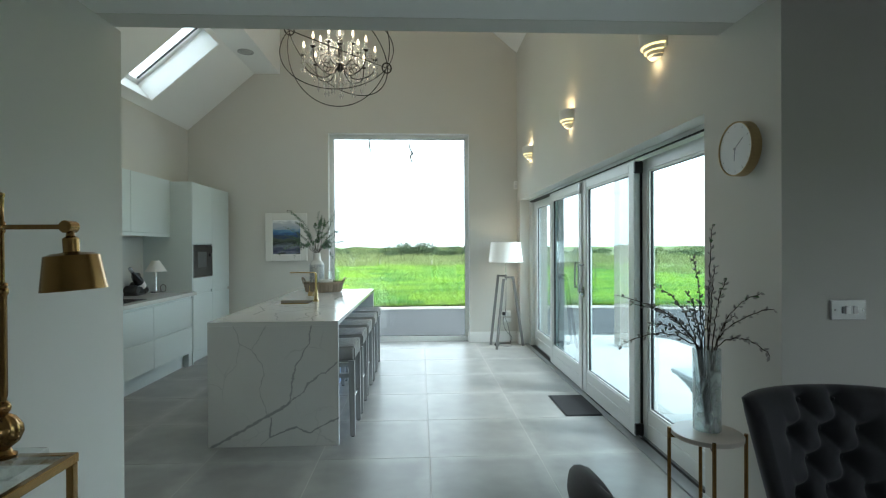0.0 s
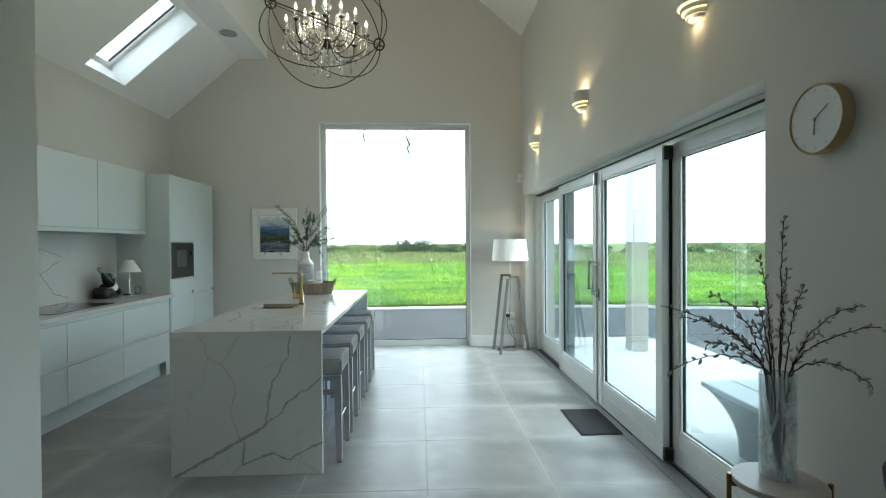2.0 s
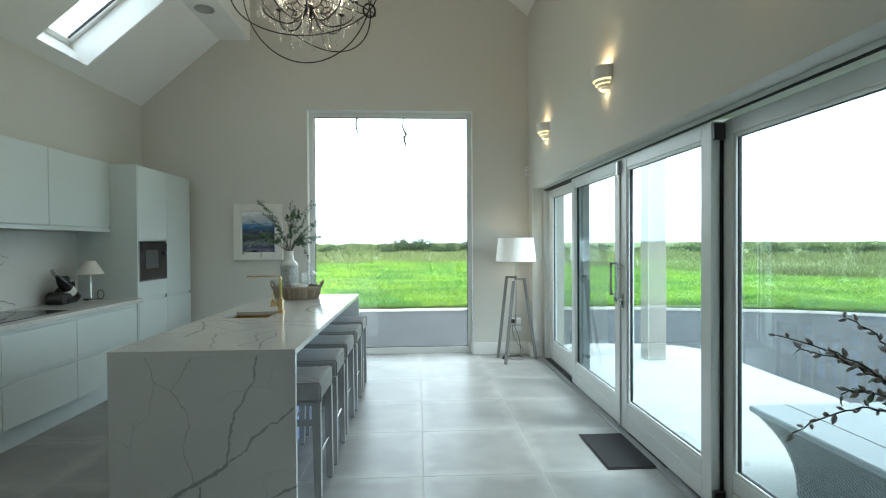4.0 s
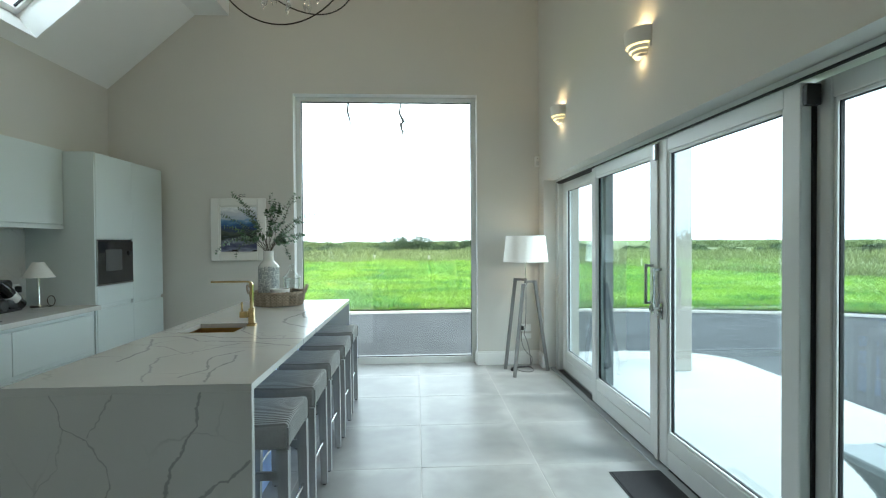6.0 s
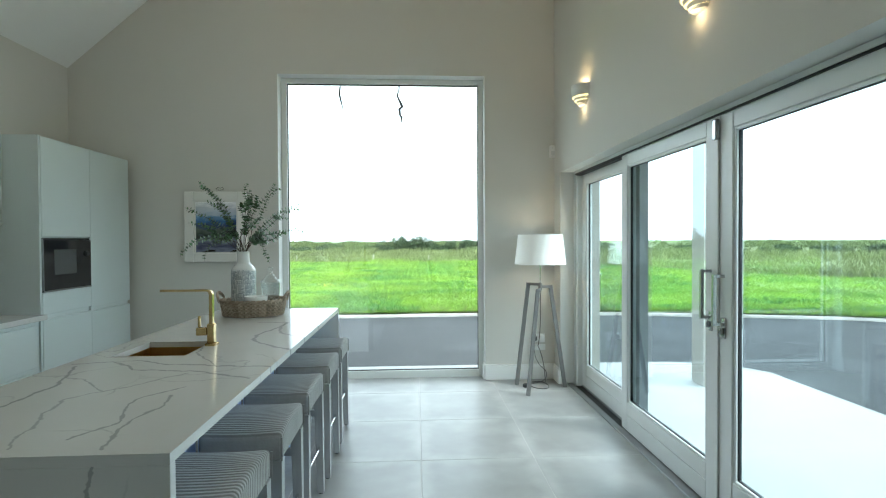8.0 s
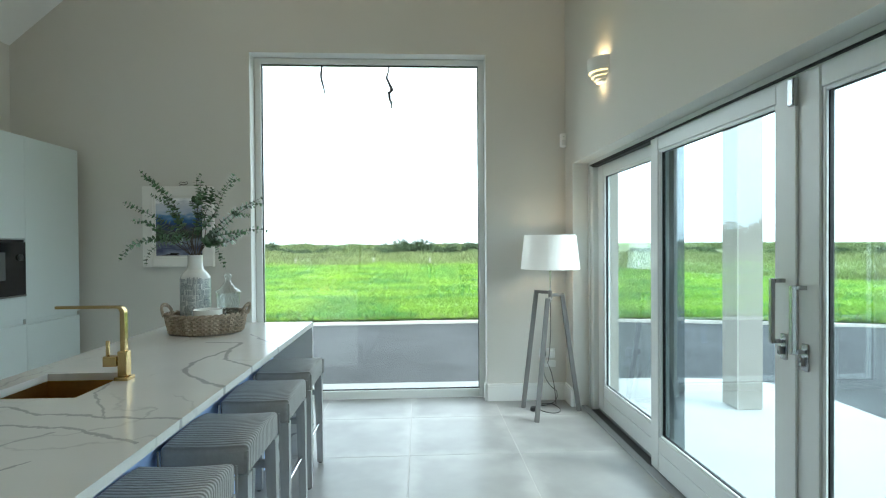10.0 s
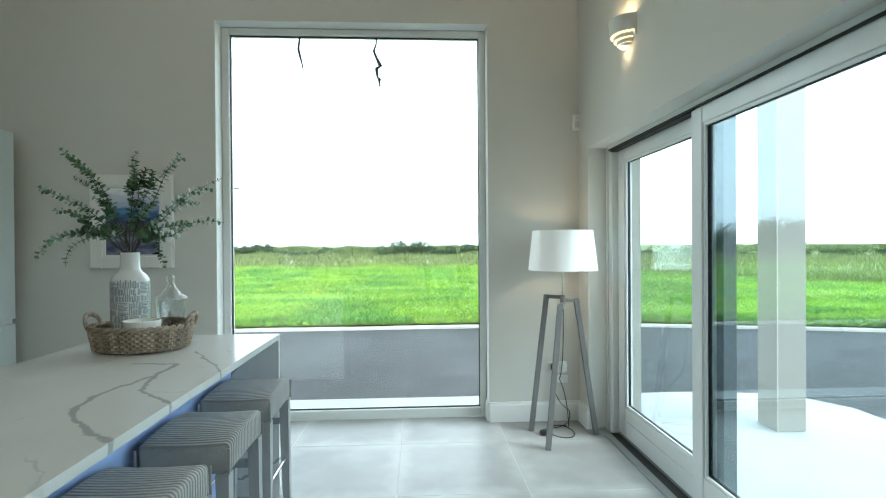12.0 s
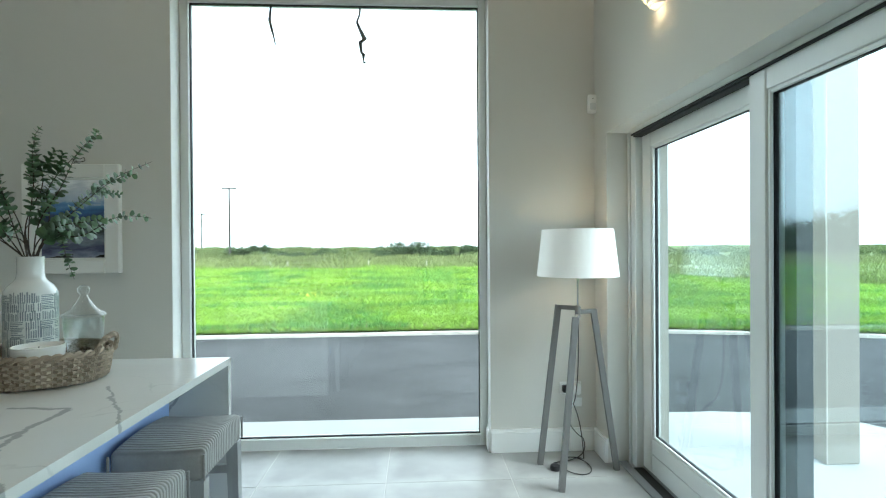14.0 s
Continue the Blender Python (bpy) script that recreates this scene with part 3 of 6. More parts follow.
xm, zm = (SKY_X[0] + SKY_X[1]) / 2, slope_z((SKY_X[0] + SKY_X[1]) / 2)
turn = Matrix.Translation((xm, sum(SKY_Y) / 2, zm)) @ Matrix.Rotation(-math.atan2(4.033 - 3.19, 0.97), 4, "Y")
half_l, half_w = 0.553, 0.355


def on_slope(bm):
    bmesh.ops.transform(bm, matrix=turn, verts=bm.verts)
    return bm


bm = bmesh.new()
for a in ((-half_l, -half_l + 0.012, -half_w, half_w), (half_l - 0.012, half_l, -half_w, half_w), (-half_l, half_l, -half_w, -half_w + 0.012), (-half_l, half_l, half_w - 0.012, half_w)):
    box(bm, *a, 0.003, 0.26)
part("reveal_lining", on_slope(bm), TRIM, roof, "white lining of the deep reveal", smooth=0)
bm = bmesh.new()
for a in ((-half_l, -half_l + 0.07, -half_w, half_w), (half_l - 0.07, half_l, -half_w, half_w), (-half_l, half_l, -half_w, -half_w + 0.06), (-half_l, half_l, half_w - 0.06, half_w)):
    box(bm, *a, 0.262, 0.32, 0.004)
part("sash", on_slope(bm), TRIM, roof, smooth=30)
bm = bmesh.new()
for s in (-1, 1):
    box(bm, -half_l + 0.07, half_l - 0.07, s * (half_w - 0.064) - 0.004, s * (half_w - 0.064) + 0.004, 0.28, 0.30)
part("gasket", on_slope(bm), BLACK, roof, smooth=0)
pane = part("pane", on_slope(box(bmesh.new(), -half_l + 0.05, half_l - 0.05, -half_w + 0.05, half_w - 0.05, 0.29, 0.296)), GLASS, roof, smooth=0)
pane.visible_shadow = False

# skirting boards
def skirting(name, boxes):
    bm = bmesh.new()
    for a in boxes:
        box(bm, *a, 0.0, 0.135)
        x0, x1, y0, y1 = a
        inset = 0.008
        box(bm, x0 + (inset if x1 - x0 < 0.05 else 0), x1, y0 + (inset if y1 - y0 < 0.05 else 0), y1, 0.1352, 0.155)
    return structure(name, bm, TRIM, "white painted skirting board", "skirting board")


skirting("baseboard_north", [(WIN[1] - 0.002, EAST - 0.022, GABLE - 0.022, GABLE + 0.002)])
skirting("baseboard_reveal", [(WIN[1] - 0.02, WIN[1] + 0.001, GABLE + 0.003, 7.965)])
skirting("baseboard_east", [(EAST - 0.021, EAST + 0.001, DOOR[1] - 0.002, GABLE - 0.001)])
skirting("baseboard_clock", [(EAST - 0.021, EAST + 0.001, 2.24, DOOR[0])])
skirting("baseboard_kitchen", [(-2.55, WIN[0], GABLE - 0.022, GABLE + 0.002)])
bm = bmesh.new()
box(bm, -1.31, -1.289, -1.58, 2.729, 0, 0.15)
structure("baseboard_partition", bm, TRIM, "white painted skirting board", "skirting board")

# ---- picture window ----
win = thing("window_1", (0, 0, 0), "tall white-framed picture window reaching down to the floor", "window", kind="structure")
bm = bmesh.new()
x0, x1, zt = WIN[0] + 0.004, WIN[1] - 0.004, WIN[2] - 0.004
box(bm, x0, x0 + 0.058, 7.985, 8.07, 0.0, zt, 0.004)
box(bm, x1 - 0.052, x1, 7.985, 8.07, 0.0, zt, 0.004)
box(bm, x0 + 0.058, x1 - 0.052, 7.987, 8.07, zt - 0.052, zt, 0.004)
box(bm, x0 + 0.058, x1 - 0.052, 7.987, 8.07, 0.0, 0.075, 0.004)
part("window_frame", bm, FRAME, win, smooth=30)
bm = B(WIN[0] - 0.001, WIN[0] + 0.004, GABLE + 0.002, 7.984, 0.0, WIN[2] - 0.004)
part("reveal_board", bm, TRIM, win, "white painted reveal", smooth=0)
part("reveal_board", B(WIN[1] - 0.004, WIN[1] + 0.001, GABLE + 0.002, 7.984, 0.157, WIN[2] - 0.004), TRIM, win, "white painted reveal", smooth=0)
part("reveal_board", B(WIN[0], WIN[1], GABLE + 0.002, 7.984, WIN[2] - 0.0039, WIN[2] + 0.001), TRIM, win, "white painted reveal", smooth=0)
bm = bmesh.new()
gx0, gx1, gz0, gz1 = x0 + 0.058, x1 - 0.052, 0.075, zt - 0.052
for a in ((gx0, gx0 + 0.007, gz0, gz1), (gx1 - 0.007, gx1, gz0, gz1), (gx0, gx1, gz0, gz0 + 0.009), (gx0, gx1, gz1 - 0.007, gz1)):
    box(bm, a[0], a[1], 8.012, 8.03, a[2], a[3])
part("gasket", bm, BLACK, win, "black rubber glazing gasket", smooth=0)
pane = part("pane", B(gx0 - 0.005, gx1 + 0.005, 8.024, 8.030, gz0 - 0.005, gz1 + 0.005), GLASS, win, smooth=0)
pane.visible_shadow = False
for n_, (pts, rs) in enumerate((
    ([(-0.02, 3.11), (-0.022, 3.06), (-0.042, 3.005), (-0.02, 2.95), (0.012, 2.885), (-0.02, 2.86), (-0.012, 2.79), (0.004, 2.775), (0.002, 2.73), (0.01, 2.715)], [0.005, 0.005, 0.007, 0.008, 0.012, 0.011, 0.007, 0.010, 0.003, 0.008]),
    ([(-0.64, 3.11), (-0.652, 3.01), (-0.638, 2.95), (-0.625, 2.90), (-0.612, 2.83)], [0.006, 0.008, 0.007, 0.005, 0.003]),
)):
    strand = thing("hanging_sealant_strand", (pts[0][0], 8.045, 3.11), "dark torn strand of sealant hanging outside the window pane", "sealant strand")
    part("strand", tube(bmesh.new(), [(x - pts[0][0], 0, z - 3.11) for x, z in pts], [q * 1.5 for q in rs], 6), BLACK, strand)

# ---- sliding doors ----
unit = thing("door_frame_1", (0, 0, 0), "white painted timber frame of the wide sliding doors", "door frame", kind="structure")
part("lining", box(box(box(bmesh.new(), 1.748, 1.87, DOOR[1] - 0.09, DOOR[1] - 0.002, 0.0, 2.13, 0.004), 1.70, 1.96, DOOR[0] + 0.002, DOOR[0] + 0.04, 0.0, 2.13, 0.004), 1.72, 1.87, DOOR[0] + 0.04, DOOR[1] - 0.09, 2.108, 2.133), FRAME, unit, smooth=30)
part("jamb_bead", B(1.735, 1.7478, DOOR[1] - 0.03, DOOR[1] - 0.003, 0.0, 2.13, 0.004), FRAME, unit)
part("top_track", B(1.722, 1.734, DOOR[0] + 0.05, DOOR[1] - 0.092, 2.097, 2.1065), BLACK, unit, "black top running track", smooth=0)
part("head_slot", B(1.737, 1.789, 6.435, DOOR[1] - 0.092, 2.089, 2.1065), BLACK, unit, "empty black running slot over the outer door", smooth=0)
part("threshold", box(box(bmesh.new(), 1.668, 1.722, DOOR[0] + 0.002, DOOR[1] - 0.002, -0.06, 0.012, 0.003), 1.79, 1.96, DOOR[0] + 0.002, DOOR[1] - 0.092, -0.06, 0.02, 0.003), ALU, unit, "grey metal threshold")
part("track_rail", B(1.7225, 1.7675, DOOR[0] + 0.01, 6.43, -0.06, 0.003), ALU, unit, "grey metal floor rail", smooth=0)
part("track_groove", box(B(1.768, 1.789, DOOR[0] + 0.01, 6.43, -0.06, 0.004), 1.7225, 1.789, 6.431, DOOR[1] - 0.092, -0.06, 0.004), BLACK, unit, "black floor track", smooth=0)


def sliding_door(x, y0, y1, stile0, stile1, label, name="sliding_door"):
    d = tagged(thing(name, (x, y0, 0.014), label, "sliding door", "sliding glass doors"))
    w, top = y1 - y0, 2.08
    bm = bmesh.new()
    box(bm, 0, 0.058, 0, stile0, 0, top, 0.005)
    box(bm, 0, 0.058, w - stile1, w, 0, top, 0.005)
    part("stile", bm, FRAME, d, smooth=30)
    part("top_rail", B(0.002, 0.056, stile0, w - stile1, top - 0.085, top, 0.004), FRAME, d, smooth=30)
    bm = B(0.002, 0.056, stile0, w - stile1, 0, 0.118, 0.003)
    box(bm, 0.002, 0.056, stile0, w - stile1, 0.121, 0.215, 0.004)
    part("bottom_rail", bm, FRAME, d, "grooved timber bottom rail", smooth=30)
    bm = bmesh.new()
    e = 0.016
    a0, a1, z0, z1 = stile0, w - stile1, 0.215, top - 0.085
    for q in ((a0, a0 + e, z0, z1), (a1 - e, a1, z0, z1), (a0 + e, a1 - e, z0, z0 + e), (a0 + e, a1 - e, z1 - e, z1)):
        box(bm, 0.008, 0.022, q[0], q[1], q[2], q[3], 0.003)
    part("glazing_bead", bm, FRAME, d, smooth=30)
    bm = bmesh.new()
    for q in ((a0, a0 + e + 0.002, z0, z1), (a1 - e - 0.002, a1, z0, z1), (a0, a1, z0, z0 + e + 0.002), (a0, a1, z1 - e - 0.002, z1)):
        box(bm, 0.024, 0.04, q[0], q[1], q[2], q[3])
    part("gasket", bm, BLACK, d, smooth=0)
    p = part("pane", B(0.029, 0.034, a0, a1, z0, z1), DOORGLASS, d, smooth=0)
    p.visible_shadow = False
    return d


d_a = sliding_door(1.792, 6.255, 7.547, 0.12, 0.112, "white-framed glass sliding door parked in the outer track")
part("interlock", box(B(-0.003, 0.061, -0.005, -0.0002, 0.0, 2.08), -0.003, -0.0002, 0.0, 0.055, 0.0, 2.08), INTERLOCK, d_a, "dark grey interlock down the edge", smooth=0)
part("outer_reveal", B(1.872, 2.002, DOOR[1] - 0.008, DOOR[1] - 0.0005, -0.06, 2.12), RENDER, unit, "grey rendered outer reveal", smooth=0)
d_b = sliding_door(1.728, 5.185, 6.43, 0.115, 0.10, "white-framed glass sliding door with a steel pull handle, closed")
d_c = sliding_door(1.728, 3.965, 5.182, 0.10, 0.115, "white-framed glass sliding door closed against its pair")
d_d = sliding_door(1.792, 2.84, 3.99, 0.06, 0.105, "white-framed glass sliding door beside the clock wall")
part("meeting_strip", B(-0.012, 0.0, -0.014, 0.03, 0, 2.07, 0.004), FRAME, d_b)
part("latch_keep", B(-0.03, -0.004, -0.02, 0.012, 1.955, 2.06, 0.004), STEEL, d_b, "small grey metal keep")
part("edge_seal", B(0.045, 0.06, -0.012, -0.001, 0, 2.07), BLACK, d_c, "black brush seal down the edge", smooth=0)
for z in (0.02, 1.975):
    part("roller_cap", B(-0.012, 0.05, -0.05, -0.0215, z, z + 0.085, 0.004), BLACKPLASTIC, d_c, "black plastic roller cap")


def pull(parent, y, z):
    bm = bmesh.new()
    box(bm, -0.064, -0.046, y - 0.009, y + 0.009, z - 0.009, z + 0.254, 0.002)
    for zz in (z, z + 0.245):
        box(bm, -0.0455, -0.004, y - 0.008, y + 0.008, zz - 0.008, zz + 0.008)
    h = part("handle", bm, STEEL, parent, "brushed steel square pull handle", smooth=0)
    part("back_plate", B(-0.008, 0.0, y - 0.018, y + 0.018, z - 0.075, z + 0.03, 0.003), STEEL, h)
    part("thumb_turn", B(-0.03, -0.006, y - 0.008, y + 0.008, z - 0.055, z - 0.02, 0.003), STEEL, h)


pull(d_b, 0.06, 1.025)
pull(d_c, 1.217 - 0.05, 1.005)

# ---- outdoors ----
PZ, TZ = -0.08, -0.20
KERB_LINE = [(-70.0, 13.3), (-3.6, 13.5), (1.5, 13.6), (4.5, 13.45), (7.0, 12.9), (9.0, 12.35), (10.8, 11.3), (12.5, 9.4), (13.6, 6.5), (14.0, 2.0), (14.0, -60.0)]
structure("ground", B(-700, 700, -200, 1500, -0.8, TZ - 0.12), SOIL, "meadow soil that reaches the horizon", "ground")
bm = bmesh.new()
slab(bm, [(x, y, TZ) for x, y in KERB_LINE] + [(-70, -60, TZ)], (0, 0, -0.1))
structure("road", bm, TARMAC, "dark grey tarmac drive round the house", "drive")
bm = bmesh.new()
slab(bm, [(-5.0, 8.16, PZ), (-5.0, 8.83, PZ), (3.0, 8.80, PZ), (3.65, 8.70, PZ), (4.0, 8.52, PZ), (4.21, 8.2, PZ), (4.21, 2.6, PZ), (2.0, 2.6, PZ), (2.0, 8.16, PZ)], (0, 0, -0.16))
patio = structure("pavement", bm, CONCRETE, "pale concrete apron along the house wall", "patio")

# kerb stones along the drive's edge
kerb = thing("kerb", (0, 0, 0), "weathered concrete kerb between tarmac and grass", "kerb", kind="structure")
line = []
for (ax, ay), (bx_, by) in zip(KERB_LINE[1:], KERB_LINE[2:-1]):
    steps = max(1, round(math.hypot(bx_ - ax, by - ay) / 0.9))
    line += [(ax + (bx_ - ax) * k / steps, ay + (by - ay) * k / steps) for k in range(steps)]
stone = None
for (ax, ay), (bx_, by) in zip([(-3.6 - 0.9 * k, 13.5 - 0.0027 * k) for k in range(9, -1, -1)] + line[1:], [(-3.6 - 0.9 * k, 13.5 - 0.0027 * k) for k in range(8, -1, -1)] + line[1:]):
    length = math.hypot(bx_ - ax, by - ay)
    if length < 0.2:
        continue
    if stone is None:
        stone = mesh_of("kerb_stone", box(bmesh.new(), 0.001, 0.903, 0.0, 0.13, -0.2, 0.055, 0.006), KERB, 30)
    ob = part("kerb_stone", stone, KERB, kerb)
    ob.matrix_basis = pose(ax, ay, TZ + random.uniform(-0.006, 0.006), 0, 0, math.degrees(math.atan2(by - ay, bx_ - ax))) @ Matrix.Diagonal((length / 0.904, 1, 1, 1))


def kerb_y(x):
    for (x0, y0), (x1, y1) in zip(KERB_LINE, KERB_LINE[1:]):
        if x0 <= x < x1:
            return y0 + (y1 - y0) * (x - x0) / (x1 - x0)
    return None


def field_z(x, y, near):
    rise = min(1.0, max(0.0, near) / 3.0)
    return -0.10 + rise * 0.10 * noise.noise((x * 0.12, y * 0.16, 3.0)) + rise * 0.05 * noise.noise((x * 0.5, y * 0.6, 1.0))


# the meadow's sheet behind the kerb
rng = np.random.default_rng(5)
verts, faces = [], []
cols = [(x, kerb_y(x) + 0.1) for x in np.linspace(-60, 13.5, 90)] + [(14.1 + k * 0.01, 6.0 - k * 6) for k in range(1, 9)]
rows = [0.0, 0.6, 1.5, 3, 5, 7, 9, 12, 15, 19, 24, 30, 38, 48, 62, 90, 140, 240, 420]
outs = []
for i, (x, y) in enumerate(cols):
    if x < 9:
        d = Vector((x * 0.02, 1, 0)).normalized() if x > 0 else Vector((x * 0.01, 1, 0)).normalized()
    else:
        d = Vector((0.18 + (x - 9) * 0.17, 1 - (x - 9) * 0.17, 0)) if x < 14 else Vector((1, 0.1 - (x - 14.1) * 4, 0))
        d.normalize()
    outs.append(d)
for (x, y), d in zip(cols, outs):
    for r in rows:
        px, py = x + d.x * r, y + d.y * r
        far = max(0.0, r - 26)
        verts.append((px, py, field_z(px, py, r) + 0.010 * min(far, 45.0) - 0.002 * max(0.0, r - 90) + (0.15 * noise.noise((px * 0.05, py * 0.05, 0)) if r > 20 else 0)))
nr = len(rows)
for i in range(len(cols) - 1):
    for j in range(nr - 1):
        a = i * nr + j
        faces.append((a, a + nr, a + nr + 1, a + 1))
me = bpy.data.meshes.new("meadow")
me.from_pydata(verts, [], faces)
me.materials.append(SOIL)
me.materials.append(HEATH)
me.polygons.foreach_set("use_smooth", [True] * len(faces))
me.polygons.foreach_set("material_index", [1 if rows[k % (nr - 1)] >= (29 if k // (nr - 1) < 82 else 12) else 0 for k in range(len(faces))])
meadow = tagged(new("ground_meadow", me), "bright green uneven meadow beyond the kerb", "meadow", kind="structure")
MEADOW = (np.array(verts).reshape(len(cols), nr, 3))


def meadow_point(i, r):
    """A place on the sheet: along column i (a fraction), r metres behind the kerb."""
    c = int(min(i, len(cols) - 1.001))
    f = i - c
    j = int(np.searchsorted(rows, r, side="right") - 1)
    j = min(j, nr - 2)
    g = (r - rows[j]) / (rows[j + 1] - rows[j])
    p = (MEADOW[c, j] * (1 - f) + MEADOW[c + 1, j] * f) * (1 - g) + (MEADOW[c, j + 1] * (1 - f) + MEADOW[c + 1, j + 1] * f) * g
    return p


def blades(name, count, place, height, width, mat, label, category, lean=0.5):
    vs, fs = [], []
    for k in range(count):
        p, scale = place()
        a = rng.uniform(0, 2 * math.pi)
        h = height * scale * rng.uniform(0.55, 1.25)
        w = width * scale * rng.uniform(0.7, 1.4)
        dx, dy = math.cos(a) * w, math.sin(a) * w
        lx, ly = rng.normal(0, lean, 2) * h
        n0 = len(vs)
        vs += [(p[0] - dx, p[1] - dy, p[2] - 0.02), (p[0] + dx, p[1] + dy, p[2] - 0.02), (p[0] + lx * 0.4 + dx * 0.6, p[1] + ly * 0.4 + dy * 0.6, p[2] + h * 0.6), (p[0] + lx, p[1] + ly, p[2] + h)]
        fs += [(n0, n0 + 1, n0 + 2), (n0, n0 + 2, n0 + 3)]
    me = bpy.data.meshes.new(name)
    me.from_pydata(vs, [], fs)
    me.materials.append(mat)
    return tagged(new(name, me), label, category, kind="stuff")


def lawn_depth(i):
    """The lush grass thins out sooner towards the east."""
    return 30 - 17 * min(1.0, max(0.0, (i - 79) / 6))


def lawn_place():
    i = rng.uniform(30, 92)
    r = lawn_depth(i) * rng.uniform(0, 1) ** 1.7
    p = meadow_point(i, r)
    clump = noise.noise((p[0] * 0.55, p[1] * 0.9, 6.0)) + 0.6 * noise.noise((p[0] * 1.7, p[1] * 2.4, 8.0))
    return p, (1.0 + r * 0.03) * (0.9 + 0.55 * clump)


def rough_place():
    i = rng.uniform(5, 96) if rng.uniform() < 0.65 else rng.uniform(79, 96)
    r = (25 - 13 * min(1.0, max(0.0, (i - 80) / 6))) + 30 * rng.uniform(0, 1) ** 1.2
    p = meadow_point(i, r + 2.5 * noise.noise((i * 0.5, 0, 2.0)))
    return p, (0.55 + min(0.6, max(0.0, r - 25) * 0.06)) * (1.0 + 0.8 * noise.noise((p[0] * 0.25, p[1] * 0.3, 4.0)))


blades("grass", 420000, lawn_place, 0.075, 0.0048, BLADE, "lush bright green meadow grass", "grass", 0.9)
blades("tall_grass", 190000, rough_place, 0.42, 0.032, ROUGH, "rough olive and straw-coloured tall grass", "grass", 0.35)


def tuft_place():
    while True:
        i, r = rng.uniform(30, 92), 22 * rng.uniform(0, 1) ** 1.5
        p = meadow_point(i, r)
        if noise.noise((p[0] * 0.4, p[1] * 0.9, 5.0)) > 0.15:
            return p, 1.0 + r * 0.03


def verge_place():
    i = rng.uniform(40, 90)
    return meadow_point(i, abs(rng.normal(0, 0.07)) - 0.0), rng.choice([0.5, 0.8, 1.0, 1.6]) * (1.0 + 0.7 * noise.noise((i * 4.0, 0.0, 9.0)))


blades("grass_tufts", 60000, tuft_place, 0.11, 0.006, TUFT, "darker blue-green tufts in the meadow", "grass", 0.5)
blades("verge_grass", 4000, verge_place, 0.075, 0.0045, ROUGH, "dry straw grass tufts along the kerb", "grass", 0.5)


def leafy(name, at, size, count, mat, label, category, kind="", leaf=0.11):
    """A shrub: short stems and a crown of many small leaves in uneven clumps."""
    sx, sy, sz = size
    ob = thing(name, at, label, category, "hedge shrubs", kind)
    clumps = [(rng.normal(0, 0.33) * sx, rng.normal(0, 0.3) * sy, rng.uniform(0.12, 0.68) * sz, rng.uniform(0.22, 0.36)) for _ in range(16)]
    bm = bmesh.new()
    for c in clumps[:6]:
        tube(bm, [(c[0] * 0.2, c[1] * 0.2, -0.2), (c[0] * 0.6, c[1] * 0.6, c[2] * 0.5), c[:3]], [0.06, 0.04, 0.015], 5)
    part("stems", bm, STALK, ob)
    vs, fs = [], []
    for k in range(count):
        c = clumps[rng.integers(len(clumps))]
        d = rng.normal(0, 1, 3)
        d /= np.linalg.norm(d)
        p = np.array(c[:3]) + d * c[3] * np.array((sx, sy, sz)) * rng.uniform(0.5, 1.05)
        p[2] = max(p[2], -0.3)
        a, b = rng.normal(0, 1, 3), rng.normal(0, 1, 3)
        a *= leaf / np.linalg.norm(a)
        b *= leaf * 0.6 / np.linalg.norm(b)
        n0 = len(vs)
        vs += [tuple(p - a), tuple(p + b), tuple(p + a), tuple(p - b)]
        fs.append((n0, n0 + 1, n0 + 2, n0 + 3))
    me = bpy.data.meshes.new("crown")
    me.from_pydata(vs, [], fs)
    me.materials.append(mat)
    part("crown", me, mat, ob)
    return ob


def z_at(x, y):
    d = np.hypot(MEADOW[..., 0] - x, MEADOW[..., 1] - y).ravel()
    k = np.argsort(d)[:4]
    return float(np.average(MEADOW.reshape(-1, 3)[k, 2], weights=1 / (d[k] + 0.1)))


for x, y, w, h in ((-0.6, 60, 3.3, 1.5), (1.9, 63, 2.2, 1.0), (5.4, 57, 2.8, 1.1), (-17, 60, 2.4, 1.3), (8.5, 58, 3.2, 1.2), (-9.5, 62, 3.0, 0.9), (-21, 66, 2.6, 1.0), (-5.0, 68, 3.0, 0.8), (14, 60, 3.5, 1.1), (22, 64, 4.0, 1.4), (30, 56, 3.4, 1.2), (36, 50, 3.0, 1.3), (43, 46, 3.5, 1.2), (26, 60, 3.0, 1.0), (50, 40, 3.6, 1.4), (-13, 58, 2.6, 0.8), (2.2, 57, 2.4, 0.8), (11, 64, 3.0, 1.0), (-3.2, 57, 2.0, 0.7), (-26, 60, 3.2, 1.1), (18, 56, 3.0, 0.9), (33, 53, 2.4, 0.8), (40, 50, 2.6, 0.9), (46, 43, 2.8, 0.9)):
    h *= 0.62 if x > 7 else 1.0
    leafy("shrub", (x, y, z_at(x, y) - 0.15), (w * 0.85, w * 0.55, h * 1.5), 4200, SHRUB, "dark green windswept shrub on the field's far edge", "shrub")


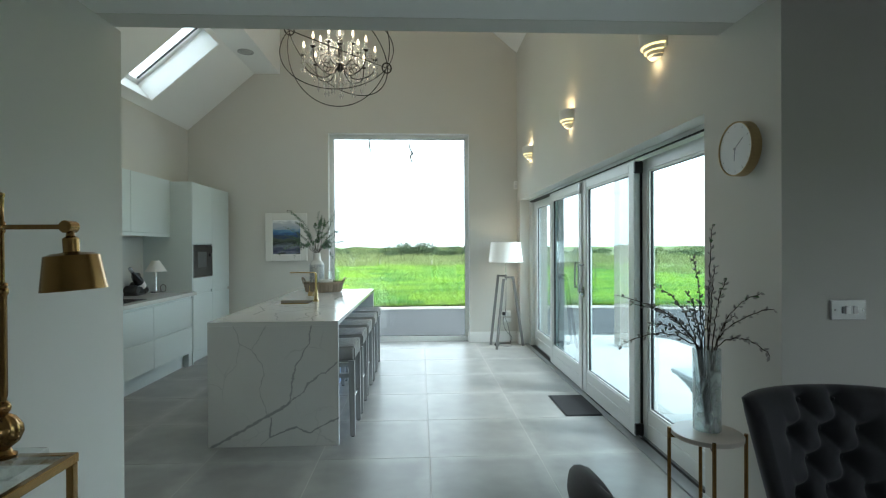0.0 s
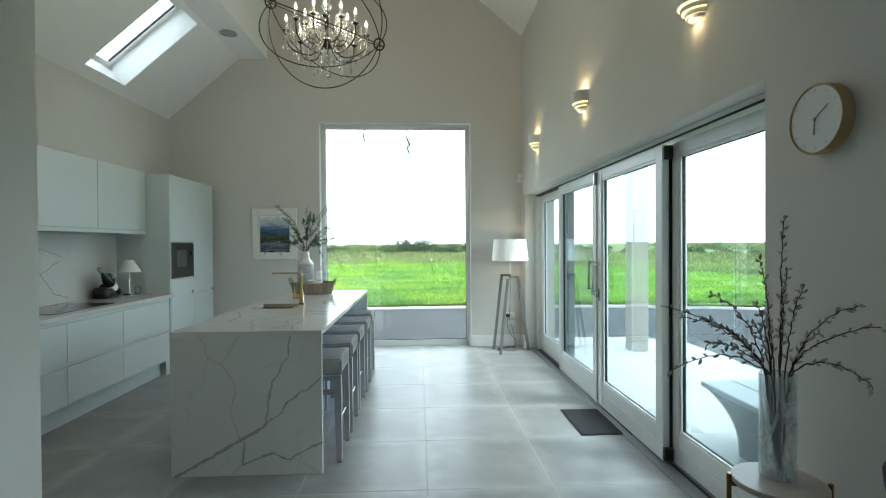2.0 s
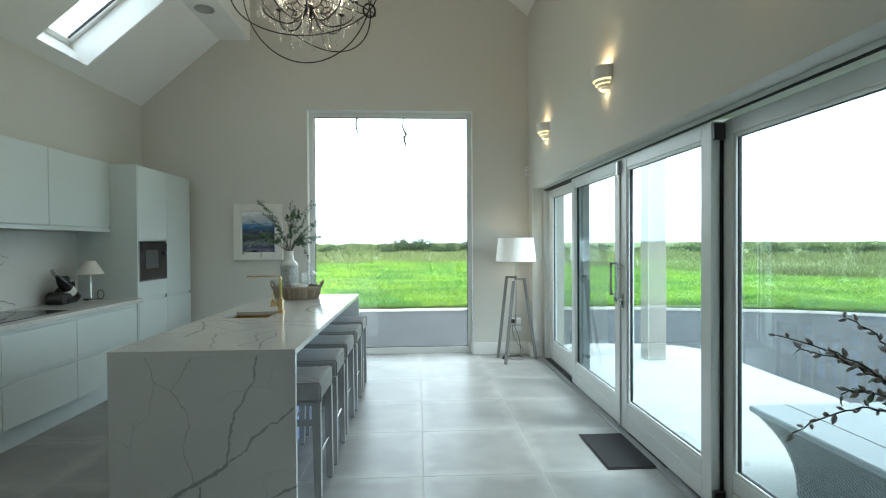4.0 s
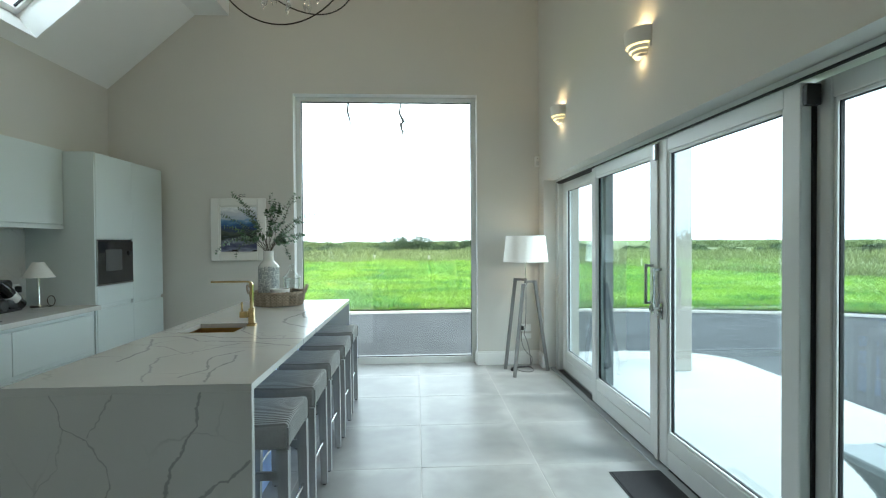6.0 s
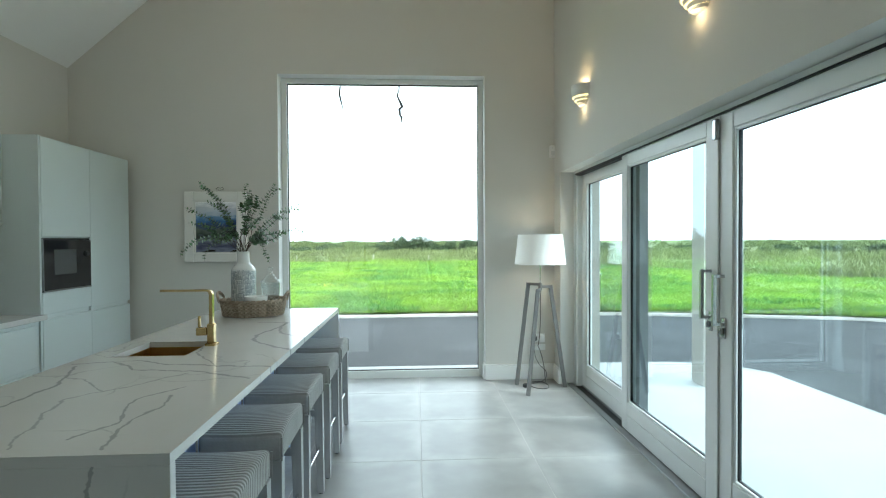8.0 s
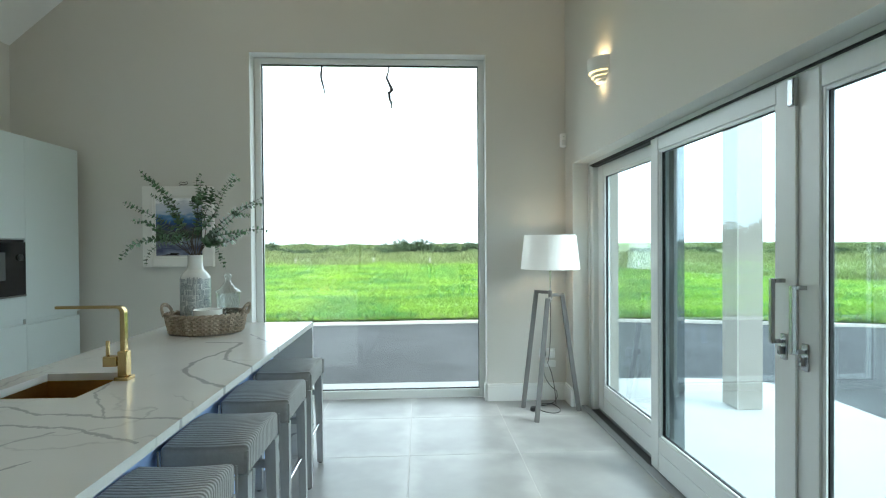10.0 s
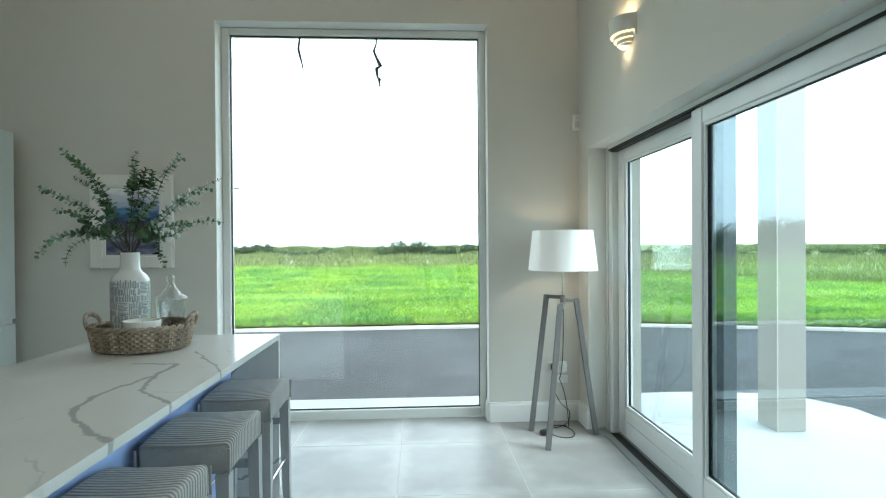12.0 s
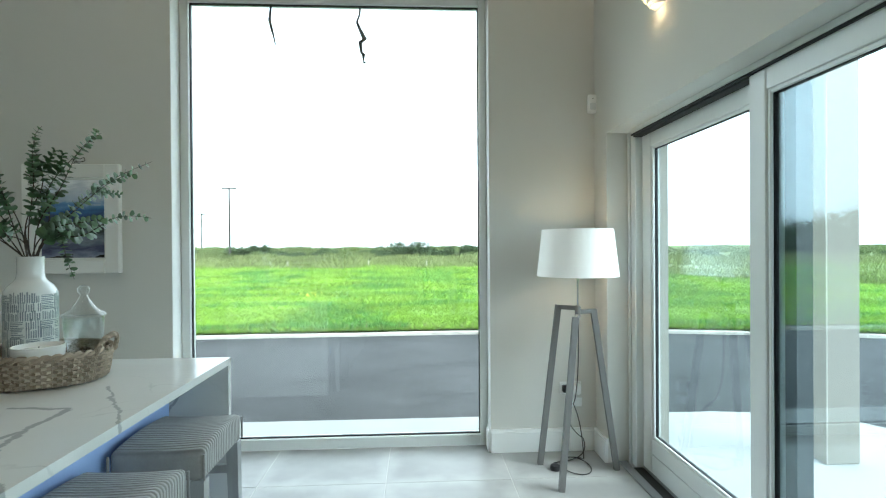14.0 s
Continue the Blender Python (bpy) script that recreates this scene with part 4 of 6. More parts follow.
def scrub_band(name, label, mat, count, per_mound, spot, leaf=0.085):
    """Rounded mounds of small leaves, uneven in height, with gaps between; spot gives a mound's place, width and height."""
    vs, fs = [], []
    for _ in range(count):
        got = spot()
        if got is None:
            continue
        c, wide, high = got
        d = rng.normal(0, 1, (per_mound, 3))
        d /= np.linalg.norm(d, axis=1)[:, None]
        d[:, 2] = np.abs(d[:, 2])
        p = np.array(c) + d * np.array((wide, wide * 0.7, high)) * rng.uniform(0.72, 1.12, (per_mound, 1))
        a, b = rng.normal(0, 1, (2, per_mound, 3))
        a *= leaf / np.linalg.norm(a, axis=1)[:, None]
        b *= leaf * 0.6 / np.linalg.norm(b, axis=1)[:, None]
        for k in range(per_mound):
            n0 = len(vs)
            vs += [tuple(p[k] - a[k]), tuple(p[k] + b[k]), tuple(p[k] + a[k]), tuple(p[k] - b[k])]
            fs.append((n0, n0 + 1, n0 + 2, n0 + 3))
    me = bpy.data.meshes.new(name)
    me.from_pydata(vs, [], fs)
    me.materials.append(mat)
    tagged(new(name, me), label, "scrub", kind="stuff")


def low_spot():
    i, r = rng.uniform(0, 97), rng.uniform(38, 66)
    lump = noise.noise((i * 0.55, r * 0.10, 7.0)) + 0.5 * noise.noise((i * 2.1, r * 0.25, 2.0))
    if lump < -0.25 and r < 56:
        return None
    return meadow_point(i, r), rng.uniform(0.6, 1.5), max(0.3, 0.55 + 0.8 * lump) * rng.uniform(0.7, 1.25) + (r - 40) * 0.016


def far_spot():
    i, r = (rng.uniform(0, 85) if rng.uniform() < 0.5 else rng.uniform(85, 97)), rng.uniform(70, 84)
    lump = noise.noise((i * 0.9, r * 0.05, 11.0)) + 0.5 * noise.noise((i * 3.1, 0.0, 5.0))
    return meadow_point(i, r), rng.uniform(0.9, 2.0) * (1.8 if i > 85 else 1.0), rng.uniform(0.9, 1.15) * (1.05 + 0.45 * lump)


def bank_spot():
    f = rng.uniform(0, 1)
    far = rng.uniform(-1.5, 1.5)
    x, y = -27.0 - 24.0 * f + far, 55.0 - 10.0 * f + far
    return (x, y, z_at(x, y)), rng.uniform(0.9, 1.7), rng.uniform(0.8, 1.15) * (2.2 + 2.3 * min(1.0, f * 2.2) + 0.5 * noise.noise((f * 6.0, 0.0, 3.0)))


scrub_band("scrub", "low rounded olive green scrub along the horizon", SCRUB, 950, 360, low_spot)
scrub_band("hedgerow", "uneven olive green hedgerow along the horizon", SCRUB, 520, 300, far_spot, 0.12)
scrub_band("thicket", "tall dark green gorse thicket on a bank", SHRUB, 150, 420, bank_spot, 0.14)


def flower_place():
    x, y = rng.normal(-2.7, 0.45), rng.normal(20.2, 0.5)
    return (x, y, z_at(x, y) + 0.09), 1.0


blades("wildflowers", 26, flower_place, 0.03, 0.022, YELLOW, "small patch of yellow wildflowers in the grass", "flowers", 0.3)


def pole(at, h):
    ob = thing("utility_pole", at, "dark wooden utility pole with a crossarm", "utility pole", "utility poles")
    part("post", tube(bmesh.new(), [(0, 0, -0.3), (0, 0, h)], [0.13, 0.09], 8), POLEWOOD, ob)
    part("crossarm", B(-0.8, 0.8, -0.05, 0.05, h - 0.25, h - 0.12), POLEWOOD, ob)
    for x in (-0.7, 0.0, 0.7):
        part("insulator", lathe(bmesh.new(), [(0.05, 0), (0.05, 0.14), (0.03, 0.2)], (x, 0, h - 0.12), 8), CERAMIC, ob)


pole((-19.8, 60, z_at(-19.8, 60) - 0.1), 7.2 + 0.9 - z_at(-19.8, 60))
pole((-35.2, 90, z_at(-35.2, 90) - 0.2), 6.2 + 1.2 - z_at(-35.2, 90))
for x, y in ((1.05, 40), (-8.6, 40), (9.5, 33), (12.9, 30), (-3.2, 42)):
    ob = thing("marker_post", (x, y, z_at(x, y)), "small white marker post in the grass", "marker post", "marker posts")
    part("post", B(-0.03, 0.03, -0.03, 0.03, -0.1, 0.5, 0.01), KERB, ob)

# the pillar on the patio
pillar = thing("pillar", (3.235, 7.80, PZ), "square grey rendered pillar standing on the patio", "pillar", kind="structure")
part("shaft", B(-0.118, 0.118, -0.118, 0.118, 0.0, 3.3, 0.006), RENDER, pillar, smooth=30)
part("corner_bead", B(-0.1215, -0.115, -0.1215, -0.115, 0.0, 3.3), KERB, pillar, smooth=0)


# the wicker table on the patio
def wicker_table():
    ob = thing("patio_table", (2.715, 3.93, PZ), "low grey wicker patio table with a flared woven base", "patio table")
    part("tabletop", B(-0.48, 0.48, -0.48, 0.48, 0.455, 0.495, 0.008), SLATE, ob)
    bm = bmesh.new()
    for x in (-0.24, 0.24):
        box(bm, x - 0.004, x + 0.004, -0.475, 0.475, 0.4935, 0.4965)
    part("groove", bm, BLACK, ob, smooth=0)
    vs, fs = [], []
    for side in range(4):
        rot = Matrix.Rotation(side * math.pi / 2, 3, "Z")
        for r in range(30):
            z0, z1 = 0.455 * r / 30, 0.455 * (r + 0.8) / 30
            f = lambda z: 0.30 + 0.16 * (z / 0.455) ** 2.6  # noqa: E731
            for c in range(34):
                t0, t1 = -1 + 2 * c / 34, -1 + 2 * (c + 0.82) / 34
                out = 0.004 if (r + c) % 2 else 0.0
                n0 = len(vs)
                for t, z in ((t0, z0), (t1, z0), (t1, z1), (t0, z1)):
                    vs.append(tuple(rot @ Vector((f(z) * t, -f(z) - out, z))))
                fs.append((n0, n0 + 1, n0 + 2, n0 + 3))
    me = bpy.data.meshes.new("woven_base")
    me.from_pydata(vs, [], fs)
    me.materials.append(WICKER_GREY)
    part("woven_base", me, WICKER_GREY, ob, "grey woven rattan base")
    bm = bmesh.new()
    prof = [(0.29 + 0.16 * (k / 6) ** 2.6, 0.455 * k / 6) for k in range(7)]
    for (h0, z0), (h1, z1) in zip(prof, prof[1:]):
        slab_pts = [(-h0, -h0, z0), (h0, -h0, z0), (h0, h0, z0), (-h0, h0, z0)]
        a = [bm.verts.new(p) for p in slab_pts]
        b = [bm.verts.new((x / h0 * h1, y / h0 * h1, z1)) for x, y, _ in slab_pts]
        for k in range(4):
            bm.faces.new((a[k], a[(k + 1) % 4], b[(k + 1) % 4], b[k]))
    part("inner_frame", bm, BLACKPLASTIC, ob)


wicker_table()

# ---- kitchen run ----
def front(name, parent, x, y0, y1, z0, z1, mat=None, label=""):
    """A handleless door or drawer front facing the room."""
    return part(name, B(x - 0.02, x, y0 + 0.0028, y1 - 0.0028, z0, z1, 0.0015), mat or CABINET, parent, label, smooth=30)


for y0, y1 in ((2.75, 3.35), (3.35, 4.11), (4.11, 4.87), (4.87, 5.63), (5.63, 6.51)):
    c = thing("base_cabinet", (0, 0, 0), "pale duck-egg handleless base cabinet with two deep drawers", "base cabinet", "kitchen base cabinets")
    part("carcass", B(-3.28, -2.685, y0 + 0.001, y1 - 0.001, 0.17, 0.868), CABINET, c, smooth=0)
    front("drawer", c, -2.66, y0, y1, 0.19, 0.492)
    front("drawer", c, -2.66, y0, y1, 0.528, 0.838)
    part("plinth", B(-2.79, -2.77, y0, y1, 0.0, 0.169), CABINET, c, smooth=0)
    for z0, z1 in ((0.494, 0.526), (0.84, 0.867)):
        part("grip_channel", B(-2.6845, -2.682, y0, y1, z0, z1), CABINET, c, "recessed grip channel", smooth=0)
filler = thing("end_filler", (0, 0, 0), "narrow pale filler strip between drawers and tall unit", "filler panel")
part("panel", B(-3.28, -2.705, 6.512, 6.598, 0.0, 0.868, 0.001), CABINET, filler, smooth=0)

top = thing("kitchen_worktop", (0, 0, 0), "thin white veined quartz worktop along the wall", "worktop")
part("slab", B(-3.299, -2.64, 2.75, 6.598, 0.87, 0.91, 0.003), MARBLE_TOP, top, smooth=30)
splash = thing("splashback", (0, 0, 0), "white veined quartz splashback panel behind the hob", "splashback")
part("panel", B(-3.298, -3.28, 2.75, 6.597, 0.911, 1.584, 0.001), MARBLE_SPLASH, splash, smooth=0)
hob = thing("hob", (0, 0, 0), "flush black glass induction hob in the worktop", "hob")
part("glass_plate", B(-3.20, -2.745, 4.86, 5.66, 0.9105, 0.917, 0.002), BLACKGLASS, hob)
for x, y, r in ((-3.08, 5.05, 0.08), (-2.88, 5.05, 0.09), (-3.08, 5.45, 0.1), (-2.88, 5.45, 0.075)):
    part("zone_ring", tube(bmesh.new(), [(x + r * math.cos(k * 0.2618), y + r * math.sin(k * 0.2618), 0.917) for k in range(24)], 0.0008, 4, closed=True), STEEL, hob)

for y0, y1 in ((2.75, 3.38), (3.38, 4.17), (4.17, 4.96), (4.96, 5.745), (5.745, 6.597)):
    c = thing("wall_cabinet", (0, 0, 0), "pale duck-egg handleless wall cabinet", "wall cabinet", "kitchen wall cabinets")
    part("carcass", B(-3.298, -2.973, y0 + 0.001, y1 - 0.001, 1.60, 2.275), CABINET, c, smooth=0)
    front("door", c, -2.95, y0, y1, 1.625, 2.28)
    part("bottom_rail", B(-2.975, -2.952, y0, y1, 1.585, 1.618), CABINET, c, smooth=0)
ext = thing("cooker_hood", (0, 0, 0), "slim built-in extractor under the wall cabinet", "cooker hood")
part("grille", B(-3.25, -2.99, 4.98, 5.73, 1.588, 1.599), STEEL, ext, smooth=0)


def tall_unit(y0, y1, oven):
    c = thing("tall_cabinet", (0, 0, 0), "tall pale cabinet housing a built-in microwave" if oven else "tall pale duck-egg larder cabinet", "tall cabinet", "tall kitchen cabinets")
    part("carcass", B(-3.298, -2.715, y0, y1 - 0.001, 0.13, 2.268), CABINET, c, smooth=0)
    part("plinth", B(-3.28, -2.76, y0, y1 - 0.001, 0.0, 0.129), CABINET, c, smooth=0)
    part("side_panel", B(-3.298, -2.692, y0 - 0.001, y0 + 0.018, 0.0, 2.27), CABINET, c, smooth=0)
    y0 += 0.02 if oven else 0.0
    if oven:
        front("door", c, -2.69, y0, y1, 1.50, 2.265)
        front("panel", c, -2.69, y0, y1, 0.90, 1.065)
        front("door", c, -2.69, y0, y1, 0.15, 0.86)
    else:
        front("door", c, -2.69, y0, y1, 0.885, 2.265)
        front("door", c, -2.69, y0, y1, 0.15, 0.85)
    return c


tall_unit(6.60, 7.195, True)
tall_unit(7.195, 7.79, False)
mw = thing("microwave", (0, 0, 0), "built-in black glass microwave with a steel edge", "microwave")
part("casing", B(-3.0, -2.70, 6.622, 7.192, 1.075, 1.49), BLACKPLASTIC, mw, smooth=0)
part("door", B(-2.699, -2.684, 6.63, 7.19, 1.085, 1.475, 0.003), DARKGLASS, mw, "black glass door")
# grey tone paints the reflection on the viewing window
part("window", B(-2.6838, -2.682, 6.74, 7.00, 1.20, 1.40, 0.001), OVENWINDOW, mw, "small viewing window with its reflection painted in grey")
part("trim", B(-2.70, -2.682, 6.622, 6.63, 1.075, 1.485, 0.001), STEEL, mw, "steel edge trim")
part("trim", B(-2.70, -2.683, 6.622, 7.192, 1.072, 1.0845, 0.001), STEEL, mw, "steel edge trim")
part("dial", lathe(bmesh.new(), [(0.0225, 0), (0.0225, 0.012), (0.019, 0.015)], (0, 0, 0), 20), BLACKPLASTIC, mw, at=(-2.683, 7.13, 1.36)).rotation_euler = (0, radians(90), 0)

# small things on the worktop
lamp = thing("table_lamp", (-3.03, 6.40, 0.911), "small chrome table lamp with a white coolie shade", "table lamp")
part("base", B(-0.045, 0.045, -0.045, 0.045, 0, 0.03, 0.006), CHROME, lamp, "square chrome foot")
part("stem", lathe(bmesh.new(), [(0.012, 0.03), (0.008, 0.05), (0.008, 0.27)], (0, 0, 0), 16), CHROME, lamp)
part("shade", lathe(bmesh.new(), [(0.118, 0.262), (0.115, 0.262), (0.042, 0.39), (0.045, 0.39)], (0, 0, 0), 40, caps=False), SHADE_OFF, lamp, "white conical shade")
tube_pts = [(0.05 + 0.06 * math.sin(a) * 0.6, 0.06 + 0.02 * a / 6, 0.01 + 0.09 * (0.5 - 0.5 * math.cos(a))) for a in [k * 6.28 / 14 for k in range(15)]]
part("flex", tube(bmesh.new(), [(0.0, 0.045, 0.008)] + tube_pts, 0.0035, 6), BLACKPLASTIC, lamp, "black flex")

stand = thing("wine_bottle_stand", (-3.15, 6.17, 0.911), "rounded black bottle cradle on the quartz worktop", "bottle stand")
def cradle(bm, y, z, r, w):
    lathe(bm, [(r * 0.7, -w), (r * 0.95, -w * 0.8), (r, 0.0), (r * 0.95, w * 0.8), (r * 0.7, w)], (0, 0, 0), 24)
    fresh = list(bm.verts)[-120:]
    bmesh.ops.transform(bm, matrix=Matrix.Translation((0, y, z)) @ Matrix.Rotation(radians(90), 4, "Y"), verts=fresh)


bm = bmesh.new()
cradle(bm, 0.045, 0.056, 0.055, 0.05)
cradle(bm, -0.045, 0.042, 0.041, 0.05)
box(bm, -0.05, 0.05, -0.075, 0.085, 0.001, 0.018, 0.006)
part("cradle", bm, BLACKPLASTIC, stand, "rounded black bottle cradle")
bm = bmesh.new()
cradle(bm, 0.02, 0.155, 0.03, 0.028)
part("knob", bm, BLACKPLASTIC, stand, "round black knob")
bt = thing("wine_bottle", (-3.15, 6.17, 0.911), "dark glass wine bottle tilted in its stand with a pale label", "bottle")
stand.scale = (1.45, 1.4, 1.4)
bt.scale = (1.25, 1.25, 1.25)
m = Matrix.Translation((0.035, 0.035, 0.095)) @ Matrix.Rotation(radians(48), 4, "X")


def tilted(bm):
    bmesh.ops.transform(bm, matrix=m, verts=bm.verts)
    return bm


part("bottle_body", tilted(lathe(bmesh.new(), [(0.03, -0.10), (0.038, -0.09), (0.038, 0.10), (0.02, 0.15), (0.014, 0.17), (0.014, 0.22), (0.016, 0.225), (0.012, 0.235)], (0, 0, 0), 24)), BLACKGLASS, bt)
part("bottle_label", tilted(lathe(bmesh.new(), [(0.0386, -0.03), (0.0386, 0.03)], (0, 0, 0), 24, caps=False)), PLASTIC, bt, "pale paper label")
part("capsule", tilted(lathe(bmesh.new(), [(0.0152, 0.19), (0.0165, 0.226), (0.013, 0.237)], (0, 0, 0), 24)), STEEL, bt)
sock = thing("socket", (-3.2795, 6.44, 1.07), "white double socket above the worktop with a black plug", "socket")
part("plate", B(0, 0.01, -0.073, 0.073, -0.043, 0.043, 0.003), PLASTIC, sock)
part("plug", B(0.01, 0.045, 0.01, 0.055, -0.03, 0.025, 0.006), BLACKPLASTIC, sock, "black plug")

# ---- island ----
IX0, IX1, IY0, IY1, IZ = -1.422, -0.482, 3.955, 6.785, 0.91
island = thing("kitchen_island", (0, 0, 0), "white veined quartz waterfall island with a seating overhang", "kitchen island")
SX0, SX1, SY0, SY1 = -1.30, -0.957, 5.10, 5.45
bm = bmesh.new()
for a in ((IX0, SX0, IY0, IY1), (SX1, IX1, IY0, IY1), (SX0, SX1, IY0, SY0), (SX0, SX1, SY1, IY1)):
    box(bm, *a, IZ - 0.03, IZ)
bmesh.ops.remove_doubles(bm, verts=bm.verts, dist=0.0001)
part("worktop", bm, MARBLE_TOP, island, "polished white quartz top with grey veins", smooth=0)
part("waterfall_end", B(IX0, IX1, IY0, IY0 + 0.03, 0, IZ - 0.0302, 0.0015), MARBLE_FRONT, island, "white quartz end panel with bold grey veins", smooth=30)
part("waterfall_end", B(IX0, IX1, IY1 - 0.03, IY1, 0, IZ - 0.0302, 0.0015), MARBLE_FRONT, island, smooth=30)
part("carcass", B(IX0 + 0.02, -0.86, IY0 + 0.031, IY1 - 0.031, 0.1, IZ - 0.22), CABINET, island, smooth=0)
part("carcass", box(B(IX0 + 0.02, -0.86, IY0 + 0.031, 5.04, IZ - 0.22, IZ - 0.0305), IX0 + 0.02, -0.86, 5.5, IY1 - 0.031, IZ - 0.22, IZ - 0.0305), CABINET, island, smooth=0)
part("plinth", B(IX0 + 0.07, -0.88, IY0 + 0.031, IY1 - 0.031, 0, 0.099), CABINET, island, smooth=0)
part("back_panel", B(-0.859, -0.745, IY0 + 0.031, IY1 - 0.031, 0, IZ - 0.0305), BLUE, island, "blue panel under the seating overhang", smooth=0)
for k in range(4):
    y0 = IY0 + 0.032 + k * 0.691
    front("door", island, IX0 + 0.019, y0, y0 + 0.69, 0.11, 0.86)

sink = thing("sink", (0, 0, 0), "brushed gold undermounted sink set into the quartz", "sink")
bm = bmesh.new()
t_, zb = 0.006, IZ - 0.2
box(bm, SX0 - 0.004, SX1 + 0.004, SY0 - 0.004, SY1 + 0.004, zb - t_, zb)
for a in ((SX0 - 0.008, SX0 - 0.002, SY0 - 0.008, SY1 + 0.008), (SX1 + 0.002, SX1 + 0.008, SY0 - 0.008, SY1 + 0.008), (SX0 - 0.002, SX1 + 0.002, SY0 - 0.008, SY0 - 0.002), (SX0 - 0.002, SX1 + 0.002, SY1 + 0.002, SY1 + 0.008)):
    box(bm, *a, zb, IZ - 0.0305)
part("bowl", bm, COPPER, sink, smooth=0)
part("drain", lathe(bmesh.new(), [(0.045, zb + 0.001), (0.045, zb + 0.004), (0.03, zb + 0.002)], (-1.13, 5.275, 0), 24), GOLD, sink)

tap = thing("tap", (-0.923, 5.335, IZ), "square brushed gold mixer tap with a flat spout", "tap")
part("base", B(-0.027, 0.027, -0.027, 0.027, 0, 0.014, 0.002), GOLD, tap)
part("body", B(-0.018, 0.018, -0.018, 0.018, 0.014, 0.115, 0.003), GOLD, tap)
arc = [k * math.pi / 16 for k in range(9)]
outline = [(-0.009, 0.1152), (0.009, 0.1152)] + [(-0.021 + 0.03 * math.cos(a), 0.265 + 0.03 * math.sin(a)) for a in arc] + [(-0.257, 0.295), (-0.257, 0.284)] + [(-0.021 + 0.012 * math.cos(a), 0.265 + 0.019 * math.sin(a)) for a in arc[::-1]]
bm = bmesh.new()
slab(bm, [(x, -0.011, z) for x, z in outline], (0, 0.022, 0))
part("spout", bm, GOLD, tap, "flat bent spout", smooth=30)
lever = part("mixer_block", B(-0.075, -0.022, -0.018, 0.018, 0.055, 0.095, 0.003), GOLD, tap)
part("lever", B(-0.069, -0.057, -0.006, 0.006, 0.096, 0.155, 0.002), GOLD, lever)


# ---- stools ----
def stool(at):
    ob = thing("bar_stool", at, "grey painted bar stool with a padded corded cloth seat", "bar stool", "stools at the island")
    w, wx = 0.2, 0.163
    bm = bmesh.new()
    box(bm, -wx, wx, -w, w, 0.582, 0.692, 0.02, 3)
    bmesh.ops.subdivide_edges(bm, edges=[e for e in bm.edges if e.calc_length() > 0.2], cuts=8, use_grid_fill=True)
    for v in bm.verts:
        if v.co.z > 0.65:
            v.co.z += 0.016 * (1 - (v.co.y / w) ** 2) + 0.006 * (abs(v.co.x) / wx) ** 2 - 0.004
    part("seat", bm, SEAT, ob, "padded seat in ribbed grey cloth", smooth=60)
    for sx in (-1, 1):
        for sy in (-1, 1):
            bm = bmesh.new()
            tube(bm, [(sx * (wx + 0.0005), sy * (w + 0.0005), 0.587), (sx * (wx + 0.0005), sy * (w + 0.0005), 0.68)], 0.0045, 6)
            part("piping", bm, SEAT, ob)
    for sx in (-1, 1):
        for sy in (-1, 1):
            bm = bmesh.new()
            x, y = sx * (wx - 0.026), sy * (w - 0.026)
            top_, bot = 0.024, 0.018
            a = [bm.verts.new((x + i * top_, y + j * top_, 0.583)) for i, j in ((-1, -1), (1, -1), (1, 1), (-1, 1))]
            xo, yo = sx * (wx - 0.018), sy * (w - 0.018)
            b = [bm.verts.new((xo + i * bot, yo + j * bot, 0.008)) for i, j in ((-1, -1), (1, -1), (1, 1), (-1, 1))]
            for k in range(4):
                bm.faces.new((a[k], a[(k + 1) % 4], b[(k + 1) % 4], b[k]))
            bm.faces.new(a)
            bm.faces.new(b[::-1])
            leg = part("leg", bm, GREYWOOD, ob, smooth=0)
            part("foot_glide", lathe(bmesh.new(), [(0.012, 0), (0.012, 0.008)], (xo, yo, 0), 10), BLACKPLASTIC, leg)
    for sy in (-1, 1):
        part("stretcher", B(-wx + 0.045, wx - 0.045, sy * (w - 0.024) - 0.009, sy * (w - 0.024) + 0.009, 0.45, 0.485, 0.002), GREYWOOD, ob, smooth=0)
    for sx in (-1, 1):
        part("footrest", tube(bmesh.new(), [(sx * (wx - 0.022), -w + 0.04, 0.27), (sx * (wx - 0.022), w - 0.04, 0.27)], 0.008, 10), CHROME, ob, "chrome footrest bar")
    return ob


first = stool((-0.547, 4.305, 0.0))
for y, dx, rz in ((4.84, 0.0, 0.6), (5.375, -0.004, -0.5), (5.92, 0.003, 0.4), (6.455, -0.006, 0.8)):
    copy_thing(first, pose(-0.547 + dx, y, 0, 0, 0, rz))

# ---- tray and what stands on it ----
TC = (-1.055, 6.435)
tray = thing("wicker_tray", (TC[0], TC[1], IZ), "oval willow tray with two looped handles", "tray")
tray.scale = (0.97, 0.95, 1.28)


def oval(rx, ry, a):
    return rx * math.cos(a), ry * math.sin(a)


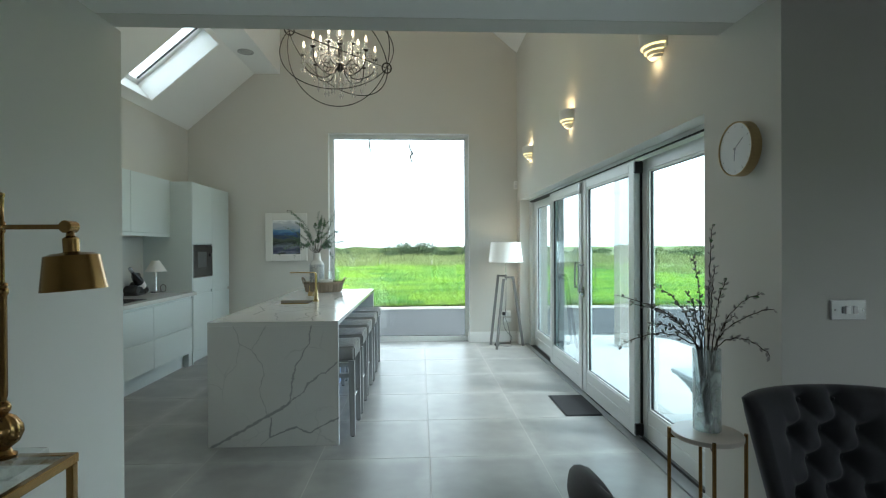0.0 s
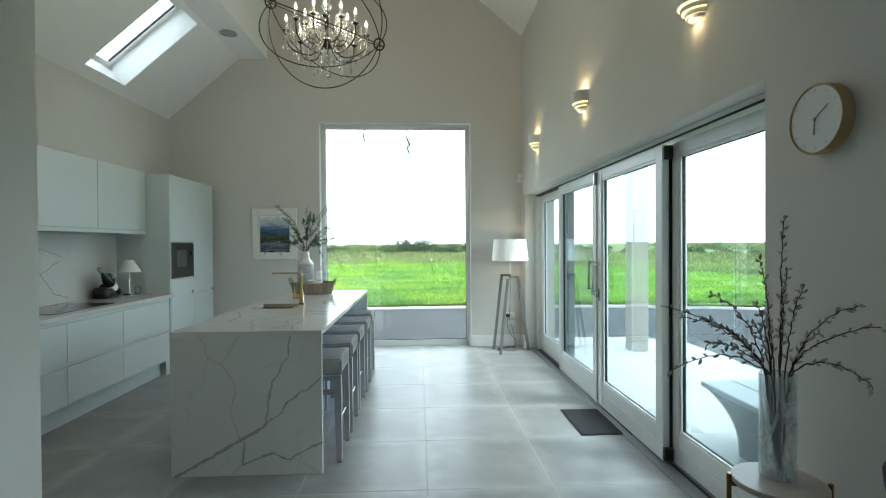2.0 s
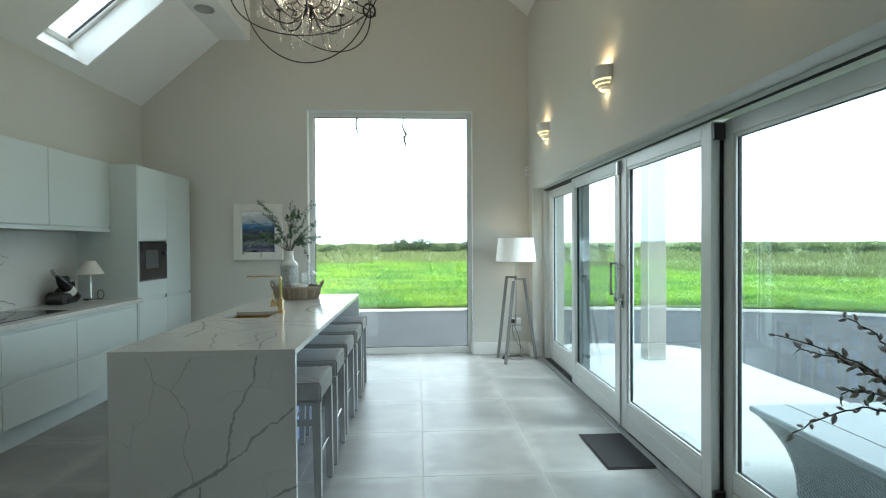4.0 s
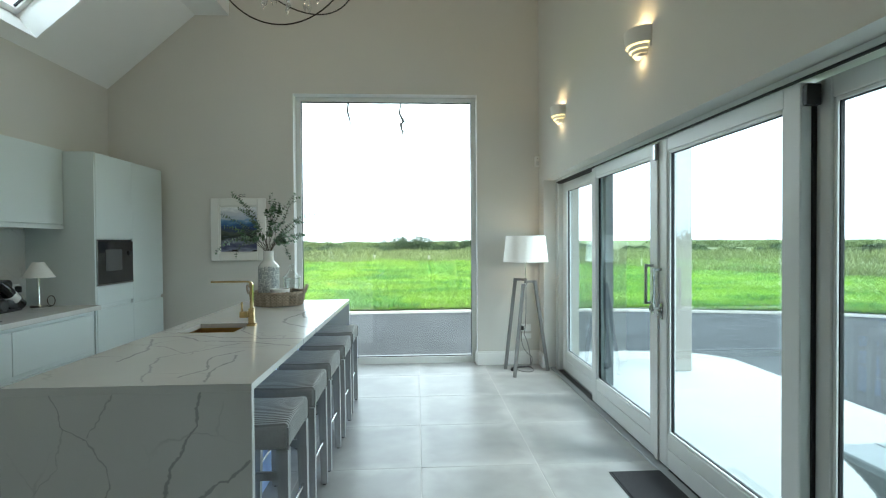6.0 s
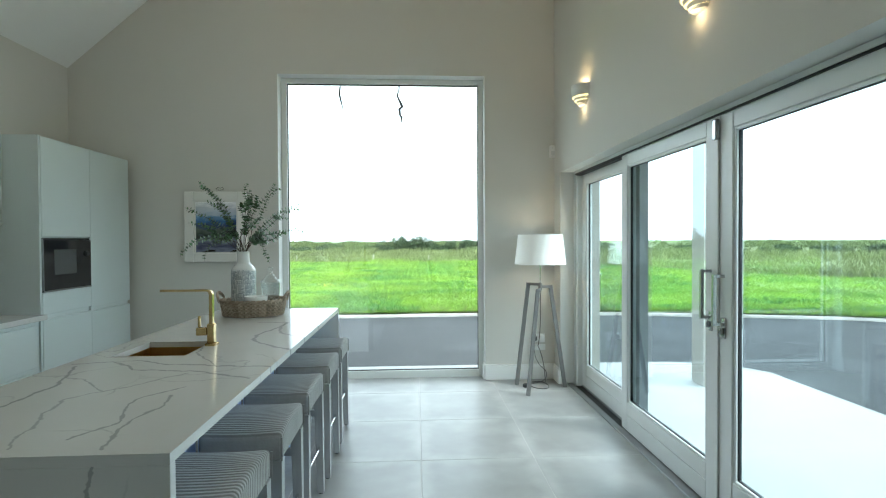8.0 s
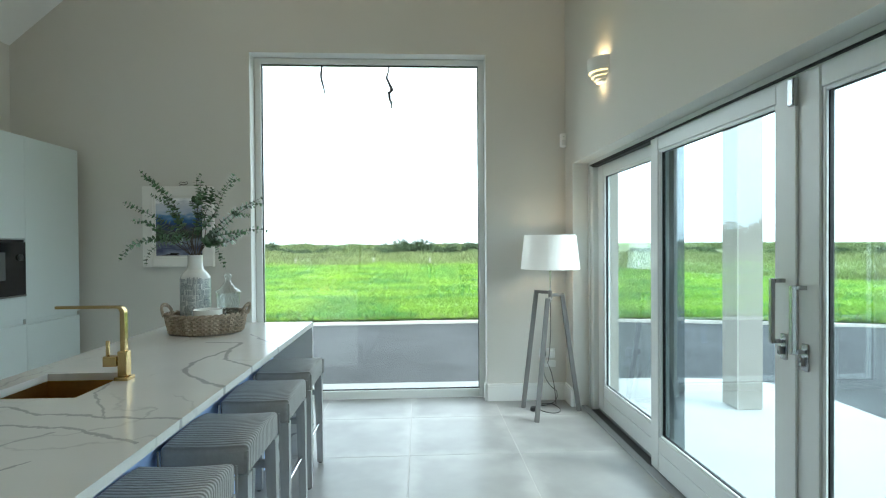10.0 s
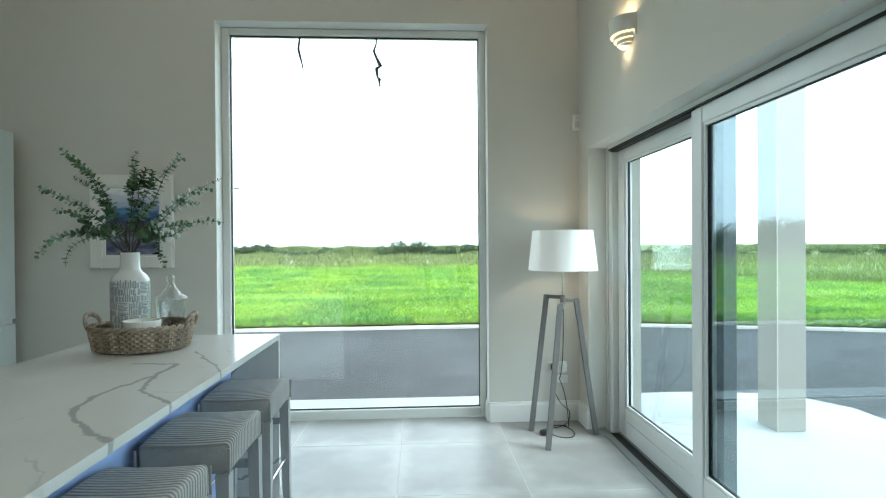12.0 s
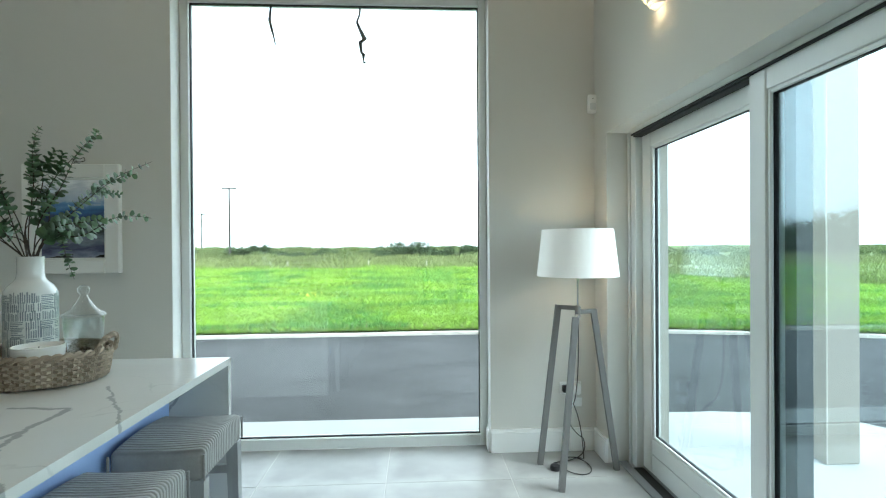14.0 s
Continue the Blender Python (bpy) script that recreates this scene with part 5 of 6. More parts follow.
bm = bmesh.new()
lathe(bm, [(0.213, 0.004), (0.213, 0.0155)], (0, 0, 0), 48, 1.0, 0.85)
part("tray_base", bm, WICKER, tray)
posts = 44
for row in range(8):
    z = 0.010 + row * 0.0098
    grow = 0.216 + 0.018 * (row / 7)
    pts = []
    for k in range(posts * 2):
        a = 2 * math.pi * k / (posts * 2)
        wave = 0.0055 * math.cos(math.pi * k + math.pi * row)
        x, y = oval(grow + wave, (grow + wave) * 0.85, a)
        pts.append((x, y, z + 0.0015 * math.sin(5 * a + row)))
    part("woven_strand", tube(bmesh.new(), pts, 0.0062, 5, closed=True), WICKER, tray)
for k in range(posts):
    a = 2 * math.pi * (k + 0.5) / posts
    x0, y0 = oval(0.216, 0.216 * 0.85, a)
    x1, y1 = oval(0.235, 0.235 * 0.85, a)
    part("stake", tube(bmesh.new(), [(x0, y0, 0.006), (x1, y1, 0.088)], 0.0042, 5), WICKER, tray)
bm = bmesh.new()
for off in (0.0, math.pi):
    pts = []
    for k in range(120):
        a = 2 * math.pi * k / 120
        x, y = oval(0.236 + 0.006 * math.cos(20 * a + off), 0.236 * 0.85 + 0.006 * math.cos(20 * a + off), a)
        pts.append((x, y, 0.088 + 0.006 * math.sin(20 * a + off)))
    tube(bm, pts, 0.0065, 5, closed=True)
part("rim", bm, WICKER, tray, "plaited willow rim")
for s in (-1, 1):
    bm = bmesh.new()
    for off in (0, 2.1, 4.2):
        pts = []
        for k in range(25):
            a = math.pi * k / 24
            pts.append((s * (0.238 + 0.025 * math.sin(a)) + 0.004 * math.cos(9 * a + off), 0.06 * math.cos(a), 0.083 + 0.05 * math.sin(a) ** 0.7 + 0.004 * math.sin(9 * a + off)))
        tube(bm, pts, 0.0065, 6)
    part("handle", bm, WICKER, tray, "looped willow handle")

VX, VY = -1.147, 6.50
vase = thing("ceramic_vase", (VX, VY, IZ + 0.016), "tall white ceramic vase with rows of grey brush marks", "vase")
body = [(0.080, 0.0), (0.087, 0.008), (0.088, 0.295), (0.085, 0.32), (0.072, 0.342), (0.055, 0.358), (0.047, 0.37), (0.044, 0.39), (0.043, 0.44), (0.045, 0.455), (0.040, 0.455), (0.038, 0.39)]
part("vase_body", lathe(bmesh.new(), body, (0, 0, 0), 48), CERAMIC, vase)
bm = bmesh.new()
for row in range(9):
    for col in range(11):
        a0, z0 = 2 * math.pi * col / 11 + random.uniform(-0.03, 0.03), 0.010 + row * 0.0335
        upright = random.random() < 0.68
        for k in range(7 if upright else 5):
            if random.random() < 0.05:
                continue
            if upright:
                a, z, da, dz = a0 + k * 0.08, z0, 0.046 * random.uniform(0.7, 1.2), random.uniform(0.026, 0.044)
                quad = [(a, z), (a + da, z + 0.002), (a + da, z + dz), (a, z + dz)]
            else:
                a, z, da, dz = a0, z0 + k * 0.0068, random.uniform(0.26, 0.6), random.uniform(0.0026, 0.0048)
                quad = [(a, z), (a + da, z), (a + da, z + dz), (a, z + dz)]
            R = 0.0886
            if upright:
                bm.faces.new([bm.verts.new((R * math.cos(p), R * math.sin(p), q)) for p, q in quad])
            else:
                parts = 4
                lo = [bm.verts.new((R * math.cos(a + da * i / parts), R * math.sin(a + da * i / parts), z)) for i in range(parts + 1)]
                hi = [bm.verts.new((R * math.cos(a + da * i / parts), R * math.sin(a + da * i / parts), z + dz)) for i in range(parts + 1)]
                for i in range(parts):
                    bm.faces.new((lo[i], lo[i + 1], hi[i + 1], hi[i]))
part("glaze_pattern", bm, GREYGLAZE, vase, "rows of grey brush marks", smooth=0)


def leaf_faces(vs, fs, p, axis, out, size, wid):
    axis, out = Vector(axis).normalized(), Vector(out).normalized()
    side = out.cross(axis).normalized()
    n0 = len(vs)
    c = Vector(p)
    for f, w, lift in ((0.0, 0.12, 0), (0.25, 0.75, 0.03), (0.6, 0.9, 0.04), (0.88, 0.5, 0.0), (1.0, 0.06, -0.04)):
        for s in (-1, 1):
            vs.append(tuple(c + out * f * size + side * s * w * wid + axis * (lift + 0.08 * abs(s) * w) * size))
    for k in range(4):
        a = n0 + 2 * k
        fs.append((a, a + 1, a + 3, a + 2))


def bezier(p0, p1, p2, n):
    p0, p1, p2 = Vector(p0), Vector(p1), Vector(p2)
    return [p0 * (1 - t) ** 2 + p1 * 2 * t * (1 - t) + p2 * t * t for t in [k / (n - 1) for k in range(n)]]


euc = thing("eucalyptus_bunch", (VX, VY, IZ + 0.465), "loose bunch of green eucalyptus stems in the vase", "eucalyptus")
TIPS = [(-0.33, 0.03, 0.50), (-0.30, -0.06, 0.53), (-0.38, -0.10, 0.33), (-0.43, 0.06, 0.22), (-0.46, 0.0, -0.03), (-0.24, -0.10, -0.06), (0.04, 0.02, 0.52),
        (0.07, -0.06, 0.47), (-0.02, 0.08, 0.36), (0.22, 0.05, 0.51), (0.30, -0.04, 0.48), (0.44, 0.06, 0.39), (0.43, -0.04, 0.32), (0.47, 0.0, 0.15), (0.34, -0.10, 0.15), (0.22, -0.08, -0.08), (-0.14, -0.08, 0.28)]
for tx, ty, tz in TIPS:
    droop = tz < 0.12
    ctrl = (tx * (0.55 if droop else 0.25), ty * 0.4, 0.24 if droop else max(0.14, tz * 0.65))
    line_ = [Vector((-tx * 0.03, -ty * 0.03, -0.30)), Vector((0, 0, -0.12))] + bezier((tx * 0.05, ty * 0.1, 0.0), ctrl, (tx, ty, tz), 28)
    sway = Vector((random.uniform(-1, 1), random.uniform(-1, 1), random.uniform(-1, 1))) * 0.022
    line_ = [p + sway * math.sin(max(0, i - 2) * 0.34) for i, p in enumerate(line_)]
    stem = part("stem", tube(bmesh.new(), line_, [0.0028 - 0.002 * k / 29 for k in range(30)], 5), STALK, euc)
    vs, fs = [], []
    start = 10
    for k in range(start * 4, 116, 4):
        q = k / 4
        i = min(28, int(q))
        p = line_[i].lerp(line_[i + 1], q - i)
        ax = (line_[i + 1] - line_[i]).normalized()
        fall = (q - start) / 19
        for s in (0, 1):
            ang = k * 0.52 + s * math.pi + random.uniform(-0.3, 0.3)
            o = ax.orthogonal().normalized()
            out = (Matrix.Rotation(ang, 3, ax) @ o) + ax * 0.35
            size = (0.035 - 0.014 * fall) * random.uniform(0.75, 1.2)
            leaf_faces(vs, fs, p, ax, out, size, size * 0.60)
    if tz > 0.2 and ty > 0:
        j, i = 0, 18
        ax = (line_[i + 1] - line_[i]).normalized()
        tip_way = (ax + (Matrix.Rotation(j * 2.3 + tx * 9, 3, ax) @ ax.orthogonal().normalized()) * 0.8).normalized()
        for k in range(11):
            p = line_[i] + tip_way * 0.011 * k
            for s in (0, 1):
                out = (Matrix.Rotation(k * 1.9 + s * math.pi, 3, tip_way) @ tip_way.orthogonal().normalized()) + tip_way * 0.4
                size = (0.034 - 0.0018 * k) * random.uniform(0.75, 1.15)
                leaf_faces(vs, fs, p, tip_way, out, size, size * 0.46)
    me = bpy.data.meshes.new("leaves")
    me.from_pydata(vs, [], fs)
    me.materials.append(LEAF)
    me.polygons.foreach_set("use_smooth", [True] * len(fs))
    part("leaves", me, LEAF, stem)

cn = thing("candle", (-1.01, 6.345, IZ + 0.021), "wide white candle in a milky glass bowl with a gold seal", "candle")
part("bowl", lathe(bmesh.new(), [(0.066, 0), (0.074, 0.006), (0.082, 0.128), (0.079, 0.129), (0.075, 0.11)], (0, 0, 0), 40), WAX, cn)
part("wax", lathe(bmesh.new(), [(0.0735, 0.10), (0.0735, 0.112)], (0, 0, 0), 32), WAX, cn)
part("wick", tube(bmesh.new(), [(0, 0, 0.111), (0.003, 0, 0.124)], 0.0012, 5), BLACKPLASTIC, cn)
part("seal", lathe(bmesh.new(), [(0.013, 0), (0.015, 0.002), (0.010, 0.005)], (0, 0, 0), 10), GOLD, cn, "gold wax seal", at=(0.012, -0.0785, 0.088)).rotation_euler = (radians(86), 0, 0)

jar = thing("glass_jar", (-0.950, 6.505, IZ + 0.017), "clear footed glass jar with a knobbed lid", "jar")
outer = [(0.048, 0), (0.044, 0.006), (0.012, 0.014), (0.010, 0.03), (0.03, 0.045), (0.055, 0.085), (0.066, 0.14), (0.069, 0.215), (0.066, 0.215), (0.063, 0.14), (0.05, 0.085), (0.02, 0.05)]
part("jar_body", lathe(bmesh.new(), outer, (0, 0, 0), 40), JARGLASS, jar)
part("lid", lathe(bmesh.new(), [(0.072, 0.217), (0.077, 0.221), (0.072, 0.227), (0.045, 0.246), (0.018, 0.285), (0.012, 0.30), (0.021, 0.312), (0.022, 0.325), (0.012, 0.338)], (0, 0, 0), 40), JARGLASS, jar, "domed glass lid with a ball knob")
bm = bmesh.new()
for k in range(26):
    a, r = random.uniform(0, 6.28), 0.04 * math.sqrt(random.random())
    lathe(bm, [(0.003, -0.006), (0.008, 0), (0.003, 0.006)], (r * math.cos(a), r * math.sin(a), random.uniform(0.065, 0.085)), 6)
part("filling", bm, STALK, jar, "small brown dried pods")

# ---- picture on the gable ----
pic = thing("framed_painting", (-1.865, GABLE, 1.605), "seascape painting in a wide white frame on the wall", "painting")
bm = bmesh.new()
for a in ((-0.305, -0.215, -0.355, 0.355), (0.215, 0.305, -0.355, 0.355), (-0.215, 0.215, 0.265, 0.355), (-0.215, 0.215, -0.355, -0.265)):
    box(bm, a[0], a[1], -0.045, -0.002, a[2], a[3], 0.006)
part("picture_frame", bm, PLASTER, pic, "wide white wooden frame", smooth=30)
bm = bmesh.new()
for a in ((-0.215, -0.203, -0.265, 0.265), (0.203, 0.215, -0.265, 0.265), (-0.203, 0.203, 0.253, 0.265), (-0.203, 0.203, -0.265, -0.253)):
    box(bm, a[0], a[1], -0.03, -0.002, a[2], a[3], 0.002)
part("slip", bm, PLASTER, pic, smooth=30)
art = bpy.data.materials.new("oil_seascape")
art.use_nodes = True
an, al = art.node_tree.nodes, art.node_tree.links
tc = an.new("ShaderNodeTexCoord")
sep = an.new("ShaderNodeSeparateXYZ")
al.new(tc.outputs["Object"], sep.inputs[0])
mp = an.new("ShaderNodeMapping")
mp.inputs["Scale"].default_value = (5, 1, 18)
al.new(tc.outputs["Object"], mp.inputs[0])
nz = an.new("ShaderNodeTexNoise")
nz.inputs["Scale"].default_value, nz.inputs["Detail"].default_value = 1.6, 5
al.new(mp.outputs[0], nz.inputs["Vector"])
ma = an.new("ShaderNodeMath")
ma.operation = "MULTIPLY_ADD"
al.new(nz.outputs[0], ma.inputs[0])
ma.inputs[1].default_value = 0.16
al.new(sep.outputs["Z"], ma.inputs[2])
mr = an.new("ShaderNodeMapRange")
al.new(ma.outputs[0], mr.inputs[0])
mr.inputs[1].default_value, mr.inputs[2].default_value = -0.17, 0.33
ramp = an.new("ShaderNodeValToRGB")
al.new(mr.outputs[0], ramp.inputs[0])
cr = ramp.color_ramp
for pos_, c in ((0.0, (0.25, 0.27, 0.36, 1)), (0.12, (0.05, 0.06, 0.13, 1)), (0.22, (0.22, 0.25, 0.30, 1)), (0.33, (0.03, 0.05, 0.04, 1)), (0.43, (0.10, 0.13, 0.10, 1)), (0.52, (0.04, 0.07, 0.16, 1)), (0.62, (0.06, 0.16, 0.36, 1)), (0.70, (0.16, 0.30, 0.50, 1)), (0.74, (0.42, 0.50, 0.60, 1)), (0.9, (0.62, 0.64, 0.68, 1))):
    e = cr.elements.new(pos_)
    e.color = c
al.new(ramp.outputs[0], an["Principled BSDF"].inputs["Base Color"])
an["Principled BSDF"].inputs["Roughness"].default_value = 0.45
part("canvas", B(-0.204, 0.204, -0.012, -0.003, -0.254, 0.254), art, pic, "blue and green painted seascape", smooth=0)
hook = thing("picture_hook", (-1.83, GABLE - 0.012, 1.985), "small dark wire picture hook above the frame", "hook")
part("wire", tube(bmesh.new(), [(-0.035, 0, 0.0), (-0.02, 0, 0.018), (0.01, 0, 0.012), (0.035, 0, 0.022), (0.04, 0, 0.0), (0.01, 0, -0.008), (-0.025, 0, -0.006), (-0.03, 0, -0.02)], 0.0025, 6), IRON, hook)

# ---- alarm sensor, sockets, switch, vent ----
pir = thing("alarm_sensor", (1.575, GABLE, 2.315), "small white motion alarm sensor high in the corner", "alarm sensor")
part("casing", B(-0.03, 0.03, -0.045, -0.001, 0.0, 0.125, 0.012, 3), PLASTIC, pir)
part("lens", B(-0.02, 0.02, -0.049, -0.0445, 0.02, 0.065, 0.004), CERAMIC, pir)
part("lamp_dot", lathe(bmesh.new(), [(0.004, 0), (0.003, 0.002)], (0, 0, 0), 8), BLACKPLASTIC, pir, at=(0, -0.045, 0.095)).rotation_euler = (radians(90), 0, 0)
s = thing("socket", (1.42, GABLE, 0.43), "white double wall socket with a plug and an adaptor", "socket")
part("plate", B(-0.075, 0.075, -0.01, -0.001, -0.043, 0.043, 0.003), PLASTIC, s)
part("plug", B(-0.06, -0.015, -0.045, -0.0105, -0.025, 0.025, 0.006), BLACKPLASTIC, s, "black plug")
part("adaptor", B(0.012, 0.062, -0.05, -0.0105, -0.04, 0.035, 0.012, 2), PLASTIC, s, "white plug-in adaptor")
s2 = thing("socket", (1.44, GABLE, 0.33), "white blank wall plate under the socket", "socket")
part("plate", B(-0.06, 0.06, -0.008, -0.001, -0.03, 0.03, 0.003), PLASTIC, s2)
sw = thing("light_switch", (1.876, 2.24, 1.181), "satin metal light switch with two white rockers", "light switch")
part("plate", B(-0.075, 0.075, -0.012, -0.001, -0.042, 0.042, 0.003), SATIN, sw, "satin metal plate")
part("slot", B(-0.031, -0.023, -0.0135, -0.0115, -0.014, 0.014), BLACKPLASTIC, sw, "narrow dark slot", smooth=0)
for x in (-0.006, 0.028):
    part("rocker", B(x - 0.011, x + 0.011, -0.017, -0.0115, -0.017, 0.017, 0.002), PLASTIC, sw)
for x in (-0.06, 0.06):
    part("screw", lathe(bmesh.new(), [(0.004, 0), (0.004, 0.001)], (0, 0, 0), 8), STEEL, sw, at=(x, -0.012, 0)).rotation_euler = (radians(90), 0, 0)
vent = thing("ceiling_vent", (-2.16, 7.0, 4.033), "round grey ventilation valve in the soffit", "ceiling vent")
part("ring", lathe(bmesh.new(), [(0.10, 0.0), (0.105, -0.01), (0.085, -0.016), (0.075, -0.004)], (0, 0, 0), 32), VENT, vent)
part("disc", lathe(bmesh.new(), [(0.0705, -0.003), (0.0705, -0.014), (0.05, -0.018)], (0, 0, 0), 32), VENT, vent)

# ---- wall clock ----
clock = thing("wall_clock", (EAST, 2.48, 1.888), "round wall clock with a deep pale ash rim", "clock")


def facing_room(bm):
    bmesh.ops.transform(bm, matrix=Matrix.Rotation(radians(-90), 4, "Y"), verts=bm.verts)
    return bm


part("rim", facing_room(lathe(bmesh.new(), [(0.124, 0.0), (0.124, 0.043), (0.122, 0.046), (0.119, 0.046), (0.1175, 0.044), (0.117, 0.03)], (0, 0, 0), 56)), ASH, clock, "pale ash rim")
part("face", facing_room(lathe(bmesh.new(), [(0.1165, 0.0), (0.1165, 0.041)], (0, 0, 0), 48)), CLOCKFACE, clock)
bm = bmesh.new()
bar(bm, (-0.045, 0, 0), (-0.045, -0.060, 0.040), 0.003, 0.002)
part("minute_hand", bm, STEEL, clock, smooth=0)
bm = bmesh.new()
bar(bm, (-0.043, 0, 0.005), (-0.043, 0.004, -0.055), 0.0035, 0.002)
part("hour_hand", bm, STEEL, clock, smooth=0)
part("hub", facing_room(lathe(bmesh.new(), [(0.005, 0.04), (0.005, 0.047)], (0, 0, 0), 14)), STEEL, clock)
bm = bmesh.new()
for k in range(12):
    a = k * math.pi / 6
    bar(bm, (-0.0412, 0.098 * math.sin(a), 0.098 * math.cos(a)), (-0.0412, 0.107 * math.sin(a), 0.107 * math.cos(a)), 0.0015, 0.0015)
part("hour_marks", bm, STEEL, clock, smooth=0)


# ---- wall lights ----
def half_drum(bm, r0, r1, z0, z1, th=0.008, seg=28):
    """A half-round bowl wall standing against the wall, open above and below."""
    rings = []
    for r, z in ((r0, z0), (r1, z1), (r1 - th, z1), (r0 - th, z0)):
        rings.append([bm.verts.new((-r * math.sin(math.pi * k / seg) * 0.92, -r * math.cos(math.pi * k / seg), z)) for k in range(seg + 1)])
    for i in range(4):
        a, b = rings[i], rings[(i + 1) % 4]
        for k in range(seg):
            bm.faces.new((a[k], a[k + 1], b[k + 1], b[k]))
    for k in (0, seg):
        bm.faces.new([rg[k] for rg in rings])
    return bm


def sconce(y):
    ob = thing("wall_light", (EAST, y, 2.59), "white plaster wall light with glowing stepped tiers", "wall light", "wall lights over the doors")
    part("body", half_drum(bmesh.new(), 0.115, 0.125, 0.085, 0.178), PLASTER, ob, "white plaster half drum")
    for r, z in ((0.098, 0.055), (0.076, 0.03)):
        part("tier", half_drum(bmesh.new(), r - 0.006, r, z, z + 0.022, 0.006), PLASTER, ob, "stepped plaster tier")
    bm = bmesh.new()
    lathe_pts = [(0.0, 0.012), (0.052, 0.014), (0.062, 0.03)]
    seg = 20
    prev = None
    for r, z in lathe_pts:
        ring = [bm.verts.new((-r * math.sin(math.pi * k / seg) * 0.92, -r * math.cos(math.pi * k / seg), z)) for k in range(seg + 1)]
        if prev:
            for k in range(seg):
                bm.faces.new((prev[k], prev[k + 1], ring[k + 1], ring[k]))
        prev = ring
    part("bottom_cup", bm, PLASTER, ob)
    bm = bmesh.new()
    for r, z0, z1 in ((0.105, 0.078, 0.084), (0.086, 0.053, 0.0545), (0.064, 0.0305, 0.033)):
        half_drum(bm, r, r + 0.004, z0, z1 + 0.004, 0.03)
    part("glow_gap", bm, WARMGLOW, ob, "warm light between the tiers")
    part("back_plate", B(-0.008, -0.001, -0.118, 0.118, 0.05, 0.172), PLASTER, ob, smooth=0)
    part("bulb", lathe(bmesh.new(), [(0.01, 0.09), (0.022, 0.105), (0.022, 0.125), (0.01, 0.145)], (-0.055, 0, 0), 16), BULB, ob, "warm bulb")
    lamp = new("wall_light_glow", bpy.data.lights.new("wall_light_glow", "POINT"))
    lamp.data.energy, lamp.data.color, lamp.data.shadow_soft_size = 0.75, (1.0, 0.66, 0.34), 0.02
    lamp.location = (EAST - 0.055, y, 2.59 + 0.16)
    low = new("wall_light_glow", bpy.data.lights.new("wall_light_glow", "POINT"))
    low.data.energy, low.data.color, low.data.shadow_soft_size = 0.14, (1.0, 0.66, 0.34), 0.012
    low.location = (EAST - 0.05, y, 2.59 - 0.008)


for y in (3.30, 5.12, 6.90):
    sconce(y)

# ---- tripod floor lamp ----
fl = thing("floor_lamp", (1.36, 7.50, 0.0), "grey wooden tripod floor lamp with a lit white shade", "floor lamp")
part("shade", lathe(bmesh.new(), [(0.247, 1.222), (0.215, 1.508), (0.212, 1.508), (0.244, 1.222)], (0, 0, 0), 56, caps=False), SHADE, fl, "lit white linen drum shade")
bm = bmesh.new()
for k in range(3):
    a = k * 2.094
    bar(bm, (0, 0, 1.49), (0.212 * math.cos(a), 0.212 * math.sin(a), 1.495), 0.003, 0.003)
part("shade_spider", bm, STEEL, fl)
part("rod", tube(bmesh.new(), [(0, 0, 0.95), (0, 0, 1.33)], 0.006, 10), CHROME, fl, "thin chrome rod")
part("bulb", lathe(bmesh.new(), [(0.012, 1.33), (0.03, 1.37), (0.03, 1.40), (0.01, 1.43)], (0, 0, 0), 16), BULB, fl)
part("hub", lathe(bmesh.new(), [(0.016, 0.965), (0.018, 0.97), (0.018, 1.03), (0.012, 1.04)], (0, 0, 0), 16), LAMPWOOD, fl)
part("collar", lathe(bmesh.new(), [(0.009, 0.945), (0.011, 0.95), (0.011, 0.964), (0.009, 0.965)], (0, 0, 0), 14), CHROME, fl)
for (ex, ey, zh, fx, fy) in ((-0.10, 0.075, 1.035, -0.205, 0.145), (0.105, 0.02, 1.012, 0.255, 0.035), (-0.055, -0.13, 0.985, -0.172, -0.222)):
    arm = part("leg_arm", bar(bmesh.new(), (0, 0, zh - 0.012), (ex * 1.08, ey * 1.08, zh - 0.012), 0.022, 0.026), LAMPWOOD, fl, smooth=0)
    part("leg", bar(bmesh.new(), (ex, ey, zh), (fx, fy, 0.0), 0.034, 0.03), LAMPWOOD, fl, smooth=0)
glow = new("floor_lamp_glow", bpy.data.lights.new("floor_lamp_glow", "POINT"))
glow.data.energy, glow.data.color, glow.data.shadow_soft_size = 8.5, (1.0, 0.72, 0.45), 0.035
glow.location = (1.36, 7.50, 1.385)
cable = thing("lamp_cable", (1.36, 7.50, 0.0), "thin black lamp cable curling on the floor to the socket", "cable")
pts = bezier((0, -0.012, 0.94), (0.0, -0.02, 0.5), (0.0, 0.10, 0.40), 12)
part("hanging_cable", tube(bmesh.new(), pts + bezier((0.0, 0.10, 0.40), (0.10, 0.24, 0.24), (0.10, 0.20, 0.005), 10)[1:] + [Vector((0.02 + 0.12 * math.cos(a) * (1 - a / 20), 0.10 + 0.13 * math.sin(a), 0.005)) for a in [1.0 + k * 0.35 for k in range(22)]], 0.0032, 6), BLACKPLASTIC, cable)
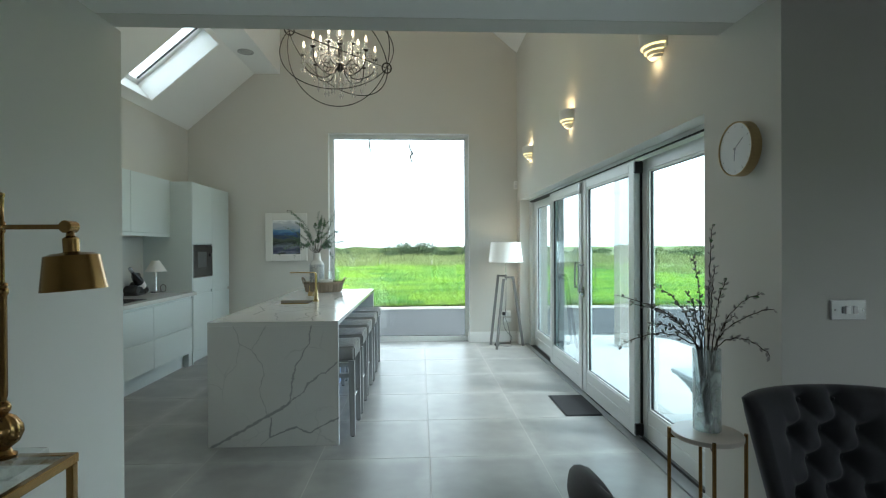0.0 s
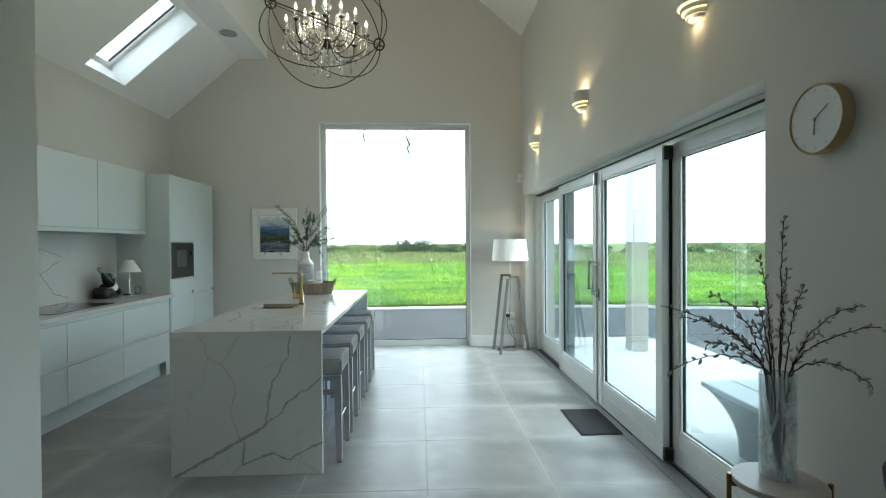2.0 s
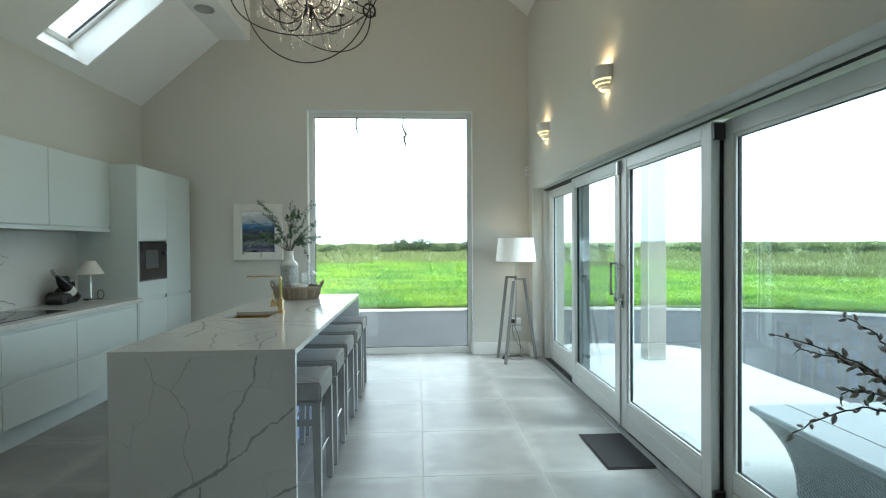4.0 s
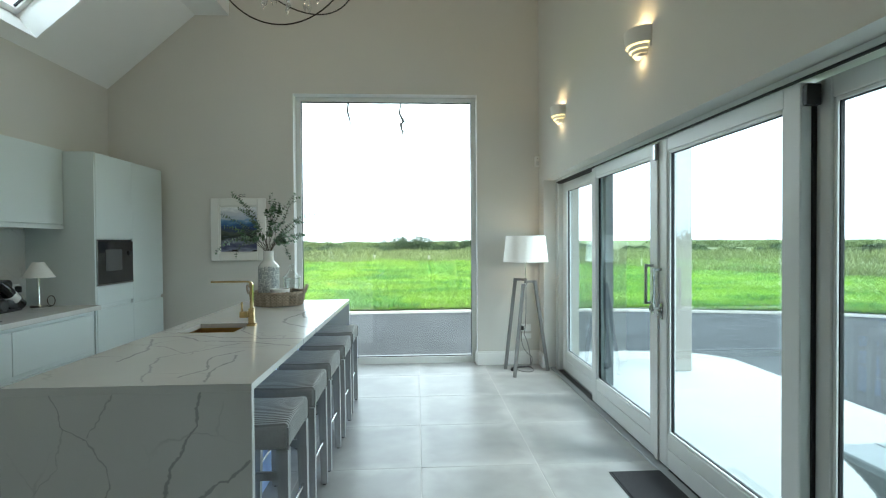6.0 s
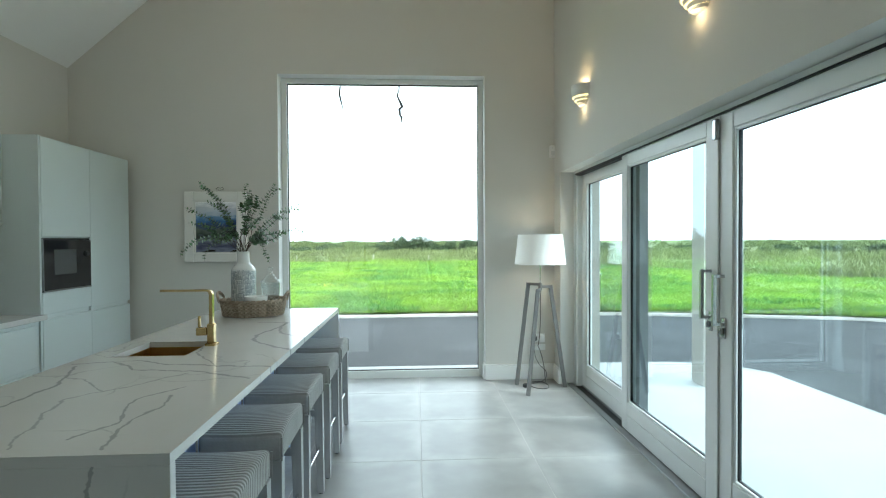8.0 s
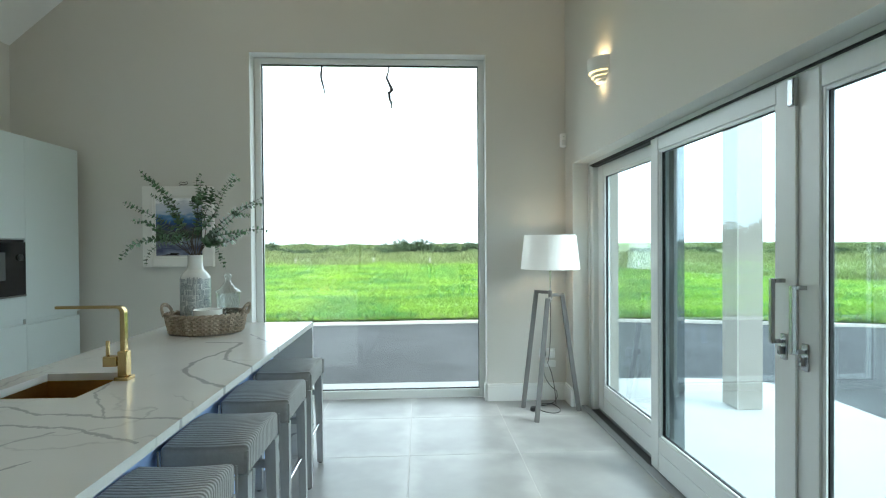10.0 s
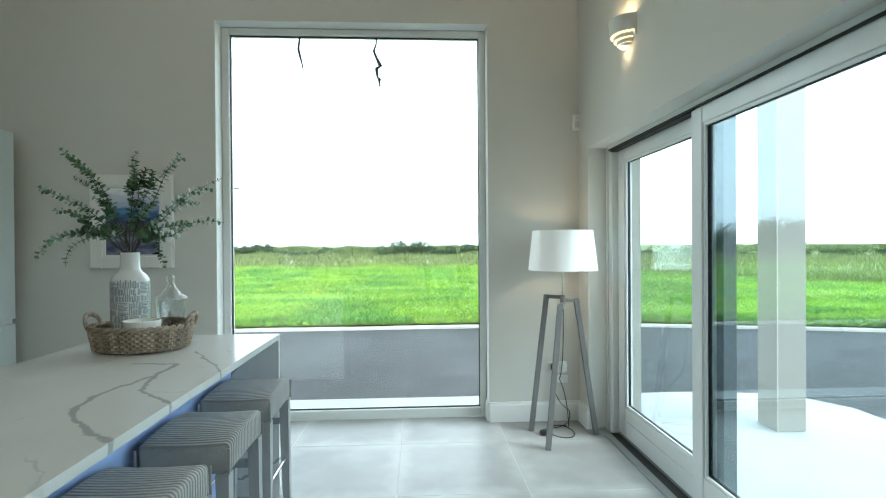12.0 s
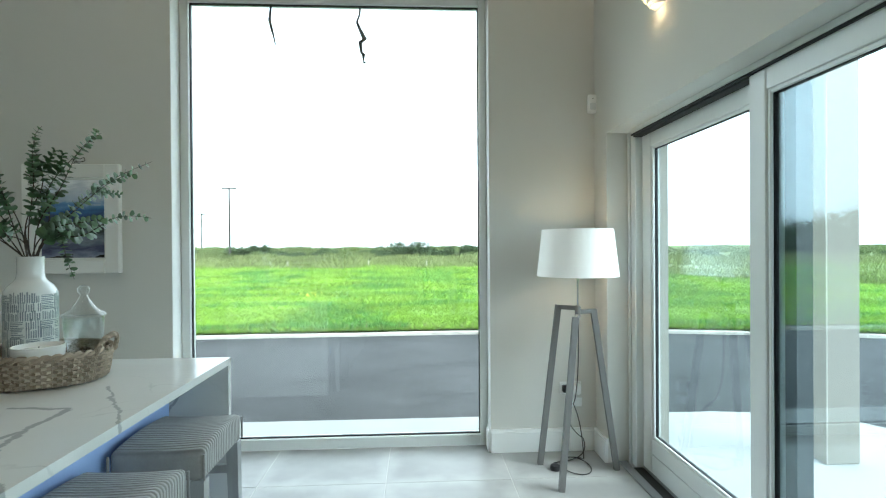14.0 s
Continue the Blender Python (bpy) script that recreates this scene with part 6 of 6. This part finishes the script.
part("plug_cable", tube(bmesh.new(), bezier((0.02, 0.315, 0.40), (-0.02, 0.28, 0.20), (0.13, 0.30, 0.10), 10) + bezier((0.13, 0.30, 0.10), (0.16, 0.26, 0.0), (0.0, 0.18, 0.005), 8)[1:] + bezier((0.0, 0.18, 0.005), (-0.2, 0.14, 0.005), (-0.12, 0.07, 0.006), 8)[1:], 0.0032, 6), BLACKPLASTIC, cable)
part("foot_switch", lathe(bmesh.new(), [(0.03, 0.0), (0.034, 0.012), (0.028, 0.03), (0.012, 0.036)], (-0.13, 0.06, 0.0), 18), BLACKPLASTIC, cable, "round black foot switch")

# ---- door mat ----
mat_ = thing("door_mat", (1.555, 4.76, 0.0), "charcoal ribbed door mat on the tiles by the doors", "door mat")
part("carpet_face", B(-0.195, 0.195, -0.285, 0.285, 0.001, 0.011, 0.003), MAT, mat_)
bm = bmesh.new()
for a in ((-0.205, -0.195, -0.295, 0.295), (0.195, 0.205, -0.295, 0.295), (-0.195, 0.195, -0.295, -0.285), (-0.195, 0.195, 0.285, 0.295)):
    box(bm, *a, 0.0005, 0.006, 0.001)
part("rubber_edge", bm, BLACK, mat_)

# ---- chandelier ----
CH = Vector((-0.64, 5.13, 3.19))
ch = thing("chandelier", tuple(CH), "dark iron orb chandelier with crystal drops and lit candle bulbs", "chandelier")
R = 0.545


def ring(normal, r=R, w=0.0044):
    nrm = Vector(normal).normalized()
    a = nrm.orthogonal().normalized()
    b = nrm.cross(a)
    return tube(bmesh.new(), [a * r * math.cos(2 * math.pi * k / 64) + b * r * math.sin(2 * math.pi * k / 64) for k in range(64)], w, 6, closed=True)


orb = Vector((-0.025, 0, 0.165))
pole_ = Vector((0.90, -0.20, -0.41)).normalized()
first_ = pole_.orthogonal().normalized()
for k, turn_ in enumerate((14, 58, 103, 148)):
    part("orb_ring", ring(Matrix.Rotation(radians(turn_), 3, pole_) @ first_, R - 0.004 * k, 0.0048), IRON, ch, at=orb)
for sgn in (-1, 1):
    part("ring_joint", ring(pole_ * 0.6 + Vector((0, -1, 0)), 0.045, 0.007), IRON, ch, "oval iron joint where the rings meet", at=orb + pole_ * sgn * (R - 0.008))
part("hub", lathe(bmesh.new(), [(0.012, -0.06), (0.03, -0.04), (0.04, -0.015), (0.04, 0.02), (0.02, 0.04), (0.018, 0.22), (0.03, 0.24), (0.015, 0.27), (0.012, 0.52)], (0, 0, 0), 20), IRON, ch, "turned dark iron stem")
part("stem_crystal", lathe(bmesh.new(), [(0.02, 0.27), (0.05, 0.31), (0.03, 0.37), (0.045, 0.42), (0.02, 0.46)], (0, 0, 0), 10), CRYSTAL, ch, "stacked crystal on the stem", smooth=0)
part("hanging_rod", tube(bmesh.new(), [(0, 0, 0.5), (0, 0, 3.05)], 0.006, 6), IRON, ch)
drop = bmesh.new()
lathe(drop, [(0.0015, 0.0), (0.014, -0.024), (0.009, -0.044), (0.0008, -0.062)], (0, 0, 0), 7)
DROP = mesh_of("crystal_drop", drop, CRYSTAL, 0)
bead = bmesh.new()
lathe(bead, [(rad, -0.075 + 0.015 * k + dz) for k in range(6) for rad, dz in ((0.002, -0.007), (0.0085, 0.0), (0.002, 0.007))], (0, 0, 0), 6)
BEADS = mesh_of("bead_string", bead, CRYSTAL, 0)
bulb_bm = bmesh.new()
lathe(bulb_bm, [(0.008, 0.0), (0.0135, 0.016), (0.011, 0.032), (0.002, 0.058)], (0, 0, 0), 12)
BULBM = mesh_of("candle_bulb", bulb_bm, BULB, 60)
cup_bm = bmesh.new()
lathe(cup_bm, [(0.008, -0.012), (0.03, 0.0), (0.034, 0.006), (0.011, 0.008), (0.011, 0.07)], (0, 0, 0), 14)
CUP = mesh_of("candle_cup", cup_bm, CRYSTAL, 30)
for tier, (count, rad, zc, dip) in enumerate(((8, 0.335, 0.085, -0.10), (5, 0.19, 0.17, 0.0))):
    for k in range(count):
        a = 2 * math.pi * (k + 0.3 * tier) / count + 0.15
        d = Vector((math.cos(a), math.sin(a), 0))
        up = Vector((0, 0, 1))
        pts = [d * 0.03, d * rad * 0.35 + up * (dip - 0.01), d * rad * 0.7 + up * (dip + 0.0), d * rad * 0.95 + up * (dip + 0.06), d * rad + up * (zc - 0.01)]
        curve = []
        for i in range(len(pts) - 1):
            p0, p1, p2, p3 = pts[max(0, i - 1)], pts[i], pts[i + 1], pts[min(len(pts) - 1, i + 2)]
            for t in (0, 0.25, 0.5, 0.75):
                curve.append(0.5 * ((2 * p1) + (p2 - p0) * t + (2 * p0 - 5 * p1 + 4 * p2 - p3) * t * t + (3 * p1 - p0 - 3 * p2 + p3) * t ** 3))
        arm = part("arm", tube(bmesh.new(), curve + [pts[-1]], 0.0065, 6), IRON, ch, "scrolled dark iron arm")
        curl = [d * (0.13 + 0.062 * (1 - q / 26) * math.cos(q * 0.42)) + up * (dip + 0.075 + 0.062 * (1 - q / 26) * math.sin(q * 0.42)) for q in range(20)]
        part("scroll", tube(bmesh.new(), curl, 0.0045, 5), IRON, arm, "curled iron scroll")
        part("candle_pan", lathe(bmesh.new(), [(0.006, -0.016), (0.024, -0.004), (0.026, 0.0)], d * rad + up * (zc - 0.004), 12), IRON, arm, "small dark iron drip pan")
        part("candle_cup", CUP, CRYSTAL, arm, at=d * rad + up * zc)
        part("bulb", BULBM, BULB, arm, at=d * rad + up * (zc + 0.072))
        for j, off in enumerate((-0.9, 0.0, 0.9, -0.45, 0.45)):
            e = Vector((math.cos(a + off * 0.28), math.sin(a + off * 0.28), 0)) * (rad + (0.02 if j == 1 else 0.0))
            part("bead_string", BEADS, CRYSTAL, arm, at=e + up * (zc - 0.01))
            part("crystal_drop", DROP, CRYSTAL, arm, at=e + up * (zc - 0.09 - 0.03 * (j == 1)))
        e = d * rad * 0.6 + up * (dip - 0.02)
        part("bead_string", BEADS, CRYSTAL, arm, at=e)
        part("crystal_drop", DROP, CRYSTAL, arm, at=e - up * 0.08)
for k in range(14):
    a = 2 * math.pi * k / 14
    rr = 0.06 + 0.10 * (k % 3) / 2
    e = Vector((math.cos(a) * rr, math.sin(a) * rr, -0.06 - 0.03 * (k % 4)))
    part("bead_string", BEADS, CRYSTAL, ch, at=e)
    part("crystal_drop", DROP, CRYSTAL, ch, at=e - Vector((0, 0, 0.085)))
cl = new("chandelier_glow", bpy.data.lights.new("chandelier_glow", "POINT"))
cl.data.energy, cl.data.color, cl.data.shadow_soft_size = 17.0, (1.0, 0.78, 0.55), 0.2
cl.location = CH + Vector((0, 0, 0.16))

# ---- console table and brass lamp ----
con = thing("console_table", (0, 0, 0), "brass-framed console table with a clear glass top", "console table")
cx0, cx1, cy0, cy1, cz = -1.285, -0.905, 0.75, 1.795, 0.84
bm = bmesh.new()
for a in ((cx0, cx1, cy0, cy0 + 0.022), (cx0, cx1, cy1 - 0.022, cy1), (cx0, cx0 + 0.022, cy0 + 0.022, cy1 - 0.022), (cx1 - 0.022, cx1, cy0 + 0.022, cy1 - 0.022)):
    box(bm, *a, cz - 0.028, cz, 0.002)
part("top_frame", bm, BRASS, con, "aged brass frame", smooth=30)
part("glass_top", B(cx0 + 0.0225, cx1 - 0.0225, cy0 + 0.0225, cy1 - 0.0225, cz - 0.012, cz - 0.002), CLEAR, con, "clear glass top", smooth=0)
for x in (cx0 + 0.002, cx1 - 0.024):
    for y in (cy0 + 0.002, cy1 - 0.024):
        part("leg", B(x, x + 0.022, y, y + 0.022, 0, cz - 0.0285, 0.002), BRASS, con, smooth=30)
bl = thing("brass_desk_lamp", (-1.037, 1.68, cz), "aged brass table lamp with an angled metal shade", "table lamp")
part("plinth", B(-0.075, 0.075, -0.075, 0.075, 0.0, 0.032, 0.004), CLEAR, bl, "clear acrylic block foot")
part("base", lathe(bmesh.new(), [(0.034, 0.033), (0.036, 0.04), (0.026, 0.046), (0.022, 0.055), (0.024, 0.06)], (0, 0, 0), 28), BRASS, bl)
bm = bmesh.new()
seg = 48
prof = [(0.02, 0.058), (0.038, 0.072), (0.048, 0.098), (0.046, 0.118), (0.032, 0.14), (0.016, 0.15)]
rings = [[bm.verts.new((r * (1 + 0.05 * math.cos(12 * 2 * math.pi * k / seg)) * math.cos(2 * math.pi * k / seg), r * (1 + 0.05 * math.cos(12 * 2 * math.pi * k / seg)) * math.sin(2 * math.pi * k / seg), z)) for k in range(seg)] for r, z in prof]
for q, s_ in zip(rings, rings[1:]):
    for k in range(seg):
        bm.faces.new((q[k], q[(k + 1) % seg], s_[(k + 1) % seg], s_[k]))
part("gourd", bm, BRASS, bl, "fluted brass ball", smooth=50)
part("column", lathe(bmesh.new(), [(0.012, 0.148), (0.021, 0.158), (0.023, 0.168), (0.02, 0.178), (0.012, 0.186), (0.014, 0.195), (0.0155, 0.2), (0.0155, 0.47), (0.019, 0.475), (0.019, 0.487), (0.016, 0.492), (0.0185, 0.498), (0.016, 0.504), (0.0105, 0.506), (0.0105, 0.638), (0.0135, 0.642), (0.0135, 0.668), (0.0105, 0.672), (0.0105, 0.735), (0.0125, 0.738), (0.0125, 0.746), (0.004, 0.750)], (0, 0, 0), 28), BRASS, bl, "turned brass column")
part("arm", lathe(bmesh.new(), [(0.0068, 0.0), (0.0068, 0.15), (0.009, 0.152), (0.009, 0.163)], (0, 0, 0), 18), BRASS, bl, at=(0.01, 0, 0.655)).rotation_euler = (0, radians(90), 0)
joint = part("joint", lathe(bmesh.new(), [(0.006, -0.022), (0.017, -0.018), (0.017, 0.018), (0.006, 0.022)], (0, 0, 0), 20), BRASS, bl, at=(0.186, 0, 0.655))
joint.rotation_euler = (radians(90), 0, 0)
sh = part("shade", lathe(bmesh.new(), [(0.0905, -0.145), (0.075, -0.062), (0.055, -0.056), (0.025, -0.054), (0.0225, -0.052), (0.0225, -0.02), (0.012, -0.014), (0.010, 0.0), (0.008, 0.0), (0.02, -0.058), (0.072, -0.066), (0.0885, -0.145)], (0, 0, 0), 56, caps=False), BRASS, bl, "brass metal shade", at=(0.188, 0, 0.646))
sh.rotation_euler = (0, radians(-4), 0)
sh.scale = (0.88, 0.88, 1.12)
bl.scale = (1.0, 1.0, 1.022)

# ---- side table with willow ----
st = thing("side_table", (1.42, 2.475, 0.0), "small round side table with a pale top and brass legs", "side table")
part("tabletop", lathe(bmesh.new(), [(0.146, 0.578), (0.151, 0.583), (0.151, 0.596), (0.148, 0.600)], (0, 0, 0), 56), STONETOP, st, "round pale stone top")
for k in range(4):
    a = radians(-20 + 90 * k)
    x, y = 0.158 * math.cos(a), 0.158 * math.sin(a)
    leg = part("leg", tube(bmesh.new(), [(x, y, 0), (x, y, 0.606)], 0.0085, 12), BRASS, st, "slim brass leg")
    part("bracket", bar(bmesh.new(), (x, y, 0.569), (x * 0.55, y * 0.55, 0.569), 0.012, 0.016), BRASS, leg, smooth=0)
gv = thing("glass_vase", (1.435, 2.50, 0.601), "tall cylindrical clouded glass vase holding willow stems", "vase")
part("cylinder", lathe(bmesh.new(), [(0.055, 0.0), (0.0595, 0.003), (0.0595, 0.375), (0.0568, 0.375), (0.0558, 0.02), (0.025, 0.014)], (0, 0, 0), 48), FROST, gv, "clouded glass cylinder")
part("thick_base", lathe(bmesh.new(), [(0.0545, 0.0005), (0.0545, 0.012)], (0, 0, 0), 40), CLEAR, gv)
wil = thing("willow_branches", (1.435, 2.50, 0.62), "brown pussy willow branches with silver catkins", "willow branches")
W_TIPS = [(0.045, 0.03, 0.91), (-0.035, 0.05, 0.765), (0.06, 0.03, 0.73), (0.07, -0.03, 0.66), (-0.24, 0.02, 0.65), (-0.12, -0.05, 0.62), (-0.32, 0.05, 0.56), (-0.41, 0.02, 0.60), (-0.42, -0.05, 0.385),
          (0.09, -0.24, 0.63), (0.10, -0.30, 0.57), (0.11, -0.27, 0.375), (-0.18, 0.08, 0.52), (0.02, 0.09, 0.56), (-0.02, -0.06, 0.67), (-0.28, -0.03, 0.47), (0.06, -0.12, 0.52), (-0.08, 0.02, 0.53)]
CAT = bmesh.new()
lathe(CAT, [(0.0015, 0.0), (0.0052, 0.006), (0.0052, 0.013), (0.001, 0.022)], (0, 0, 0), 7)
CATM = mesh_of("catkin", CAT, CATKIN, 60)
for n_, (tx, ty, tz) in enumerate(W_TIPS):
    low = tz < 0.5
    tight = min(0.042, 0.3 * math.hypot(tx, ty)) / max(0.001, math.hypot(tx, ty))
    neck = Vector((tx * tight, ty * tight, 0.36))
    ctrl = neck + (Vector((tx * 0.42, ty * 0.42, 0.13)) if low else Vector((tx * 0.22, ty * 0.22, (tz - 0.36) * 0.78)))
    ln = [neck.lerp(Vector((neck.x * 0.1 - 0.3 * neck.y, neck.y * 0.1 + 0.3 * neck.x, 0.01)), 1 - k / 8) for k in range(8)] + bezier(neck, ctrl, (tx, ty, tz), 18)
    ln = [p + Vector((random.uniform(-1, 1), random.uniform(-1, 1), random.uniform(-1, 1))) * 0.004 * (i > 2) for i, p in enumerate(ln)]
    br = part("branch", tube(bmesh.new(), ln, [0.0036 - 0.0021 * k / 25 for k in range(26)], 6), STALK, wil)
    for k in range(10 + (n_ % 3), 26, 1):
        ax = (ln[min(25, k + 1)] - ln[k - 1]).normalized()
        out = (Matrix.Rotation(k * 2.4 + n_, 3, ax) @ ax.orthogonal().normalized())
        way = (ax * 0.8 + out * 0.75).normalized()
        c = part("catkin", CATM, CATKIN, br)
        size = random.uniform(0.65, 1.15)
        c.matrix_basis = Matrix.Translation(ln[k] + out * 0.003) @ way.to_track_quat("Z", "Y").to_matrix().to_4x4() @ Matrix.Scale(size, 4)
    if n_ % 3 == 0:
        vs, fs = [], []
        for k in range(4):
            ax = (ln[-1] - ln[-2]).normalized()
            out = Matrix.Rotation(k * 1.7, 3, ax) @ ax.orthogonal().normalized() + ax * 0.8
            leaf_faces(vs, fs, ln[-1 - 2 * k], ax, out, 0.028, 0.008)
        me = bpy.data.meshes.new("young_leaves")
        me.from_pydata(vs, [], fs)
        me.materials.append(LEAF)
        part("young_leaves", me, LEAF, br, "small green young leaves")


# ---- tufted dining chairs ----
def dining_chair(at, rz, label, soft_corner=0.012):
    ob = thing("dining_chair", at, label, "dining chair", "tufted dining chairs", rz=rz)
    nx, nz, w, z0, z1 = 72, 60, 0.275, 0.44, 1.0
    buttons = [(x * 0.115 + (0.0575 if r % 2 else 0.0), 0.53 + r * 0.085) for r in range(6) for x in range(-1, 2) if r % 2 == 0 or x < 1]
    bm = bmesh.new()
    grid = {}
    for face in (0, 1):
        for i in range(nx + 1):
            for j in range(nz + 1):
                u, t = -1 + 2 * i / nx, j / nz
                wide = w * (0.62 + 0.38 * t ** 0.8)
                x, z = u * wide, z0 + (z1 - z0) * t - 0.006 * u * u * t - soft_corner * abs(u) ** (9 if soft_corner < 0.05 else 3) * t
                curve = -0.07 * abs(u) ** 2.2
                lean = 0.10 * t
                edge = min(1.0, (1 - abs(u)) * 9) ** 0.5 * min(1.0, (1 - t) * 11 + 0.0) ** 0.5
                if face == 0:
                    puff = 0.008 + 0.042 * edge
                    near = min(math.hypot(x - bx0, z - bz0) for bx0, bz0 in buttons)
                    puff -= 0.042 * math.exp(-(near / 0.030) ** 2)
                    fold = 1.0
                    for sgn in (1, -1):
                        k = (x / 0.115 + sgn * (z - 0.53) / 0.17)
                        fold = min(fold, abs(k - round(k)) * 0.115)
                    puff -= 0.009 * math.exp(-(fold / 0.010) ** 2) * edge * max(0.0, min(1.0, (0.16 - abs(x)) / 0.04))
                    y = curve + lean - puff
                else:
                    y = curve + lean + 0.008 + 0.028 * edge
                grid[face, i, j] = bm.verts.new((x, y, z))
    for face in (0, 1):
        for i in range(nx):
            for j in range(nz):
                q = [grid[face, i, j], grid[face, i + 1, j], grid[face, i + 1, j + 1], grid[face, i, j + 1]]
                bm.faces.new(q if face == 0 else q[::-1])
    for j in range(nz):
        for i in (0, nx):
            bm.faces.new((grid[0, i, j], grid[0, i, j + 1], grid[1, i, j + 1], grid[1, i, j]))
    for i in range(nx):
        for j in (0, nz):
            bm.faces.new((grid[0, i, j], grid[0, i + 1, j], grid[1, i + 1, j], grid[1, i, j]))
    part("backrest", bm, VELVET, ob, "deep buttoned charcoal velvet back", smooth=75)
    dot = mesh_of("button", lathe(bmesh.new(), [(0.008, -0.004), (0.009, 0.0), (0.004, 0.005)], (0, 0, 0), 10), VELVET, 60)
    for bx0, bz0 in buttons:
        if abs(bx0) < 0.19 and bz0 < 0.97:
            part("button", dot, VELVET, ob, at=(bx0, -0.07 * abs(bx0 / w) ** 2.2 + 0.10 * (bz0 - z0) / (z1 - z0) - 0.001, bz0)).rotation_euler = (radians(90), 0, 0)
    part("seat", B(-0.235, 0.235, -0.46, 0.02, 0.36, 0.485, 0.03, 3), VELVET, ob, "padded velvet seat")
    for x in (-0.19, 0.19):
        for y in (-0.41, -0.01):
            part("leg", tube(bmesh.new(), [(x, y, 0.37), (x * 1.05, y * 1.02, 0.0)], [0.022, 0.014], 10), LAMPWOOD, ob, "dark wooden leg")
    return ob


dining_chair((1.375, 1.70, 0.0), 0, "charcoal velvet dining chair with a deep buttoned back")
dining_chair((0.555, 1.12, 0.0), 100, "charcoal velvet dining chair with a rounded back", 0.052)

# ---- floor tiles ----
TX, TY, X0, Y0 = 0.757, 0.749, 0.177, 4.452
tile_mesh = mesh_of("tile", box(bmesh.new(), 0.002, TX - 0.002, 0.002, TY - 0.002, -0.01, 0.0, 0.0012), TILE, 0)
short_mesh = mesh_of("tile", box(bmesh.new(), 0.002, TX - 0.002, 0.002, 7.984 - (Y0 + 4 * TY), -0.01, 0.0, 0.0012), TILE, 0)
for i in range(-5, 6):
    for j in range(-8, 5):
        x, y = X0 + i * TX, Y0 + j * TY
        if x > 1.0 and y + TY > 2.5:
            if x > 1.6:
                continue
        if x > 3.9 or y < -1.8 or (x + TX < -1.4 and y + TY < 2.6):
            continue
        t = part("tile", short_mesh if j == 4 else tile_mesh, TILE, floor)
        t.location = (x, y, random.uniform(-0.0006, 0.0))
